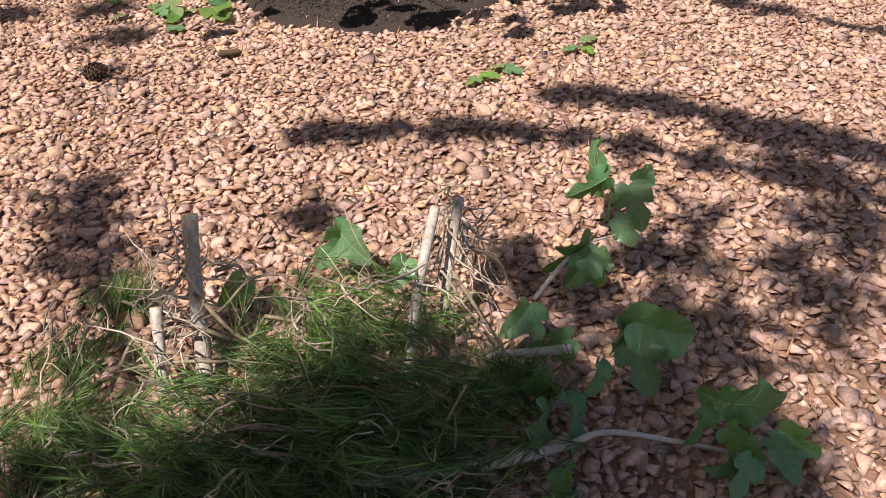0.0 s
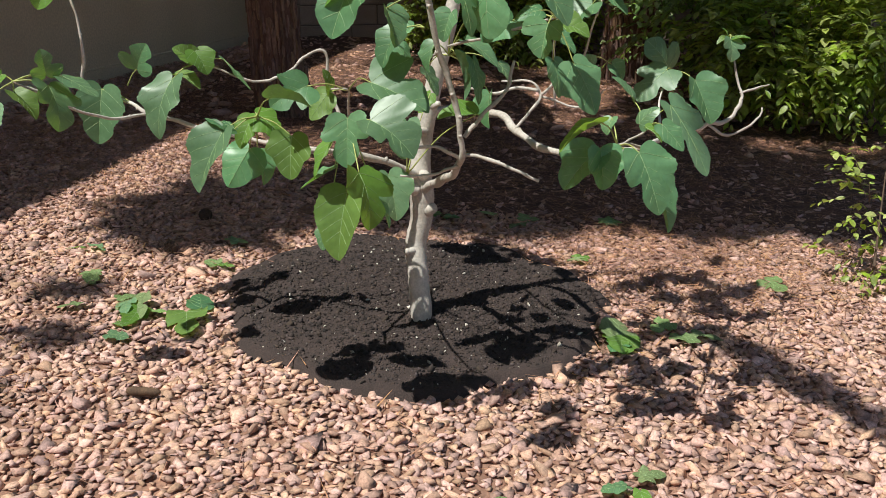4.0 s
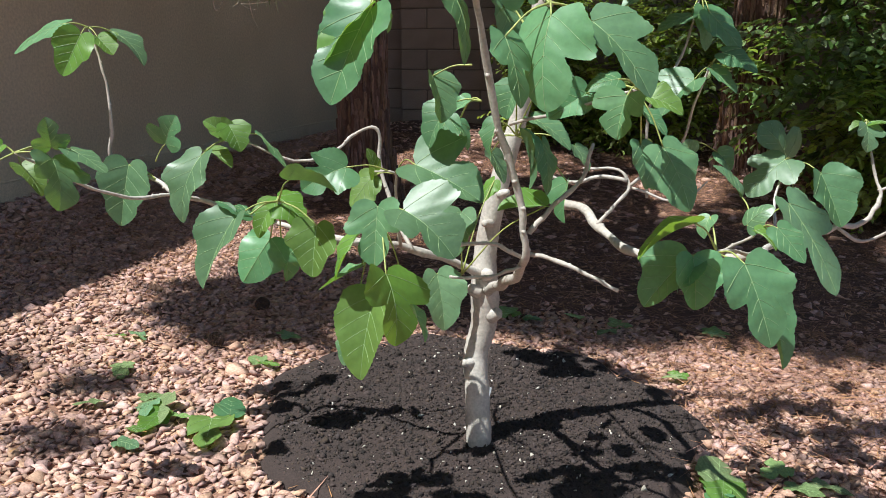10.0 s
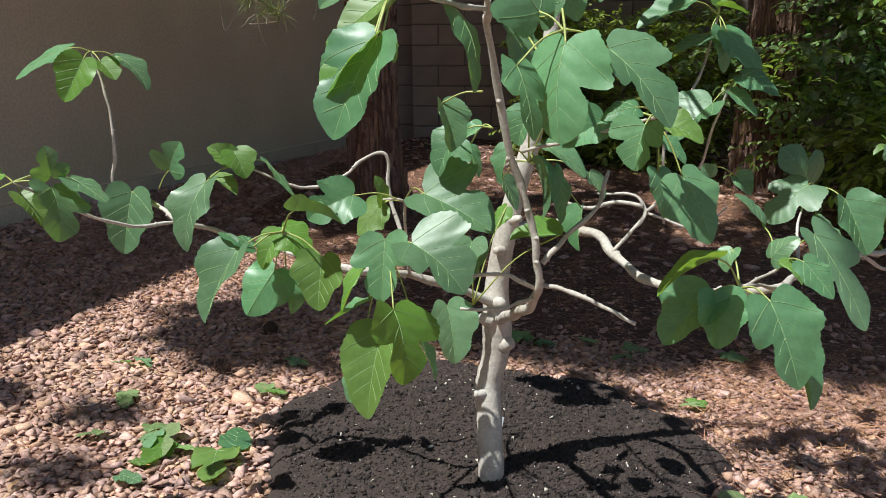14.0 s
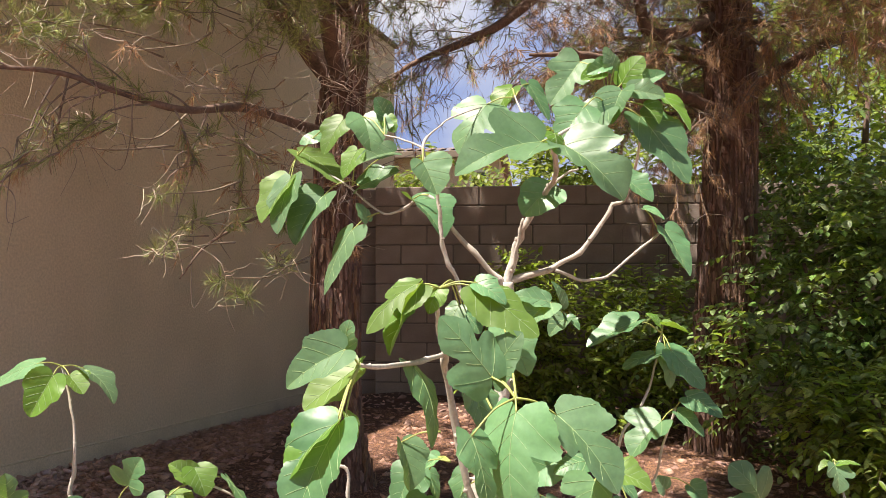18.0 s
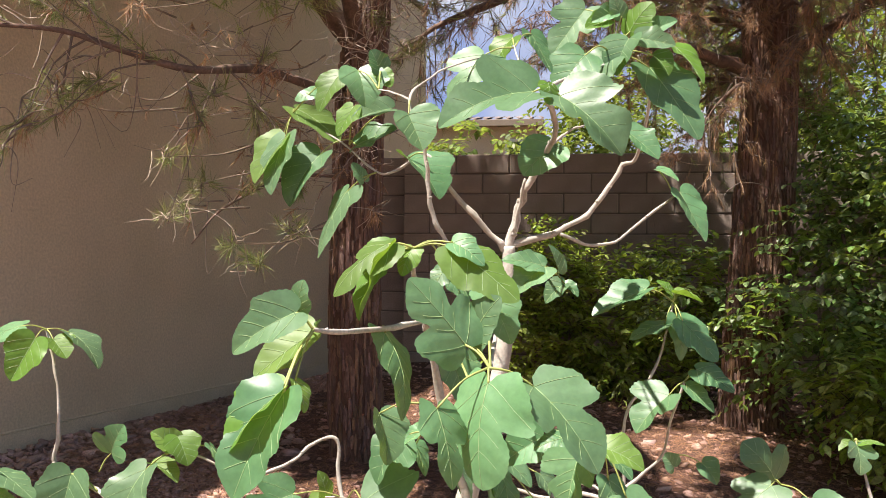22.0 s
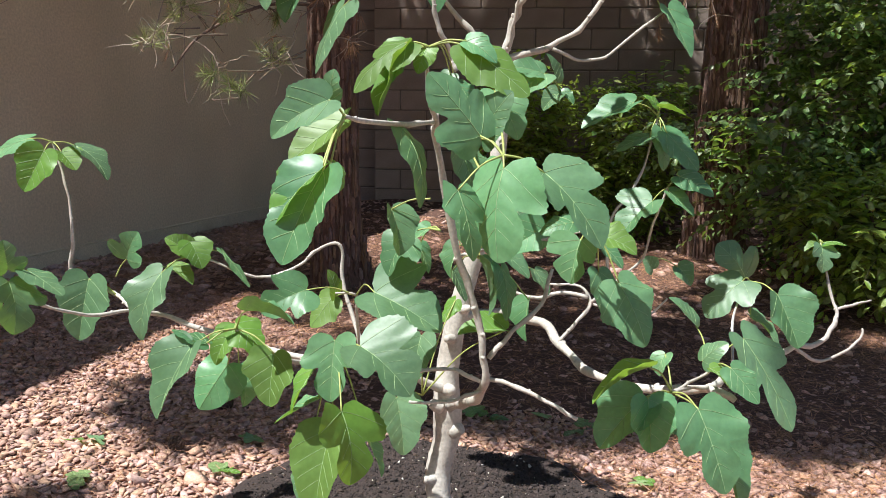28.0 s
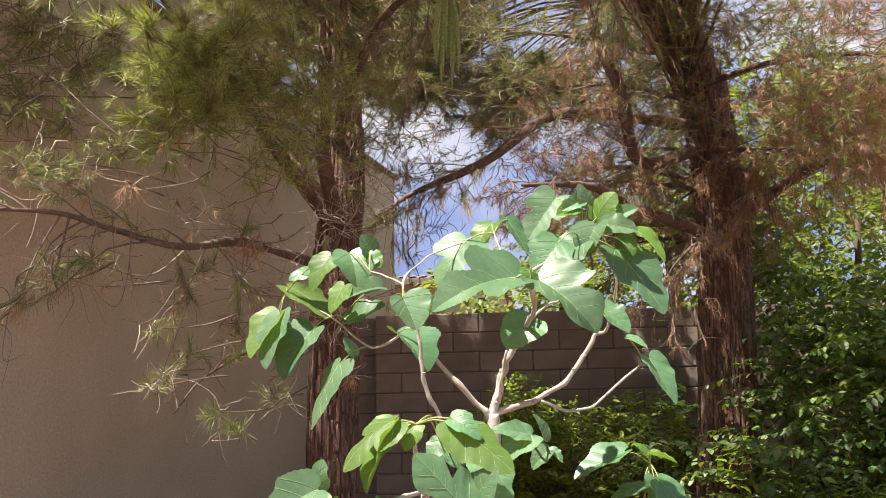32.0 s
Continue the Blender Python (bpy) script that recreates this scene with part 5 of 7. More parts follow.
def build_fig():
    g = Geo()
    tube(g, [(0.0, 0.0, -0.03, 0.046), (0.004, 0.002, 0.02, 0.038), (0.008, 0.005, 0.07, 0.035), (0.0, 0.04, 0.18, 0.0345), (-0.008, 0.07, 0.28, 0.035), (0.012, 0.085, 0.37, 0.037), (0.015, 0.09, 0.45, 0.041), (0.012, 0.095, 0.53, 0.034), (0.02, 0.10, 0.62, 0.031), (0.05, 0.11, 0.77, 0.028), (0.10, 0.125, 0.95, 0.024), (0.138, 0.14, 1.14, 0.021), (0.150, 0.16, 1.32, 0.018), (0.148, 0.16, 1.41, 0.017)], 16, 7, 0.035, seed=4)
    for a, d, r in (((0.03, 0.07, 0.40), (0.7, -0.3, 0.35), 0.020), ((-0.015, 0.045, 0.27), (-0.7, -0.6, 0.1), 0.014), ((0.02, 0.06, 0.52), (0.3, -0.8, 0.3), 0.016),
                    ((0.0, 0.06, 0.47), (-0.8, -0.5, 0.5), 0.017), ((0.03, 0.08, 0.66), (-0.5, -0.8, 0.2), 0.012), ((0.05, 0.09, 0.74), (0.8, -0.5, 0.3), 0.011)):
        p, v = Vector(a), Vector(d).normalized()
        tube(g, [(*p, r * 1.1), (*(p + v * 0.022), r), (*(p + v * 0.034), r * 0.7)], 9, 3, 0.08)
    part("trunk", g.mesh("trunk", [M_FIGBARK]), FIG, "smooth pale grey trunk with pruning scars")
    branch([(0.027, 0.050, 0.476, 0.0200), (0.092, -0.150, 0.560, 0.0170), (0.141, -0.300, 0.645, 0.0140), (0.136, -0.330, 0.732, 0.0115), (0.113, -0.340, 0.840, 0.0110), (0.082, -0.360, 0.957, 0.0105), (0.040, -0.420, 1.191, 0.0100), (0.042, -0.500, 1.255, 0.0085), (0.037, -0.600, 1.316, 0.0060), (0.051, -0.690, 1.388, 0.0050)])
    branch([(0.137, -0.310, 0.675, 0.0080), (0.198, -0.330, 0.665, 0.0070), (0.279, -0.360, 0.641, 0.0065), (0.346, -0.400, 0.616, 0.0060)], shoot=True)
    branch([(0.135, -0.310, 0.661, 0.0070), (0.079, -0.340, 0.696, 0.0060), (0.028, -0.360, 0.703, 0.0055), (-0.024, -0.380, 0.698, 0.0050)], shoot=True)
    branch([(0.130, -0.290, 0.636, 0.0070), (0.078, -0.310, 0.620, 0.0055), (0.020, -0.330, 0.615, 0.0050), (-0.031, -0.350, 0.622, 0.0045)], shoot=True)
    branch([(0.147, -0.320, 0.722, 0.0085), (0.197, -0.300, 0.781, 0.0075), (0.259, -0.270, 0.835, 0.0065), (0.287, -0.250, 0.920, 0.0050)], shoot=True)
    branch([(0.038, -0.500, 1.255, 0.0070), (0.011, -0.650, 1.253, 0.0065), (-0.025, -0.850, 1.257, 0.0060), (-0.046, -0.940, 1.268, 0.0045)], shoot=True)
    branch([(0.039, -0.480, 1.243, 0.0095), (0.039, -0.470, 1.273, 0.0090)], shoot=True)
    branch([(0.146, 0.160, 1.400, 0.0150), (0.122, 0.150, 1.423, 0.0110), (0.061, 0.130, 1.492, 0.0095), (-0.002, 0.120, 1.557, 0.0080), (-0.064, 0.100, 1.646, 0.0060), (-0.143, 0.160, 1.615, 0.0050), (-0.217, 0.220, 1.611, 0.0040), (-0.341, 0.300, 1.708, 0.0038), (-0.488, 0.310, 1.784, 0.0030)])
    branch([(0.065, -0.300, 1.363, 0.0075), (0.053, -0.300, 1.400, 0.0070), (0.025, -0.320, 1.463, 0.0065), (0.015, -0.330, 1.537, 0.0060), (0.008, -0.340, 1.605, 0.0055), (-0.023, -0.340, 1.702, 0.0050), (-0.004, -0.250, 1.759, 0.0030), (0.029, -0.180, 1.802, 0.0025), (0.099, -0.100, 1.843, 0.0020)], shoot=True)
    branch([(-0.023, -0.340, 1.702, 0.0040), (-0.084, -0.200, 1.744, 0.0030), (-0.176, 0.050, 1.803, 0.0025)], shoot=True)
    branch([(0.146, 0.160, 1.396, 0.0160), (0.167, 0.150, 1.483, 0.0140), (0.191, 0.130, 1.550, 0.0125), (0.223, 0.100, 1.600, 0.0110), (0.258, -0.050, 1.643, 0.0100), (0.275, -0.250, 1.672, 0.0080), (0.265, -0.447, 1.697, 0.0060), (0.324, -0.300, 1.758, 0.0040), (0.400, -0.120, 1.830, 0.0040), (0.391, -0.100, 1.916, 0.0030)])
    branch([(0.163, 0.140, 1.445, 0.0060), (0.180, 0.120, 1.520, 0.0055), (0.193, 0.100, 1.579, 0.0050)], shoot=True)
    branch([(0.268, -0.030, 1.652, 0.0050), (0.306, 0.020, 1.689, 0.0040), (0.338, 0.030, 1.701, 0.0030)], shoot=True)
    branch([(0.155, 0.160, 1.412, 0.0130), (0.265, 0.180, 1.444, 0.0105), (0.348, 0.200, 1.494, 0.0095), (0.403, 0.200, 1.565, 0.0090), (0.440, 0.200, 1.624, 0.0080), (0.474, 0.180, 1.643, 0.0060), (0.492, 0.000, 1.764, 0.0040), (0.456, -0.100, 1.839, 0.0030)])
    branch([(0.280, 0.180, 1.443, 0.0070), (0.342, 0.220, 1.418, 0.0060), (0.423, 0.260, 1.426, 0.0055), (0.507, 0.300, 1.493, 0.0050), (0.585, 0.336, 1.553, 0.0040)], shoot=True)
    branch([(0.259, -0.440, 1.699, 0.0030), (0.205, -0.250, 1.778, 0.0028), (0.176, -0.100, 1.868, 0.0025)], shoot=True)
    branch([(0.041, 0.110, 0.706, 0.0200), (0.152, 0.160, 0.719, 0.0160), (0.265, 0.120, 0.704, 0.0155), (0.322, 0.020, 0.670, 0.0145), (0.405, -0.200, 0.650, 0.0135), (0.513, -0.380, 0.687, 0.0125), (0.604, -0.480, 0.723, 0.0110), (0.650, -0.520, 0.711, 0.0080)])
    branch([(0.314, 0.030, 0.675, 0.0075), (0.364, 0.060, 0.726, 0.0065), (0.400, 0.100, 0.766, 0.0060), (0.370, 0.120, 0.808, 0.0050), (0.275, 0.140, 0.809, 0.0040)], shoot=True)
    branch([(0.391, 0.100, 0.783, 0.0080), (0.322, 0.120, 0.791, 0.0075), (0.246, 0.130, 0.770, 0.0065), (0.173, 0.140, 0.788, 0.0055)], shoot=True)
    branch([(0.400, 0.100, 0.769, 0.0060), (0.472, 0.120, 0.830, 0.0055), (0.538, 0.150, 0.884, 0.0050), (0.553, 0.080, 0.991, 0.0045), (0.580, 0.050, 1.086, 0.0040)], shoot=True)
    branch([(0.451, 0.150, 0.729, 0.0060), (0.445, 0.150, 0.971, 0.0055), (0.495, 0.180, 1.047, 0.0050), (0.540, 0.220, 1.132, 0.0045), (0.574, 0.240, 1.268, 0.0035)], shoot=True)
    branch([(0.608, -0.460, 0.718, 0.0095), (0.704, -0.250, 0.694, 0.0105), (0.823, -0.050, 0.674, 0.0105), (0.909, 0.000, 0.688, 0.0095), (0.980, 0.040, 0.695, 0.0085), (1.027, 0.080, 0.737, 0.0075), (1.034, 0.100, 0.771, 0.0065), (1.017, 0.120, 0.835, 0.0050), (0.995, 0.134, 0.942, 0.0030)])
    branch([(1.033, 0.100, 0.768, 0.0060), (1.087, 0.120, 0.781, 0.0050), (1.137, 0.140, 0.789, 0.0030)], shoot=True)
    branch([(0.909, 0.000, 0.688, 0.0060), (0.983, 0.030, 0.647, 0.0055), (1.045, 0.060, 0.664, 0.0050), (1.095, 0.080, 0.699, 0.0040), (1.102, 0.090, 0.724, 0.0030)], shoot=True)
    branch([(0.704, -0.250, 0.694, 0.0050), (0.730, -0.100, 0.758, 0.0045), (0.763, 0.000, 0.813, 0.0040), (0.807, 0.080, 0.843, 0.0030)], shoot=True)
    branch([(0.604, -0.480, 0.723, 0.0060), (0.541, -0.600, 0.757, 0.0050), (0.503, -0.660, 0.767, 0.0045), (0.545, -0.600, 0.769, 0.0040), (0.591, -0.550, 0.782, 0.0040), (0.582, -0.500, 0.811, 0.0030)], shoot=True)
    branch([(0.401, 0.120, 0.762, 0.0050), (0.532, 0.100, 0.728, 0.0045), (0.604, 0.120, 0.782, 0.0030)], shoot=True)
    branch([(0.015, 0.070, 0.516, 0.0180), (-0.093, -0.020, 0.590, 0.0140), (-0.203, -0.100, 0.635, 0.0115), (-0.328, -0.150, 0.662, 0.0100), (-0.548, -0.050, 0.676, 0.0095), (-0.722, -0.030, 0.720, 0.0090), (-0.788, -0.100, 0.756, 0.0085), (-0.860, -0.060, 0.788, 0.0085), (-0.963, -0.020, 0.822, 0.0080), (-0.998, -0.030, 0.847, 0.0075), (-0.986, -0.033, 0.930, 0.0065), (-0.993, -0.030, 1.041, 0.0055), (-1.017, -0.020, 1.135, 0.0050), (-1.039, -0.010, 1.184, 0.0040)])
    branch([(-0.788, -0.100, 0.756, 0.0065), (-0.864, -0.200, 0.763, 0.0060), (-0.937, -0.300, 0.811, 0.0055), (-0.961, -0.380, 0.859, 0.0050), (-1.017, -0.430, 0.902, 0.0040)], shoot=True)
    branch([(-0.270, -0.140, 0.648, 0.0090), (-0.349, -0.280, 0.688, 0.0075), (-0.380, -0.400, 0.747, 0.0060), (-0.385, -0.480, 0.813, 0.0045)], shoot=True)
    branch([(-0.160, -0.080, 0.617, 0.0080), (-0.225, 0.000, 0.713, 0.0075), (-0.264, 0.040, 0.815, 0.0070), (-0.274, 0.034, 0.920, 0.0060), (-0.329, 0.030, 0.907, 0.0058), (-0.385, 0.000, 0.862, 0.0055), (-0.439, -0.030, 0.842, 0.0055), (-0.501, -0.060, 0.849, 0.0050), (-0.576, -0.090, 0.888, 0.0040), (-0.643, -0.100, 0.901, 0.0035)], shoot=True)
    branch([(-0.187, -0.100, 0.628, 0.0060), (-0.188, -0.160, 0.754, 0.0050), (-0.178, -0.220, 0.838, 0.0040), (-0.226, -0.230, 0.844, 0.0030)], shoot=True)
    branch([(-0.198, -0.120, 0.632, 0.0060), (-0.171, -0.400, 0.716, 0.0050), (-0.144, -0.580, 0.805, 0.0040)], shoot=True)
    branch([(0.127, 0.000, 1.286, 0.0050), (0.166, -0.400, 1.235, 0.0050), (0.191, -0.800, 1.203, 0.0050)], shoot=True)
    branch([(0.151, 0.050, 1.312, 0.0050), (0.225, -0.100, 1.330, 0.0045), (0.270, -0.250, 1.346, 0.0035)], shoot=True)
    branch([(0.103, -0.360, 0.971, 0.0050), (0.237, -0.500, 1.016, 0.0045), (0.354, -0.600, 1.058, 0.0040), (0.366, -0.500, 1.039, 0.0030)], shoot=True)
    branch([(0.037, 0.080, 0.886, 0.0060), (0.068, -0.050, 0.916, 0.0050), (0.106, -0.150, 0.926, 0.0040)], shoot=True)
    leaf((-1.087, -0.050, 1.193), (-1.211, -0.087, 1.117), (-0.18, -0.74, 0.65), 0.80, (-1.039, -0.010, 1.184), "plain")
    leaf((-1.025, -0.080, 1.165), (-1.071, -0.107, 1.061), (-0.09, -0.95, 0.29), 0.95, (-1.039, -0.010, 1.184), "plain", True)
    leaf((-1.006, -0.030, 1.159), (-0.960, -0.043, 1.113), (0.56, -0.45, 0.69), 1.27, (-1.039, -0.010, 1.184), "plain", True)
    leaf((-0.991, 0.020, 1.174), (-0.894, -0.007, 1.084), (0.68, 0.01, 0.73), 0.80, (-1.039, -0.010, 1.184), "plain")
    leaf((-1.045, -0.430, 0.919), (-1.098, -0.447, 0.879), (-0.20, -0.78, 0.60), 0.80, (-1.017, -0.430, 0.902), "plain", True)
    leaf((-0.944, -0.400, 0.912), (-0.943, -0.415, 0.982), (0.63, -0.76, -0.17), 1.21, (-1.017, -0.430, 0.902), "lobed")
    leaf((-0.932, -0.420, 0.888), (-0.912, -0.447, 0.772), (0.92, -0.31, 0.23), 1.21, (-1.017, -0.430, 0.902), "lobed")
    leaf((-0.908, -0.380, 0.906), (-0.816, -0.401, 0.855), (0.43, -0.22, 0.87), 0.80, (-1.017, -0.430, 0.902), "plain")
    leaf((-1.068, -0.330, 0.858), (-1.012, -0.349, 0.787), (0.71, -0.29, 0.64), 0.89, (-1.017, -0.430, 0.902), "plain", True)
    leaf((-1.068, -0.500, 0.843), (-1.094, -0.533, 0.709), (-0.11, -0.96, 0.26), 1.08, (-1.017, -0.430, 0.902), "lobed")
    leaf((-0.938, -0.050, 0.824), (-0.954, -0.088, 0.664), (-0.17, -0.95, 0.24), 1.02, (-0.850, -0.080, 0.792), "plain")
    leaf((-0.815, -0.080, 0.887), (-0.773, -0.098, 0.962), (-0.12, -0.98, -0.17), 1.40, (-0.852, -0.070, 0.837), "lobed")
    leaf((-0.697, -0.136, 0.863), (-0.739, -0.177, 0.695), (-0.25, -0.92, 0.29), 0.80, (-0.643, -0.100, 0.901), "plain")
    leaf((-0.642, -0.100, 0.913), (-0.694, -0.115, 0.950), (0.59, -0.54, 0.61), 1.02, (-0.643, -0.100, 0.901), "plain", True)
    leaf((-0.633, -0.100, 0.939), (-0.598, -0.116, 0.872), (0.73, -0.47, 0.49), 1.21, (-0.643, -0.100, 0.901), "plain", True)
    leaf((-0.696, -0.100, 0.870), (-0.624, -0.117, 0.830), (0.41, -0.30, 0.86), 0.80, (-0.643, -0.100, 0.901), "plain", True)
    leaf((-0.555, -0.080, 0.913), (-0.477, -0.105, 0.825), (0.72, -0.15, 0.68), 0.80, (-0.643, -0.100, 0.901), "plain")
    leaf((-0.458, -0.546, 0.790), (-0.522, -0.586, 0.641), (-0.27, -0.89, 0.36), 0.91, (-0.385, -0.480, 0.813), "plain")
    leaf((-0.436, -0.520, 0.790), (-0.504, -0.538, 0.821), (0.46, -0.31, 0.83), 0.80, (-0.385, -0.480, 0.813), "plain")
    leaf((-0.336, -0.560, 0.871), (-0.231, -0.582, 0.851), (0.16, -0.11, 0.98), 0.80, (-0.385, -0.480, 0.813), "plain")
    leaf((-0.405, -0.450, 0.803), (-0.437, -0.470, 0.728), (-0.30, -0.88, 0.36), 0.89, (-0.385, -0.480, 0.813), "plain", True)
    leaf((-0.393, -0.460, 0.819), (-0.330, -0.478, 0.764), (0.49, -0.48, 0.72), 1.14, (-0.385, -0.480, 0.813), "plain", True)
    leaf((-0.421, -0.440, 0.721), (-0.479, -0.468, 0.625), (-0.29, -0.85, 0.43), 1.08, (-0.385, -0.480, 0.813), "plain")
    leaf((-0.409, -0.400, 0.701), (-0.395, -0.420, 0.617), (0.83, -0.50, 0.26), 0.89, (-0.385, -0.480, 0.813), "plain")
    leaf((-0.297, -0.500, 0.766), (-0.303, -0.525, 0.658), (-0.36, -0.91, 0.23), 1.27, (-0.385, -0.480, 0.813), "plain", True)
    leaf((-0.284, -0.280, 0.860), (-0.385, -0.307, 0.807), (-0.14, -0.75, 0.64), 1.08, (-0.178, -0.220, 0.838), "lobed")
    leaf((-0.240, -0.200, 0.827), (-0.290, -0.221, 0.756), (-0.33, -0.82, 0.47), 1.02, (-0.178, -0.220, 0.838), "plain", True)
    leaf((-0.233, -0.200, 0.832), (-0.248, -0.214, 0.897), (0.85, -0.53, 0.08), 0.80, (-0.178, -0.220, 0.838), "plain", True)
    leaf((-0.096, -0.420, 0.888), (0.053, -0.457, 0.814), (0.23, -0.60, 0.77), 1.21, (-0.178, -0.220, 0.838), "lobed")
    leaf((-0.139, -0.620, 0.832), (-0.142, -0.647, 0.716), (-0.41, -0.88, 0.22), 1.14, (-0.144, -0.580, 0.805), "lobed")
    leaf((-0.081, -0.660, 0.834), (0.021, -0.690, 0.748), (0.44, -0.55, 0.71), 1.21, (-0.144, -0.580, 0.805), "lobed")
    leaf((-0.182, -0.620, 0.772), (-0.222, -0.643, 0.685), (-0.74, -0.48, 0.47), 0.80, (-0.144, -0.580, 0.805), "plain", True)
    leaf((-0.180, -0.600, 0.703), (-0.263, -0.623, 0.658), (-0.36, -0.38, 0.85), 0.80, (-0.144, -0.580, 0.805), "plain")
    leaf((-0.109, -0.700, 0.717), (-0.088, -0.732, 0.585), (0.77, -0.58, 0.26), 1.33, (-0.144, -0.580, 0.805), "lobed", True)
    leaf((-0.148, -0.620, 0.649), (-0.172, -0.661, 0.485), (-0.42, -0.86, 0.28), 0.91, (-0.144, -0.580, 0.805), "plain", True)
    leaf((-0.080, -0.600, 0.623), (-0.048, -0.618, 0.554), (0.81, -0.34, 0.47), 0.80, (-0.144, -0.580, 0.805), "plain")
    leaf((-0.203, -0.600, 0.563), (-0.217, -0.616, 0.497), (-0.41, -0.86, 0.30), 0.89, (-0.144, -0.580, 0.805), "plain")
    leaf((-0.067, -0.300, 0.614), (-0.045, -0.331, 0.486), (0.73, -0.63, 0.28), 0.95, (-0.019, -0.200, 0.589), "plain")
    leaf((-0.012, -0.280, 0.760), (-0.022, -0.304, 0.658), (-0.50, -0.83, 0.24), 1.02, (-0.019, -0.200, 0.589), "plain")
    leaf((0.051, -0.100, 0.808), (0.015, -0.115, 0.754), (-0.62, -0.54, 0.57), 0.80, (-0.019, -0.200, 0.589), "plain", True)
    leaf((0.182, -0.250, 0.772), (0.072, -0.275, 0.763), (-0.07, -0.05, 1.00), 0.80, (-0.019, -0.200, 0.589), "plain", True)
    leaf((-0.016, -0.400, 1.020), (-0.065, -0.425, 0.925), (-0.65, -0.59, 0.49), 0.80, (0.043, -0.400, 1.023), "plain")
    leaf((0.015, -0.350, 1.023), (-0.029, -0.363, 0.989), (-0.26, -0.74, 0.62), 0.80, (0.043, -0.400, 1.023), "plain")
    leaf((-0.029, -0.200, 0.960), (-0.004, -0.216, 0.895), (0.64, -0.65, 0.41), 1.02, (0.043, -0.400, 1.023), "plain")
    leaf((-0.049, -0.250, 0.978), (-0.071, -0.272, 0.886), (-0.45, -0.84, 0.31), 0.89, (0.043, -0.400, 1.023), "plain")
    leaf((0.192, -0.840, 1.187), (0.188, -0.874, 1.037), (-0.56, -0.80, 0.20), 1.09, (0.190, -0.820, 1.207), "lobed")
    leaf((0.122, -0.885, 1.154), (0.149, -0.910, 1.045), (0.76, -0.57, 0.32), 0.92, (0.190, -0.820, 1.207), "lobed")
    leaf((0.257, -0.800, 1.178), (0.353, -0.835, 1.058), (0.69, -0.32, 0.65), 0.92, (0.190, -0.820, 1.207), "lobed")
    leaf((0.324, -0.720, 1.055), (0.309, -0.737, 0.980), (-0.60, -0.74, 0.29), 1.40, (0.353, -0.620, 1.060), "lobed")
    leaf((0.311, -0.680, 1.081), (0.253, -0.694, 1.061), (-0.07, -0.72, 0.69), 0.89, (0.353, -0.620, 1.060), "plain")
    leaf((0.261, -0.500, 1.046), (0.185, -0.520, 0.997), (-0.23, -0.73, 0.65), 0.95, (0.353, -0.620, 1.060), "plain")
    leaf((0.377, -0.420, 1.008), (0.427, -0.436, 0.958), (0.38, -0.70, 0.60), 0.80, (0.366, -0.500, 1.039), "plain")
    leaf((0.366, -0.580, 1.046), (0.436, -0.597, 1.013), (0.34, -0.31, 0.89), 0.80, (0.366, -0.500, 1.039), "plain", True)
    leaf((0.412, -0.520, 0.944), (0.466, -0.551, 0.823), (0.49, -0.77, 0.41), 0.95, (0.366, -0.500, 1.039), "plain")
    leaf((0.388, -0.300, 0.925), (0.402, -0.322, 0.828), (0.56, -0.79, 0.26), 0.89, (0.366, -0.500, 1.039), "plain")
    leaf((0.125, -0.300, 0.941), (0.145, -0.327, 0.823), (0.81, -0.53, 0.26), 0.80, (0.106, -0.150, 0.926), "plain")
    leaf((0.171, -0.300, 0.928), (0.186, -0.327, 0.812), (0.80, -0.55, 0.23), 0.80, (0.106, -0.150, 0.926), "plain")
    leaf((0.151, -0.330, 0.982), (0.234, -0.354, 0.916), (0.48, -0.44, 0.76), 0.80, (0.106, -0.150, 0.926), "plain")
    leaf((0.247, -0.200, 0.907), (0.280, -0.215, 0.851), (0.50, -0.71, 0.49), 1.08, (0.106, -0.150, 0.926), "plain")
    leaf((0.233, 0.000, 0.792), (0.231, -0.024, 0.687), (-0.60, -0.78, 0.19), 1.02, (0.106, -0.150, 0.926), "plain")
    leaf((0.067, -0.200, 0.964), (0.052, -0.219, 0.884), (-0.51, -0.81, 0.29), 1.02, (0.106, -0.150, 0.926), "plain")
    leaf((0.113, -0.300, 1.054), (0.092, -0.318, 0.978), (-0.50, -0.80, 0.33), 1.02, (0.106, -0.150, 0.926), "plain")
    leaf((0.190, -0.300, 1.070), (0.232, -0.319, 0.997), (0.50, -0.72, 0.48), 1.02, (0.106, -0.150, 0.926), "plain")
    leaf((0.035, 0.000, 0.866), (0.070, -0.020, 0.787), (0.61, -0.66, 0.44), 1.02, (0.106, -0.150, 0.926), "plain")
    leaf((0.531, -0.770, 0.774), (0.578, -0.805, 0.637), (0.48, -0.80, 0.37), 0.99, (0.503, -0.660, 0.767), "lobed")
    leaf((0.576, -0.680, 0.715), (0.622, -0.718, 0.567), (0.77, -0.52, 0.37), 0.80, (0.503, -0.660, 0.767), "plain")
    leaf((0.452, -0.720, 0.772), (0.458, -0.742, 0.680), (0.54, -0.81, 0.23), 1.08, (0.503, -0.660, 0.767), "plain")
    leaf((0.446, -0.700, 0.766), (0.370, -0.727, 0.678), (-0.51, -0.60, 0.62), 0.95, (0.503, -0.660, 0.767), "plain")
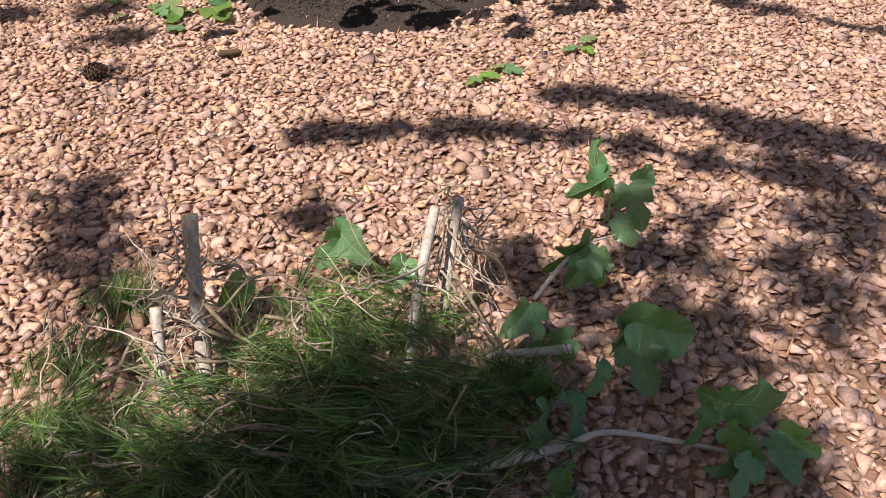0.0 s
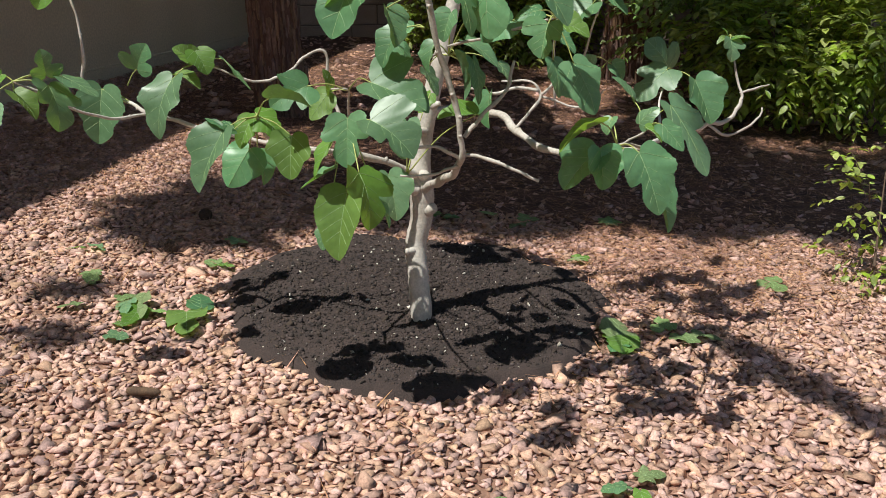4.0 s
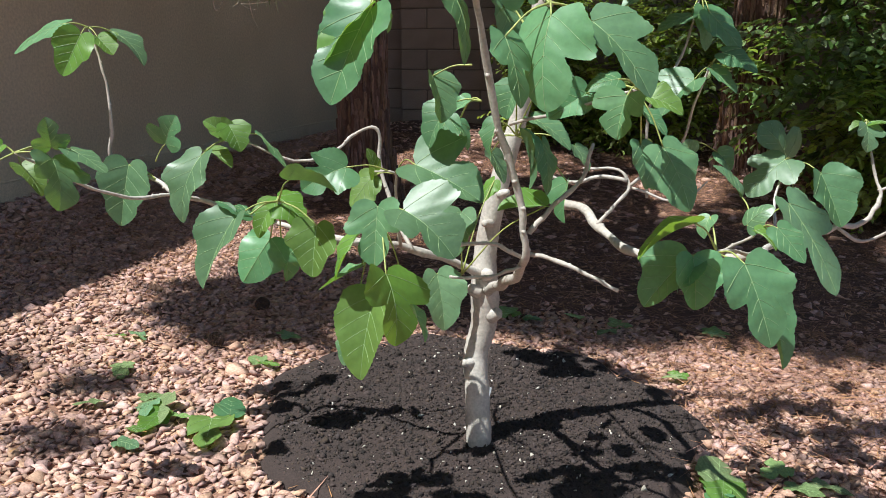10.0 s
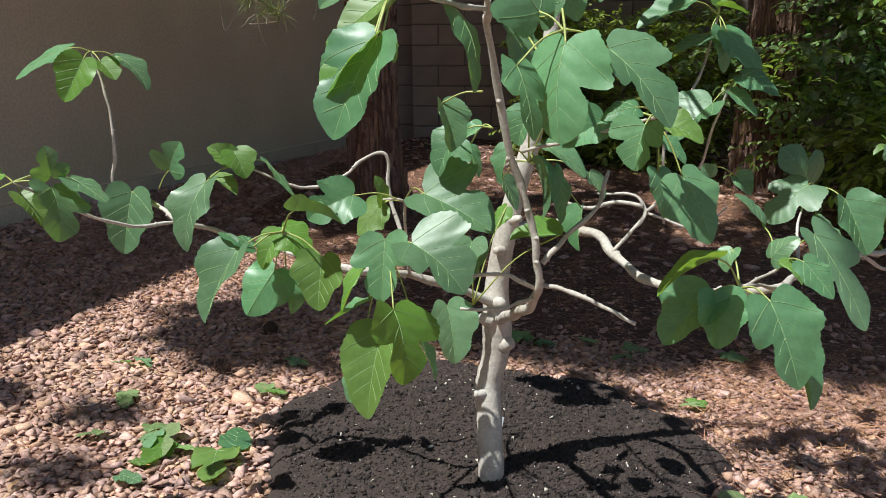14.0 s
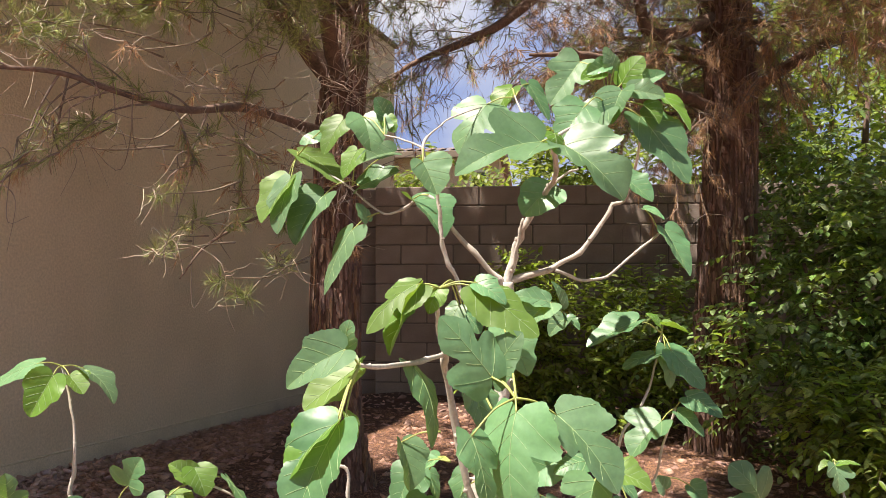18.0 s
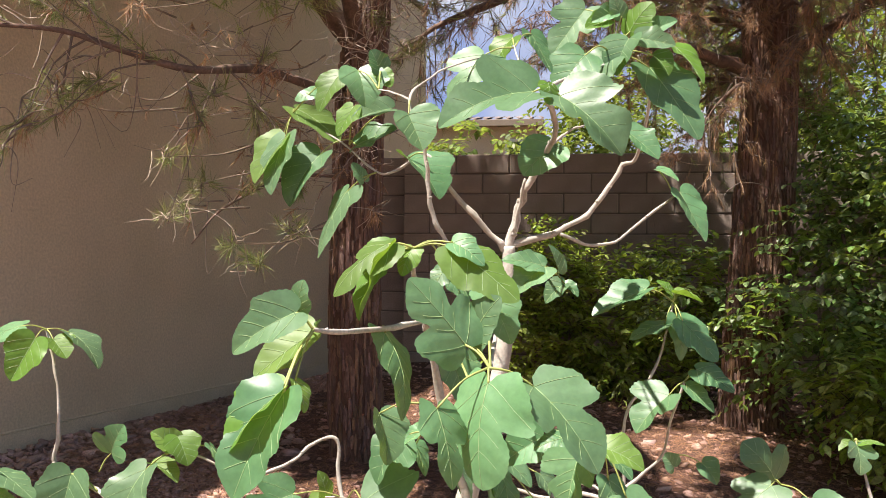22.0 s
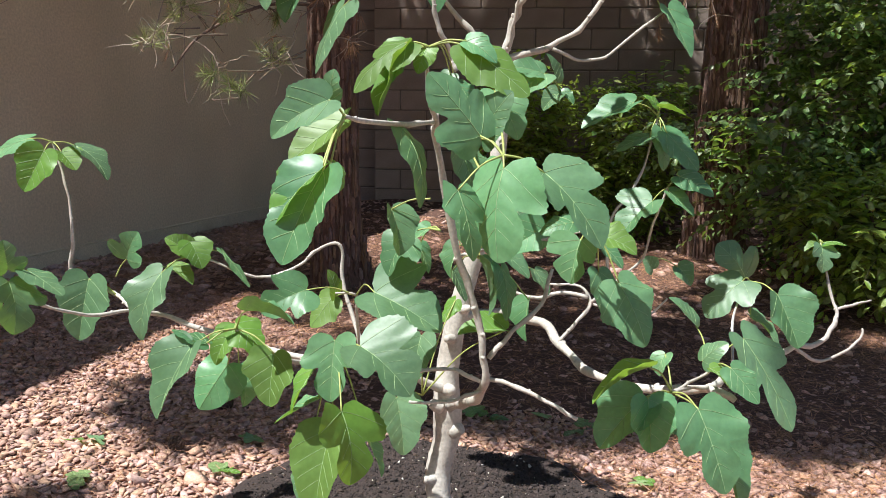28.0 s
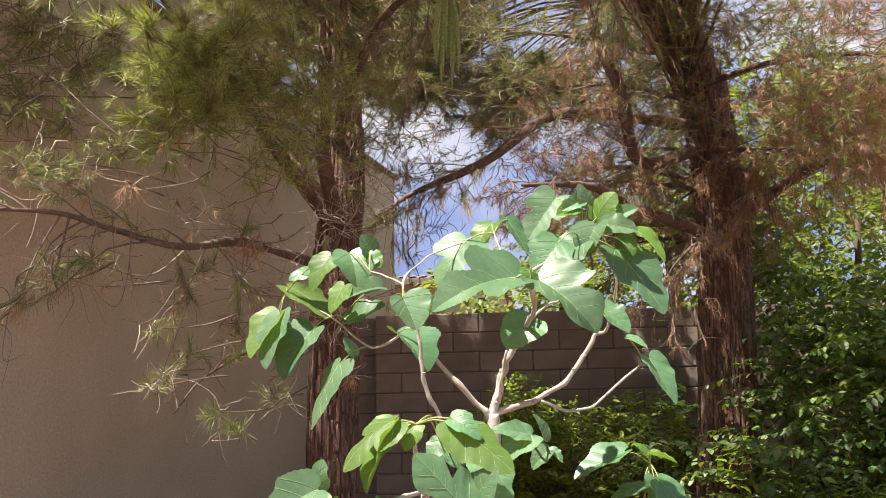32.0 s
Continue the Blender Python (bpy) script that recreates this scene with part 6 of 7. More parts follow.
    leaf((0.448, -0.750, 0.839), (0.351, -0.776, 0.776), (-0.54, -0.00, 0.84), 0.80, (0.503, -0.660, 0.767), "plain", True)
    leaf((0.497, -0.600, 0.823), (0.487, -0.610, 0.782), (-0.68, -0.66, 0.33), 1.21, (0.503, -0.660, 0.767), "plain")
    leaf((0.576, -0.550, 0.799), (0.621, -0.563, 0.839), (-0.63, -0.57, 0.52), 1.02, (0.591, -0.550, 0.782), "plain")
    leaf((0.609, -0.650, 0.814), (0.658, -0.668, 0.754), (0.41, -0.73, 0.55), 0.80, (0.591, -0.550, 0.782), "plain")
    leaf((0.582, -0.600, 0.798), (0.619, -0.612, 0.762), (0.47, -0.57, 0.67), 0.80, (0.591, -0.550, 0.782), "plain", True)
    leaf((0.663, -0.500, 0.834), (0.756, -0.547, 0.662), (0.63, -0.59, 0.50), 0.92, (0.591, -0.550, 0.782), "lobed")
    leaf((0.588, -0.400, 0.832), (0.526, -0.419, 0.895), (0.71, -0.40, 0.58), 0.80, (0.591, -0.550, 0.782), "plain")
    leaf((0.769, 0.000, 0.857), (0.680, -0.028, 0.766), (-0.48, -0.59, 0.65), 1.14, (0.807, 0.080, 0.843), "lobed")
    leaf((0.803, 0.120, 0.845), (0.721, 0.094, 0.938), (0.54, -0.81, 0.25), 1.21, (0.807, 0.080, 0.843), "lobed")
    leaf((0.858, 0.000, 0.825), (0.909, -0.033, 0.696), (0.37, -0.85, 0.37), 1.08, (0.807, 0.080, 0.843), "plain")
    leaf((0.795, 0.000, 0.770), (0.864, -0.026, 0.684), (0.61, -0.47, 0.63), 0.80, (0.807, 0.080, 0.843), "plain")
    leaf((0.573, 0.200, 0.847), (0.543, 0.190, 0.881), (0.58, -0.76, 0.29), 1.27, (0.551, 0.200, 0.869), "plain")
    leaf((0.656, 0.300, 0.839), (0.693, 0.285, 0.787), (0.37, -0.79, 0.49), 1.14, (0.551, 0.200, 0.869), "plain")
    leaf((0.993, 0.120, 0.935), (0.995, 0.104, 0.866), (0.37, -0.90, 0.22), 1.27, (0.994, 0.134, 0.948), "lobed")
    leaf((1.001, 0.130, 0.940), (1.056, 0.117, 0.937), (-0.01, -0.28, 0.96), 0.80, (0.994, 0.134, 0.948), "plain", True)
    leaf((0.990, 0.140, 0.935), (0.954, 0.131, 0.917), (-0.40, -0.21, 0.89), 0.80, (0.994, 0.134, 0.948), "plain", True)
    leaf((0.988, 0.140, 0.932), (0.967, 0.131, 0.968), (0.78, -0.54, 0.32), 0.80, (0.994, 0.134, 0.948), "plain", True)
    leaf((-0.511, 0.300, 1.721), (-0.581, 0.266, 1.586), (-0.21, -0.92, 0.34), 1.02, (-0.485, 0.300, 1.788), "plain", True)
    leaf((-0.494, 0.270, 1.717), (-0.521, 0.233, 1.551), (-0.45, -0.85, 0.26), 0.80, (-0.485, 0.300, 1.788), "plain")
    leaf((-0.400, 0.300, 1.671), (-0.476, 0.262, 1.519), (-0.25, -0.90, 0.35), 0.99, (-0.341, 0.300, 1.711), "plain")
    leaf((-0.299, 0.220, 1.560), (-0.368, 0.175, 1.374), (-0.38, -0.86, 0.35), 0.80, (-0.217, 0.220, 1.611), "plain")
    leaf((-0.253, 0.220, 1.588), (-0.283, 0.207, 1.637), (0.69, -0.69, 0.24), 1.02, (-0.217, 0.220, 1.611), "plain")
    leaf((-0.279, 0.240, 1.689), (-0.161, 0.213, 1.728), (-0.35, -0.79, 0.50), 0.80, (-0.341, 0.300, 1.711), "plain")
    leaf((-0.106, 0.080, 1.630), (-0.019, 0.050, 1.523), (0.41, -0.74, 0.54), 1.27, (-0.057, 0.050, 1.641), "plain")
    leaf((-0.018, -0.380, 1.665), (0.015, -0.397, 1.590), (0.55, -0.73, 0.41), 1.40, (-0.023, -0.340, 1.702), "plain")
    leaf((-0.248, 0.120, 1.869), (-0.221, 0.098, 1.767), (0.67, -0.67, 0.32), 1.27, (-0.176, 0.050, 1.803), "plain")
    leaf((-0.188, 0.120, 1.867), (-0.212, 0.107, 1.919), (0.68, -0.72, 0.13), 1.14, (-0.176, 0.050, 1.803), "plain")
    leaf((-0.187, 0.120, 1.867), (-0.157, 0.108, 1.820), (0.46, -0.74, 0.49), 0.89, (-0.176, 0.050, 1.803), "plain", True)
    leaf((-0.333, 0.250, 1.887), (-0.383, 0.224, 1.779), (-0.37, -0.85, 0.38), 0.80, (-0.485, 0.300, 1.788), "plain", True)
    leaf((-0.280, 0.200, 1.788), (-0.317, 0.180, 1.706), (-0.28, -0.90, 0.34), 1.02, (-0.311, 0.280, 1.696), "plain", True)
    leaf((-0.403, 0.300, 1.850), (-0.472, 0.283, 1.824), (-0.16, -0.57, 0.80), 0.80, (-0.485, 0.300, 1.788), "plain")
    leaf((-0.491, 0.350, 1.813), (-0.349, 0.313, 1.706), (0.51, -0.33, 0.79), 0.80, (-0.485, 0.300, 1.788), "plain", True)
    leaf((-0.173, 0.200, 1.780), (-0.281, 0.174, 1.739), (-0.13, -0.65, 0.75), 0.80, (-0.311, 0.280, 1.696), "plain")
    leaf((0.106, -0.100, 1.848), (0.040, -0.131, 1.719), (-0.35, -0.86, 0.38), 1.21, (0.176, -0.100, 1.864), "lobed")
    leaf((0.168, -0.050, 1.899), (0.128, -0.072, 1.804), (-0.64, -0.65, 0.42), 0.80, (0.176, -0.100, 1.864), "plain", True)
    leaf((0.236, -0.460, 1.690), (0.062, -0.502, 1.617), (-0.09, -0.76, 0.64), 0.92, (0.265, -0.447, 1.697), "lobed")
    leaf((0.210, 0.000, 1.921), (0.260, -0.024, 1.820), (0.75, -0.45, 0.48), 0.80, (0.176, -0.100, 1.864), "plain")
    leaf((0.287, -0.440, 1.686), (0.403, -0.477, 1.565), (0.45, -0.64, 0.63), 0.92, (0.265, -0.447, 1.697), "lobed")
    leaf((0.265, -0.450, 1.709), (0.267, -0.458, 1.670), (0.59, -0.79, 0.19), 1.14, (0.265, -0.447, 1.697), "plain", True)
    leaf((0.339, -0.050, 1.962), (0.263, -0.079, 1.848), (-0.37, -0.81, 0.45), 0.92, (0.391, -0.100, 1.912), "lobed")
    leaf((0.335, -0.300, 1.795), (0.280, -0.321, 1.714), (-0.36, -0.82, 0.45), 1.14, (0.401, -0.120, 1.837), "plain")
    leaf((0.395, -0.160, 1.819), (0.312, -0.185, 1.735), (-0.26, -0.82, 0.50), 1.02, (0.401, -0.120, 1.837), "lobed")
    leaf((0.438, -0.100, 1.893), (0.488, -0.118, 1.954), (-0.55, -0.81, 0.21), 1.14, (0.401, -0.120, 1.837), "plain", True)
    leaf((0.450, -0.150, 1.866), (0.532, -0.169, 1.842), (0.01, -0.77, 0.63), 0.80, (0.401, -0.120, 1.837), "plain")
    leaf((0.433, -0.150, 1.864), (0.406, -0.169, 1.779), (-0.55, -0.76, 0.35), 1.14, (0.401, -0.120, 1.837), "plain")
    leaf((0.478, -0.100, 1.887), (0.542, -0.116, 1.911), (-0.37, -0.83, 0.42), 0.80, (0.401, -0.120, 1.837), "plain")
    leaf((0.419, -0.100, 1.929), (0.396, -0.113, 1.982), (0.51, -0.86, 0.01), 0.89, (0.401, -0.120, 1.837), "plain")
    leaf((0.405, -0.100, 1.939), (0.352, -0.113, 1.914), (-0.08, -0.80, 0.59), 0.80, (0.401, -0.120, 1.837), "plain")
    leaf((0.490, -0.100, 1.838), (0.523, -0.113, 1.788), (0.26, -0.88, 0.40), 1.14, (0.401, -0.120, 1.837), "plain", True)
    leaf((0.391, -0.100, 1.921), (0.338, -0.112, 1.901), (0.02, -0.88, 0.47), 1.02, (0.401, -0.120, 1.837), "plain", True)
    leaf((0.483, -0.100, 1.810), (0.586, -0.144, 1.639), (0.58, -0.63, 0.51), 0.80, (0.401, -0.120, 1.837), "plain")
    leaf((0.545, -0.050, 1.867), (0.604, -0.074, 1.776), (0.53, -0.67, 0.52), 0.80, (0.401, -0.120, 1.837), "plain", True)
    leaf((0.428, -0.200, 1.651), (0.493, -0.220, 1.589), (0.44, -0.61, 0.66), 0.80, (0.265, -0.447, 1.697), "plain")
    leaf((0.538, 0.300, 1.621), (0.592, 0.286, 1.588), (0.22, -0.71, 0.67), 0.80, (0.585, 0.336, 1.554), "plain")
    leaf((0.600, 0.330, 1.562), (0.663, 0.297, 1.427), (0.54, -0.72, 0.43), 0.80, (0.585, 0.336, 1.554), "plain")
    leaf((0.268, 0.000, 1.648), (0.195, -0.023, 1.575), (-0.27, -0.81, 0.52), 1.21, (0.283, 0.020, 1.669), "plain")
    leaf((0.261, 0.000, 1.644), (0.281, -0.008, 1.611), (0.39, -0.81, 0.43), 1.14, (0.283, 0.020, 1.669), "plain")
    leaf((0.010, -0.700, 1.394), (-0.076, -0.728, 1.307), (-0.46, -0.61, 0.65), 0.92, (0.051, -0.690, 1.388), "lobed", True)
    leaf((0.013, -0.680, 1.385), (-0.036, -0.709, 1.266), (-0.73, -0.54, 0.43), 0.80, (0.051, -0.690, 1.388), "plain", True)
    leaf((0.049, -0.690, 1.388), (0.033, -0.701, 1.341), (-0.44, -0.83, 0.34), 1.02, (0.051, -0.690, 1.388), "plain", True)
    leaf((0.002, -0.680, 1.370), (-0.024, -0.693, 1.321), (-0.64, -0.59, 0.50), 0.80, (0.051, -0.690, 1.388), "plain")
    leaf((0.120, -0.700, 1.389), (0.229, -0.731, 1.303), (0.52, -0.34, 0.78), 0.80, (0.051, -0.690, 1.388), "plain", True)
    leaf((0.119, -0.700, 1.397), (0.172, -0.714, 1.359), (0.28, -0.70, 0.65), 0.80, (0.051, -0.690, 1.388), "plain")
    leaf((0.149, -0.770, 1.236), (0.063, -0.800, 1.339), (0.64, -0.69, 0.33), 0.99, (0.191, -0.800, 1.203), "lobed")
    leaf((0.148, -0.720, 1.230), (0.201, -0.741, 1.311), (-0.61, -0.76, 0.20), 0.89, (0.191, -0.800, 1.203), "plain")
    leaf((0.164, -0.600, 1.314), (0.210, -0.623, 1.225), (0.51, -0.73, 0.45), 0.89, (0.191, -0.800, 1.203), "plain")
    leaf((0.251, -0.300, 1.360), (0.168, -0.318, 1.371), (0.24, -0.72, 0.65), 0.80, (0.270, -0.250, 1.346), "plain")
    leaf((0.257, -0.300, 1.357), (0.195, -0.319, 1.298), (-0.31, -0.76, 0.57), 1.02, (0.270, -0.250, 1.346), "plain")
    leaf((0.296, -0.200, 1.321), (0.256, -0.213, 1.279), (-0.36, -0.74, 0.57), 1.02, (0.270, -0.250, 1.346), "plain")
    leaf((0.296, -0.200, 1.321), (0.325, -0.209, 1.293), (0.35, -0.73, 0.59), 0.80, (0.270, -0.250, 1.346), "plain")
    leaf((0.284, -0.200, 1.345), (0.260, -0.214, 1.406), (0.77, -0.62, 0.16), 0.80, (0.270, -0.250, 1.346), "plain")
    leaf((0.101, -0.600, 1.209), (0.130, -0.623, 1.111), (0.63, -0.70, 0.35), 1.02, (0.146, -0.700, 1.173), "plain")
    leaf((0.062, -0.400, 1.353), (0.038, -0.412, 1.307), (-0.41, -0.81, 0.42), 1.02, (0.051, -0.690, 1.388), "plain")
    leaf((0.065, -0.300, 1.338), (0.102, -0.314, 1.289), (0.45, -0.71, 0.54), 1.02, (0.051, -0.690, 1.388), "plain")
    leaf((-0.046, -0.500, 1.079), (-0.027, -0.522, 0.986), (0.71, -0.64, 0.30), 1.02, (0.033, -0.500, 1.101), "plain")
    leaf((0.006, -0.700, 1.246), (0.042, -0.733, 1.107), (0.82, -0.47, 0.32), 0.80, (-0.009, -0.650, 1.253), "plain")
    leaf((-0.068, -0.950, 1.292), (-0.151, -0.974, 1.235), (-0.24, -0.71, 0.66), 0.80, (-0.046, -0.940, 1.268), "plain")
    leaf((-0.073, -0.930, 1.292), (-0.061, -0.940, 1.338), (-0.04, -0.98, -0.20), 0.89, (-0.046, -0.940, 1.268), "plain")
    leaf((-0.060, -0.900, 1.260), (-0.138, -0.924, 1.197), (-0.21, -0.80, 0.56), 0.95, (-0.046, -0.940, 1.268), "plain", True)
    leaf((-0.047, -0.920, 1.268), (-0.039, -0.923, 1.281), (-0.55, -0.82, 0.15), 0.80, (-0.046, -0.940, 1.268), "plain", True)
    leaf((-0.064, -1.020, 1.193), (-0.129, -1.044, 1.113), (-0.39, -0.74, 0.54), 0.80, (-0.046, -0.940, 1.268), "plain", True)
    leaf((-0.059, -1.030, 1.191), (-0.113, -1.063, 1.059), (-0.50, -0.77, 0.40), 0.80, (-0.046, -0.940, 1.268), "plain")
    leaf((-0.059, -0.980, 1.201), (-0.043, -0.990, 1.159), (0.82, -0.41, 0.41), 0.80, (-0.046, -0.940, 1.268), "plain", True)
    leaf((0.501, 0.200, 1.302), (0.363, 0.166, 1.232), (-0.23, -0.61, 0.76), 0.80, (0.574, 0.240, 1.268), "plain")
    leaf((0.593, 0.200, 1.222), (0.676, 0.170, 1.122), (0.31, -0.81, 0.50), 0.82, (0.574, 0.240, 1.268), "plain")
    leaf((0.581, 0.220, 1.231), (0.588, 0.195, 1.120), (0.68, -0.71, 0.20), 0.80, (0.574, 0.240, 1.268), "plain")
    leaf((0.548, 0.200, 1.213), (0.460, 0.179, 1.172), (-0.37, -0.23, 0.90), 0.80, (0.574, 0.240, 1.268), "plain")
    leaf((0.578, 0.240, 1.291), (0.646, 0.224, 1.268), (0.24, -0.31, 0.92), 0.80, (0.574, 0.240, 1.268), "plain", True)
    leaf((0.571, 0.240, 1.291), (0.529, 0.229, 1.323), (0.61, -0.47, 0.64), 0.80, (0.574, 0.240, 1.268), "plain", True)
    leaf((0.605, 0.020, 1.118), (0.687, -0.002, 1.070), (0.35, -0.47, 0.81), 0.80, (0.580, 0.050, 1.086), "plain")
    leaf((0.582, 0.020, 1.077), (0.641, 0.001, 1.020), (0.52, -0.49, 0.70), 0.80, (0.580, 0.050, 1.086), "plain")
    leaf((0.545, 0.060, 1.050), (0.466, 0.033, 0.960), (-0.48, -0.64, 0.61), 1.21, (0.580, 0.050, 1.086), "lobed")


build_fig()


# ---- cuttings, litter and small things ----
def pine_cutting(label, logs, twigs, tufts, seed):
    """A heap of cut pine: bare logs, forked grey twigs and green needle tufts."""
    rng = np.random.default_rng(seed)
    x, y, z = logs[0][0][:3]
    ob = thing("pine_cutting", (x, y, ground_z(x, y)), label, "branch", "brush pile")
    off = np.array(ob.location)
    here = lambda pts: [(*(np.array(p[:3]) - off), p[3]) for p in pts]
    for k, lg in enumerate(logs):
        g = Geo()
        tube(g, here(lg), 10, 6, 0.05, seed=seed + k)
        log = part("log", g.mesh("log", [M_LOG]), ob, "weathered grey cut limb")
        top, prev = np.array(here(lg)[-1]), np.array(here(lg)[-2])
        d = (top - prev)[:3] / np.linalg.norm((top - prev)[:3])
        g = Geo()
        tube(g, [(*(top[:3] - d * 0.002), top[3] * 0.9), (*(top[:3] + d * 0.0015), top[3] * 0.88)], 10, 1)
        part("cut_face", g.mesh("cut_face", [M_CUTWOOD]), log, "pale sawn end")
    for k, tw in enumerate(twigs):
        g = Geo()
        tube(g, [(p[0], p[1], p[2], p[3] * 1.9) for p in here(tw)], 6, 5, 0.08, seed=seed + 40 + k)
        part("twig", g.mesh("twig", [M_TWIG]), ob)
    g = Geo()
    P, D = [], []
    for (cx, cy, cz, s) in tufts:
        c = np.array((cx, cy, cz)) - off
        lead = rng.normal(0, 1, 3) * np.array([1, 1, 0.35]) + np.array([0.3, -0.1, 0.1])
        for k in range(int(62 * s / 0.12)):
            p = c + rng.normal(0, 1, 3) * np.array([s * 0.8, s * 0.65, s * 0.30]) - np.array([0, 0.02, 0.02])
            p[2] = max(p[2], 0.012)
            d = lead + rng.normal(0, 0.6, 3) * np.array([1, 1, 0.5])
            d /= np.linalg.norm(d)
            P.append(p)
            D.append(d)
            if k % 4 == 0:
                e = p - d * rng.uniform(0.06, 0.16)
                e[2] = max(e[2], 0.008)
                tube(g, [(*e, 0.0022), (*((e + p) / 2 + rng.normal(0, 0.008, 3)), 0.0018), (*p, 0.001)], 4, 3, cap=False)
    part("needles", tuft_mesh("needles", rng, P, D, 18, 0.105, 0.0011, 0.50, M_NEEDLE_CUT), ob, "green pine needle tufts", "stuff")
    part("twiglet_mass", g.mesh("twiglet_mass", [M_TWIG]), ob, "fine pale twiglets", "stuff")
    for lg in logs:
        for k in (1, 2):
            web(ob, lg[min(k, len(lg) - 1)][:3], 0.07, 7, M_PALETWIG, (0.10, 0.24), 0.5)
    for t in tufts[::2]:
        web(ob, (t[0], t[1], t[2] + 0.02), 0.11, 4, M_PALETWIG, (0.08, 0.18), -0.1)
    return ob


def cut_leaf(ob, base, tip, seed):
    base, tip = Vector(base), Vector(tip)
    ln = max((tip - base).length * 1.15, 0.085)
    g = fig_blade(ln, 0.80, seed % 2 == 0, 500 + seed, curl=0.2 + 0.05 * (seed % 7), crumple=2.6)
    lf = part("leaf", g.mesh("leaf", [M_FIGLEAF, M_FIGVEIN]), ob)
    rng = random.Random(seed)
    m = place_axes(base, tip, (rng.uniform(-0.7, 0.7), rng.uniform(-1.0, -0.4), 0.12))
    lf.matrix_basis = Matrix.Translation(-Vector(ob.location)) @ m


def fig_cutting(label, wood, seed):
    x, y, z = wood[0][0][:3]
    ob = thing("fig_cutting", (x, y, ground_z(x, y)), label, "branch", "brush pile")
    off = np.array(ob.location)
    for k, w in enumerate(wood):
        g = Geo()
        tube(g, [(*(np.array(p[:3]) - off), p[3]) for p in w], 9, 6, 0.06, seed=seed + k)
        part("stem", g.mesh("stem", [M_FIGBARK]), ob)
    return ob


def fallen_leaf(x0, y0, x1, y1, seed):
    """A limp fig leaf lying on the gravel."""
    rng = random.Random(seed)
    base, tip = Vector((x0, y0, ground_z(x0, y0) + 0.022)), Vector((x1, y1, ground_z(x1, y1) + 0.020))
    ln = max((tip - base).length, 0.07)
    g = fig_blade(ln, rng.uniform(0.55, 0.9), seed % 2 == 0, 900 + seed, curl=rng.uniform(-0.1, 0.25), crumple=1.6, flat=True)
    ob = new("fallen_leaf", g.mesh("fallen_leaf", [(M_WILTED, M_FIGYOUNG, M_FIGLEAF)[seed % 3], M_FIGVEIN]))
    ob.matrix_basis = place_axes(base, tip, (rng.uniform(-0.3, 0.3), rng.uniform(-0.3, 0.3), 1))
    tagged(ob, "limp green fig leaf fallen on the gravel", "leaf", "fallen leaves")


def pine_cone(x, y, size, seed):
    rng = random.Random(seed)
    g = Geo()
    n = 70
    for k in range(n):
        t = (k + 0.5) / n
        a = k * 2.39996
        r = size * 0.42 * math.sin(math.pi * (0.12 + 0.83 * t)) ** 0.8
        c = Vector((math.cos(a) * r, math.sin(a) * r, (t - 0.5) * size))
        o = Vector((math.cos(a), math.sin(a), 0.45)).normalized()
        s = Vector((-math.sin(a), math.cos(a), 0))
        w, h = size * 0.11, size * 0.07
        u = o.cross(s)
        inner = c * 0.55 + Vector((0, 0, c.z * 0.45))
        g.add([inner - s * w * 0.5, inner + s * w * 0.5, c + s * w, c + o * size * 0.06, c - s * w, c + u * h, c - u * h * 0.6],
              [(0, 1, 2, 5), (0, 5, 4), (5, 2, 3), (5, 3, 4), (6, 3, 2), (6, 4, 3), (1, 0, 6), (1, 6, 2), (0, 4, 6)])
    tube(g, [(0, 0, -size * 0.48, size * 0.12), (0, 0, 0, size * 0.26), (0, 0, size * 0.46, size * 0.10)], 8, 4)
    ob = new("pine_cone", g.mesh("pine_cone", [M_CONE], False))
    ob.matrix_basis = Matrix.Translation((x, y, ground_z(x, y) + size * 0.38)) @ pose(0, 0, 0, 80, 0, rng.uniform(0, 360))
    tagged(ob, "open dark brown pine cone lying on the gravel", "pine cone", "pine cones")


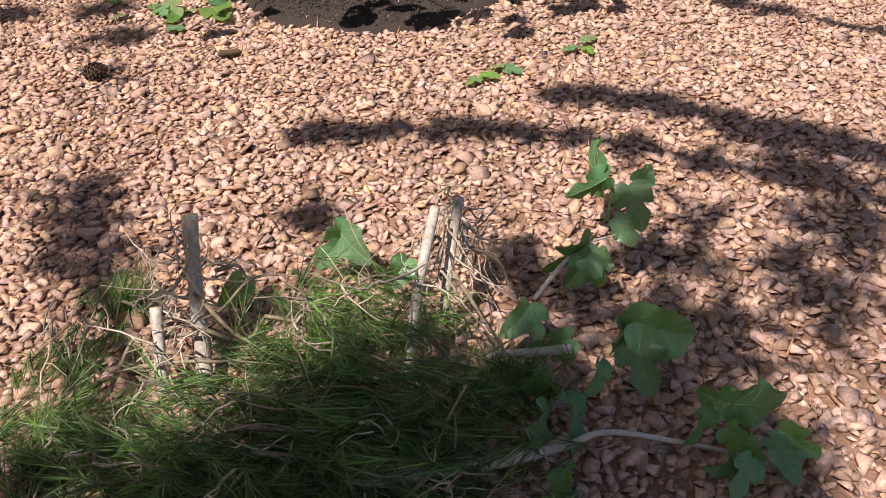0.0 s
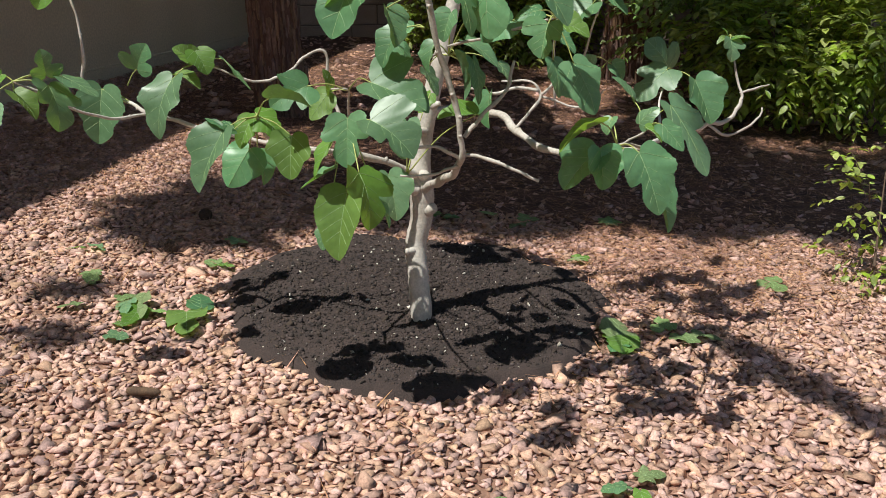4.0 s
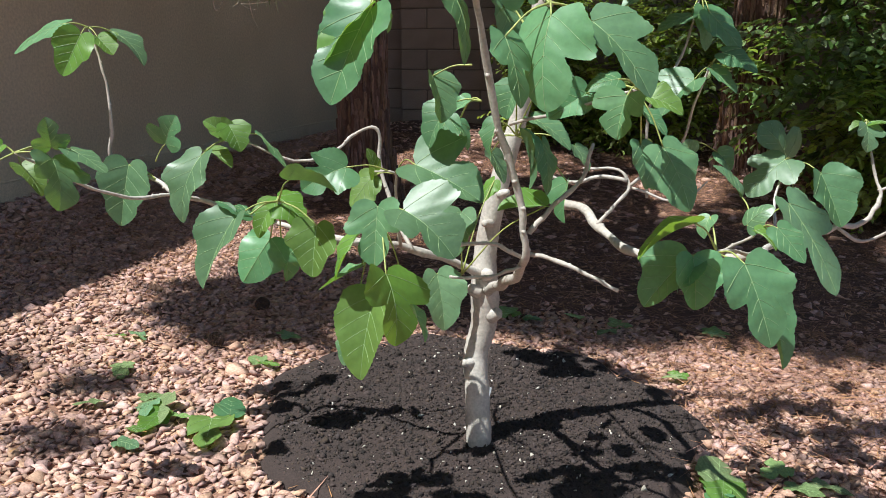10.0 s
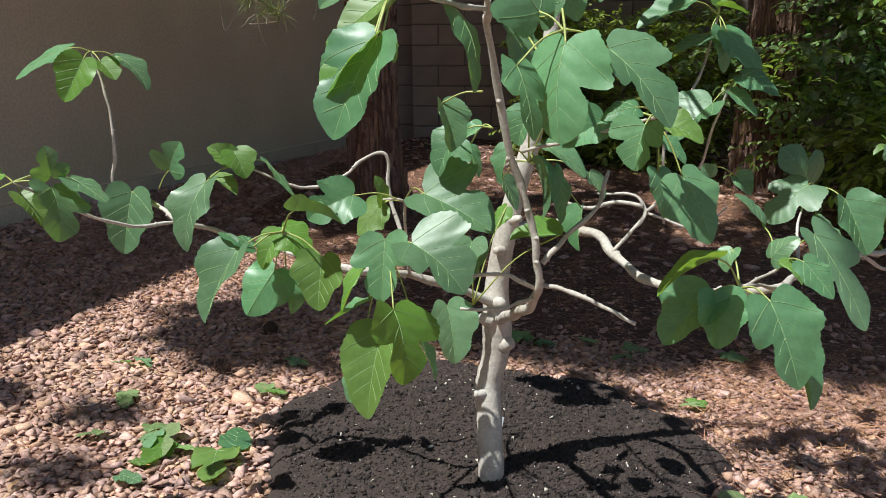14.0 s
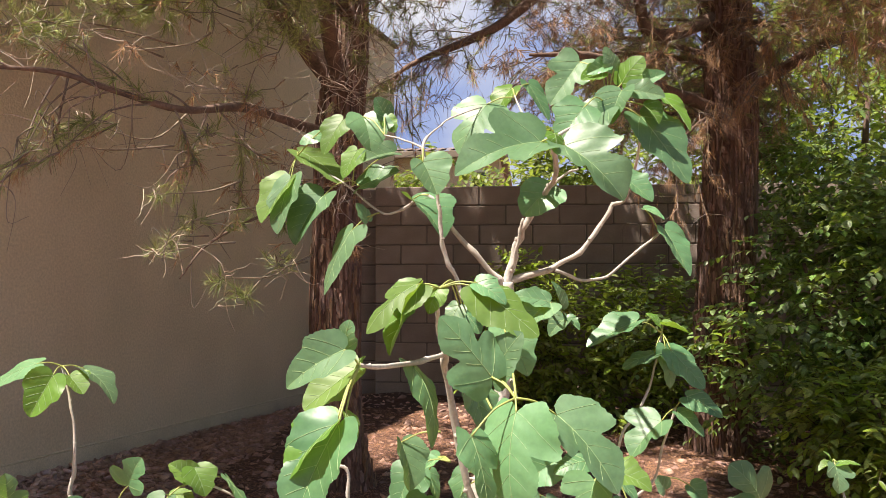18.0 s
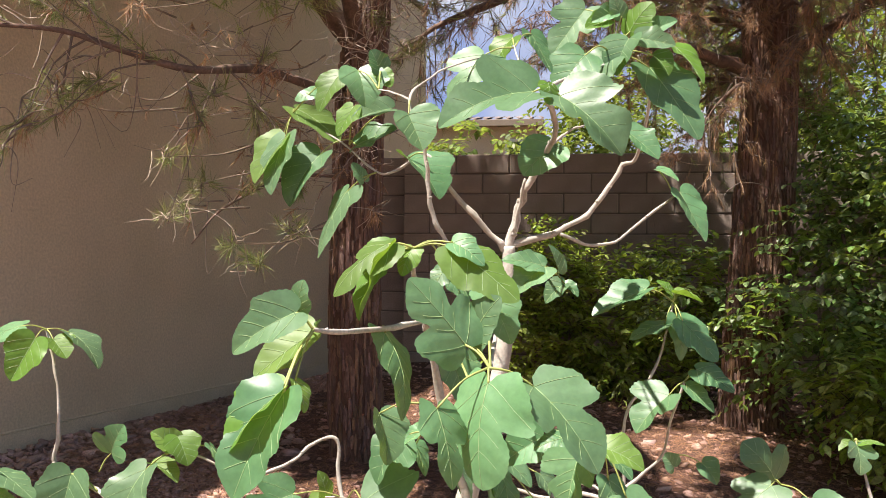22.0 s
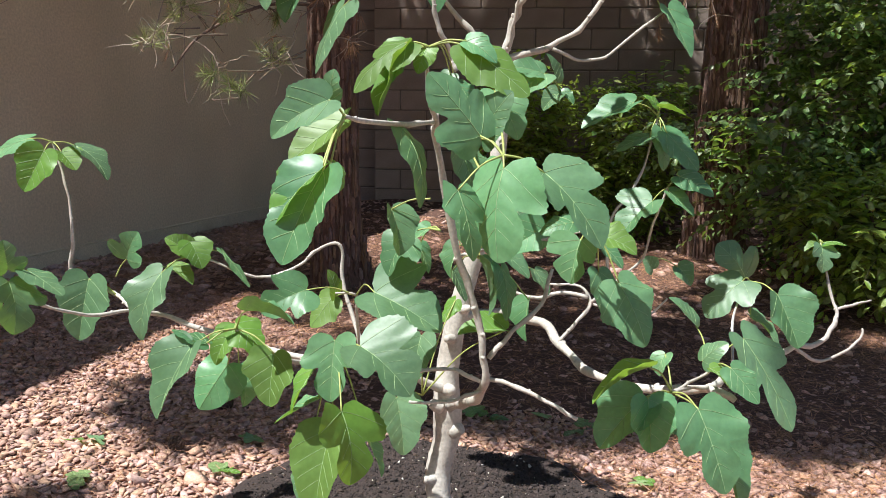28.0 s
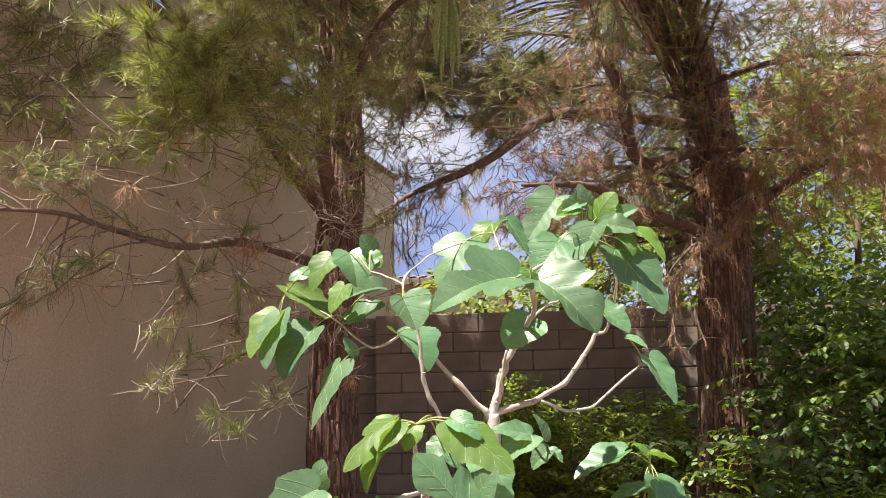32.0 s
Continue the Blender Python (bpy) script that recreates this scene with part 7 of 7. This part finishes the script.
def build_cuttings():
    pine_cutting("heap of cut pine with a stout bare grey stub",
        [[(-0.918, -2.433, 0.075, 0.0170), (-0.906, -2.312, 0.174, 0.0160), (-0.896, -2.237, 0.254, 0.0165), (-0.879, -2.194, 0.353, 0.0175)],
         [(-1.002, -2.436, 0.090, 0.0120), (-0.991, -2.377, 0.159, 0.0120), (-0.982, -2.325, 0.229, 0.0130)]],
        [[(-0.994, -2.295, 0.160, 0.0028), (-0.872, -2.328, 0.182, 0.0022), (-0.778, -2.264, 0.207, 0.0016), (-0.660, -2.296, 0.200, 0.0010)],
         [(-0.893, -2.365, 0.174, 0.0028), (-0.854, -2.414, 0.181, 0.0022), (-0.807, -2.435, 0.168, 0.0016)],
         [(-1.039, -2.393, 0.142, 0.0028), (-0.938, -2.441, 0.166, 0.0022), (-0.860, -2.476, 0.172, 0.0016), (-0.783, -2.478, 0.167, 0.0010)],
         [(-0.911, -2.370, 0.175, 0.0028), (-0.983, -2.342, 0.159, 0.0022), (-1.011, -2.384, 0.141, 0.0016), (-1.091, -2.384, 0.135, 0.0010)],
         [(-0.915, -2.220, 0.235, 0.0028), (-0.960, -2.240, 0.198, 0.0022), (-0.995, -2.285, 0.180, 0.0016)],
         [(-0.904, -2.285, 0.214, 0.0028), (-0.820, -2.441, 0.189, 0.0022), (-0.769, -2.380, 0.186, 0.0016)],
         [(-0.769, -2.380, 0.186, 0.0028), (-0.715, -2.429, 0.193, 0.0022), (-0.679, -2.471, 0.171, 0.0016)],
         [(-1.106, -2.427, 0.116, 0.0028), (-1.057, -2.314, 0.143, 0.0022), (-1.029, -2.328, 0.162, 0.0016)],
         [(-1.109, -2.660, 0.107, 0.0028), (-1.117, -2.592, 0.127, 0.0022), (-1.054, -2.475, 0.143, 0.0016)],
         [(-0.852, -2.664, 0.171, 0.0028), (-0.774, -2.705, 0.176, 0.0022), (-0.697, -2.734, 0.172, 0.0016)],
         [(-0.838, -2.732, 0.170, 0.0028), (-0.726, -2.779, 0.164, 0.0022)],
         [(-0.857, -2.227, 0.221, 0.0028), (-0.809, -2.220, 0.219, 0.0022), (-0.791, -2.277, 0.207, 0.0016)]],
        [(-0.78, -2.60, 0.17, 0.14), (-0.93, -2.64, 0.16, 0.14), (-1.03, -2.68, 0.14, 0.12), (-0.77, -2.77, 0.15, 0.16), (-1.20, -2.25, 0.13, 0.07), (-1.22, -2.44, 0.13, 0.08), (-1.20, -2.57, 0.13, 0.10), (-1.10, -2.07, 0.12, 0.05), (-0.87, -2.77, 0.13, 0.14)], 201)
    pine_cutting("cut pine boughs with dark green needles and bare forks",
        [[(-0.576, -2.639, 0.065, 0.0100), (-0.517, -2.574, 0.131, 0.0110), (-0.451, -2.439, 0.227, 0.0115), (-0.378, -2.324, 0.323, 0.0110)],
         [(-0.403, -2.414, 0.104, 0.0100), (-0.356, -2.330, 0.201, 0.0110), (-0.307, -2.250, 0.288, 0.0120)],
         [(-0.321, -2.268, 0.119, 0.0090), (-0.282, -2.190, 0.177, 0.0095)]],
        [[(-0.443, -2.399, 0.227, 0.0028), (-0.389, -2.344, 0.263, 0.0022), (-0.371, -2.364, 0.242, 0.0016)],
         [(-0.459, -2.526, 0.148, 0.0028), (-0.429, -2.583, 0.126, 0.0022), (-0.433, -2.650, 0.096, 0.0016)],
         [(-0.506, -2.572, 0.140, 0.0028), (-0.556, -2.625, 0.113, 0.0022), (-0.594, -2.687, 0.096, 0.0016)],
         [(-0.297, -2.264, 0.158, 0.0028), (-0.242, -2.299, 0.135, 0.0022), (-0.226, -2.344, 0.074, 0.0016)],
         [(-0.364, -2.366, 0.182, 0.0028), (-0.340, -2.445, 0.140, 0.0022), (-0.321, -2.499, 0.099, 0.0016)],
         [(-0.416, -2.761, 0.105, 0.0028), (-0.376, -2.757, 0.103, 0.0022)],
         [(-0.416, -2.707, 0.105, 0.0028), (-0.358, -2.703, 0.101, 0.0022)]],
        [(-0.61, -2.40, 0.22, 0.10), (-0.58, -2.48, 0.20, 0.12), (-0.70, -2.48, 0.18, 0.10), (-0.67, -2.68, 0.17, 0.16), (-0.59, -2.79, 0.14, 0.16), (-0.50, -2.76, 0.13, 0.10), (-0.40, -2.64, 0.10, 0.08), (-0.36, -2.62, 0.10, 0.06), (-0.53, -2.87, 0.11, 0.12)], 207)
    ob = fig_cutting("upright fig cutting with drooping dark leaves",
        [[(-0.188, -2.389, 0.071, 0.0060), (-0.120, -2.354, 0.107, 0.0060), (-0.052, -2.337, 0.153, 0.0050), (-0.033, -2.340, 0.172, 0.0040)],
         [(-0.052, -2.337, 0.153, 0.0030), (0.031, -2.337, 0.158, 0.0020)]], 211)
    cut_leaf(ob, (0.075, -2.187, 0.216), (-0.013, -2.172, 0.181), 0)
    cut_leaf(ob, (0.061, -2.168, 0.216), (0.102, -2.020, 0.194), 1)
    cut_leaf(ob, (0.065, -2.226, 0.216), (0.025, -2.271, 0.159), 2)
    cut_leaf(ob, (0.126, -2.217, 0.212), (0.188, -2.179, 0.209), 3)
    cut_leaf(ob, (0.108, -2.240, 0.214), (0.101, -2.321, 0.154), 4)
    cut_leaf(ob, (0.042, -2.310, 0.177), (0.079, -2.326, 0.115), 5)
    cut_leaf(ob, (-0.033, -2.341, 0.162), (-0.125, -2.311, 0.087), 6)
    cut_leaf(ob, (-0.038, -2.353, 0.132), (-0.092, -2.351, 0.066), 7)
    cut_leaf(ob, (-0.017, -2.351, 0.141), (-0.024, -2.372, 0.061), 8)
    ob = fig_cutting("short cut fig stem with broad green leaves",
        [[(-0.354, -2.564, 0.101, 0.0080), (-0.282, -2.601, 0.117, 0.0090), (-0.197, -2.636, 0.132, 0.0100)]], 215)
    cut_leaf(ob, (-0.567, -2.072, 0.154), (-0.519, -2.153, 0.111), 9)
    cut_leaf(ob, (-0.545, -2.066, 0.153), (-0.629, -2.101, 0.098), 10)
    cut_leaf(ob, (-0.434, -2.209, 0.126), (-0.484, -2.230, 0.089), 11)
    cut_leaf(ob, (-0.217, -2.456, 0.113), (-0.229, -2.521, 0.074), 12)
    cut_leaf(ob, (-0.227, -2.463, 0.114), (-0.299, -2.506, 0.098), 13)
    cut_leaf(ob, (-0.188, -2.608, 0.131), (-0.268, -2.596, 0.116), 14)
    cut_leaf(ob, (-0.094, -2.639, 0.186), (-0.117, -2.642, 0.107), 15)
    cut_leaf(ob, (-0.083, -2.642, 0.185), (-0.028, -2.682, 0.142), 16)
    cut_leaf(ob, (-0.080, -2.662, 0.185), (0.028, -2.680, 0.138), 17)
    cut_leaf(ob, (-0.074, -2.675, 0.164), (-0.082, -2.750, 0.085), 18)
    cut_leaf(ob, (-0.161, -2.688, 0.130), (-0.207, -2.713, 0.092), 19)
    cut_leaf(ob, (-0.264, -2.651, 0.116), (-0.315, -2.658, 0.079), 20)
    cut_leaf(ob, (-0.296, -2.675, 0.118), (-0.251, -2.677, 0.075), 21)
    ob = fig_cutting("long pale fig cutting with leaves on the gravel",
        [[(-0.660, -2.810, 0.100, 0.0110), (-0.500, -2.829, 0.100, 0.0120), (-0.400, -2.844, 0.104, 0.0110), (-0.289, -2.832, 0.087, 0.0080), (-0.197, -2.813, 0.072, 0.0060), (-0.074, -2.855, 0.044, 0.0050), (0.039, -2.905, 0.018, 0.0040)]], 219)
    cut_leaf(ob, (-0.251, -2.738, 0.115), (-0.272, -2.818, 0.066), 22)
    cut_leaf(ob, (-0.293, -2.757, 0.118), (-0.346, -2.810, 0.071), 23)
    cut_leaf(ob, (-0.014, -2.841, 0.101), (-0.057, -2.862, 0.063), 24)
    cut_leaf(ob, (0.027, -2.866, 0.118), (0.127, -2.859, 0.092), 25)
    cut_leaf(ob, (0.046, -2.858, 0.097), (0.011, -2.817, 0.099), 26)
    cut_leaf(ob, (0.020, -2.929, 0.059), (-0.041, -2.920, 0.042), 27)
    cut_leaf(ob, (0.023, -2.944, 0.059), (-0.030, -2.982, 0.032), 28)
    cut_leaf(ob, (0.084, -2.919, 0.055), (0.086, -2.976, 0.025), 29)
    cut_leaf(ob, (0.109, -2.897, 0.053), (0.156, -2.940, 0.021), 30)
    cut_leaf(ob, (0.008, -2.887, 0.080), (0.045, -2.927, 0.047), 31)
    cut_leaf(ob, (-0.306, -2.874, 0.078), (-0.314, -2.923, 0.059), 32)
    cut_leaf(ob, (-0.805, -2.194, 0.168), (-0.852, -2.212, 0.131), 33)


build_cuttings()
fallen_leaf(0.08, -1.07, 0.03, -1.11, 0)
fallen_leaf(0.10, -1.05, 0.14, -1.07, 1)
fallen_leaf(0.20, -1.02, 0.24, -1.06, 2)
fallen_leaf(0.17, -1.00, 0.22, -0.97, 3)
fallen_leaf(0.55, -0.92, 0.55, -0.99, 4)
fallen_leaf(0.52, -0.90, 0.47, -0.92, 5)
fallen_leaf(0.56, -0.86, 0.63, -0.84, 6)
fallen_leaf(-0.94, 0.03, -0.94, -0.11, 7)
fallen_leaf(-1.00, 0.09, -0.97, -0.02, 8)
fallen_leaf(-0.91, 0.02, -0.84, 0.02, 9)
fallen_leaf(-0.78, 0.02, -0.73, -0.16, 10)
fallen_leaf(-0.97, -0.18, -0.90, -0.20, 11)
fallen_leaf(-1.19, 0.35, -1.25, 0.33, 12)
fallen_leaf(-1.35, 0.62, -1.40, 0.60, 13)
fallen_leaf(-1.33, 0.66, -1.26, 0.59, 14)
fallen_leaf(-0.79, 0.50, -0.84, 0.53, 15)
fallen_leaf(-0.79, 0.50, -0.74, 0.49, 16)
fallen_leaf(-0.78, 0.81, -0.79, 0.74, 17)
fallen_leaf(0.66, 0.76, 0.62, 0.75, 18)
fallen_leaf(0.68, -0.00, 0.65, -0.15, 19)
fallen_leaf(0.67, -0.05, 0.62, -0.14, 20)
fallen_leaf(0.85, 0.00, 0.94, -0.03, 21)
fallen_leaf(0.07, 1.26, -0.01, 1.28, 22)
fallen_leaf(0.09, 1.23, 0.15, 1.22, 23)
fallen_leaf(0.45, 1.19, 0.38, 1.11, 24)
fallen_leaf(0.68, 0.77, 0.64, 0.79, 25)
fallen_leaf(0.84, 1.26, 0.89, 1.22, 26)
fallen_leaf(0.66, -0.03, 0.69, 0.13, 27)
fallen_leaf(0.66, -0.06, 0.66, -0.15, 28)
fallen_leaf(-0.74, 0.06, -0.78, 0.19, 29)
fallen_leaf(-0.99, 0.10, -0.91, -0.05, 30)
fallen_leaf(-0.98, -0.10, -0.92, -0.08, 31)
fallen_leaf(-0.02, 1.25, 0.05, 1.35, 33)
fallen_leaf(0.08, 1.24, 0.16, 1.22, 36)
fallen_leaf(0.32, 1.29, 0.25, 1.33, 39)
fallen_leaf(0.44, 1.27, 0.53, 1.25, 42)
fallen_leaf(0.82, 1.27, 0.92, 1.26, 45)
fallen_leaf(0.87, 0.12, 0.79, 0.05, 48)
fallen_leaf(0.93, 0.04, 1.02, -0.01, 51)
fallen_leaf(1.37, 0.61, 1.42, 0.50, 54)
fallen_leaf(-1.17, 0.26, -1.24, 0.32, 57)
fallen_leaf(-1.14, 0.06, -1.21, 0.01, 60)
fallen_leaf(-1.04, 0.11, -0.99, 0.15, 63)
fallen_leaf(-0.82, 0.81, -0.73, 0.77, 66)
pine_cone(-1.014, 0.655, 0.065, 1)
pine_cone(-0.984, 1.082, 0.065, 2)
# larger cone added in place of an unidentified dark spot
pine_cone(-1.228, -0.598, 0.085, 3)


def build_litter():
    """Dry pine needles and chips lying over the gravel, thickest under the pines."""
    rng = np.random.default_rng(301)
    n = 150000
    x, y = rng.uniform(-2.6, 3.2, n), rng.uniform(-3.4, 6.0, n)
    want = np.clip(0.02 + 0.5 * np.clip(y - 0.7, 0, 2) + 0.95 * np.exp(-((x - 1.1) ** 2 + (y - 0.9) ** 2) / 0.35) + 0.35 * np.exp(-((x + 0.9) ** 2 + (y - 0.9) ** 2) / 0.15), 0, 1)
    keep = (rng.random(n) < want) & (bed_reach(x, y) > 0.95)
    x, y = x[keep], y[keep]
    z = ground_array(x, y) + rng.uniform(0.010, 0.024, len(x))
    a = rng.uniform(0, np.pi, len(x))
    ln = rng.uniform(0.03, 0.075, len(x))
    d = np.stack([np.cos(a) * ln, np.sin(a) * ln, rng.uniform(-0.006, 0.006, len(x))], 1)
    s = np.stack([-np.sin(a), np.cos(a), np.zeros(len(x))], 1) * rng.uniform(0.0010, 0.0026, (len(x), 1))
    c = np.stack([x, y, z], 1)
    v = np.stack([c - d - s, c - d + s, c + d], 1).reshape(-1, 3)
    ob = new("needle_litter", arrays_mesh("needle_litter", v, np.arange(len(v)).reshape(-1, 3), [M_LITTER]))
    tagged(ob, "rust coloured dry pine needles strewn over the gravel", "litter", kind="stuff")


def build_small():
    shrub("sapling", "slender volunteer seedling with small yellow green leaves",
          [(1.86, 0.75, 0.30, 0.20, 0.20, 0.32), (1.75, 0.6, 0.03, 0.16, 0.14, 0.08)], 60, 0.14, 7, 0.045, 0.2, M_SHRUBY, 311,
          [[(1.80, 0.6, -0.12, 0.006), (1.84, 0.7, 0.2, 0.004), (1.88, 0.8, 0.6, 0.002)]], 0.6, "plant")
    g = Geo()
    x, y = 0.007, 0.347
    box(g, -0.006, 0.006, -0.0006, 0.0006, -0.02, 0.030, 0, 0.0004)
    lab = new("plant_label", g.mesh("plant_label", [M_TAG], False))
    lab.matrix_basis = Matrix.Translation((x, y, ground_z(x, y) + 0.045)) @ pose(0, 0, 0, -20, 25, 30)
    tagged(lab, "small white plastic plant label stuck in the soil", "plant label")
    frond = thing("palm_frond", (-0.08, 1.50, 3.40), "dry hanging palm frond caught on a pine bough", "palm frond")
    rng = random.Random(7)
    for k in range(16):
        dx, dy = rng.uniform(-0.075, 0.075), rng.uniform(-0.05, 0.05)
        ln = rng.uniform(0.36, 0.55)
        g = Geo()
        w = 0.009
        pts = [Vector((dx * 0.25, dy * 0.3, 0.03)), Vector((dx * 0.8, dy, -ln * 0.4)), Vector((dx, dy, -ln * 0.75)), Vector((dx * 0.9, dy * 1.1, -ln))]
        vs = []
        for p, s in zip(pts, (0.5, 1.0, 0.8, 0.08)):
            vs += [p + Vector((-w * s, 0, 0)), p + Vector((0, -w * 0.35 * s, 0)), p + Vector((w * s, 0, 0))]
        g.add(vs, [(3 * i + j, 3 * i + j + 1, 3 * i + j + 4, 3 * i + j + 3) for i in range(3) for j in (0, 1)])
        part("leaflet", g.mesh("leaflet", [M_PALM]), frond)


build_litter()
build_small()


def build_chip():
    """A weathered scrap of branch lying on the stones."""
    a, b = Vector((-0.790, -0.542, 0.0)), Vector((-0.698, -0.544, 0.0))
    g = Geo()
    pts = []
    for t, r in ((0.0, 0.007), (0.15, 0.012), (0.5, 0.013), (0.85, 0.011), (1.0, 0.006)):
        p = a.lerp(b, t)
        pts.append((p.x, p.y, ground_z(p.x, p.y) + 0.022, r))
    tube(g, pts, 9, 3, 0.14, seed=5)
    ob = new("wood_chip", g.mesh("wood_chip", [M_CONE]))
    tagged(ob, "short dark weathered scrap of branch on the gravel", "wood")


build_chip()
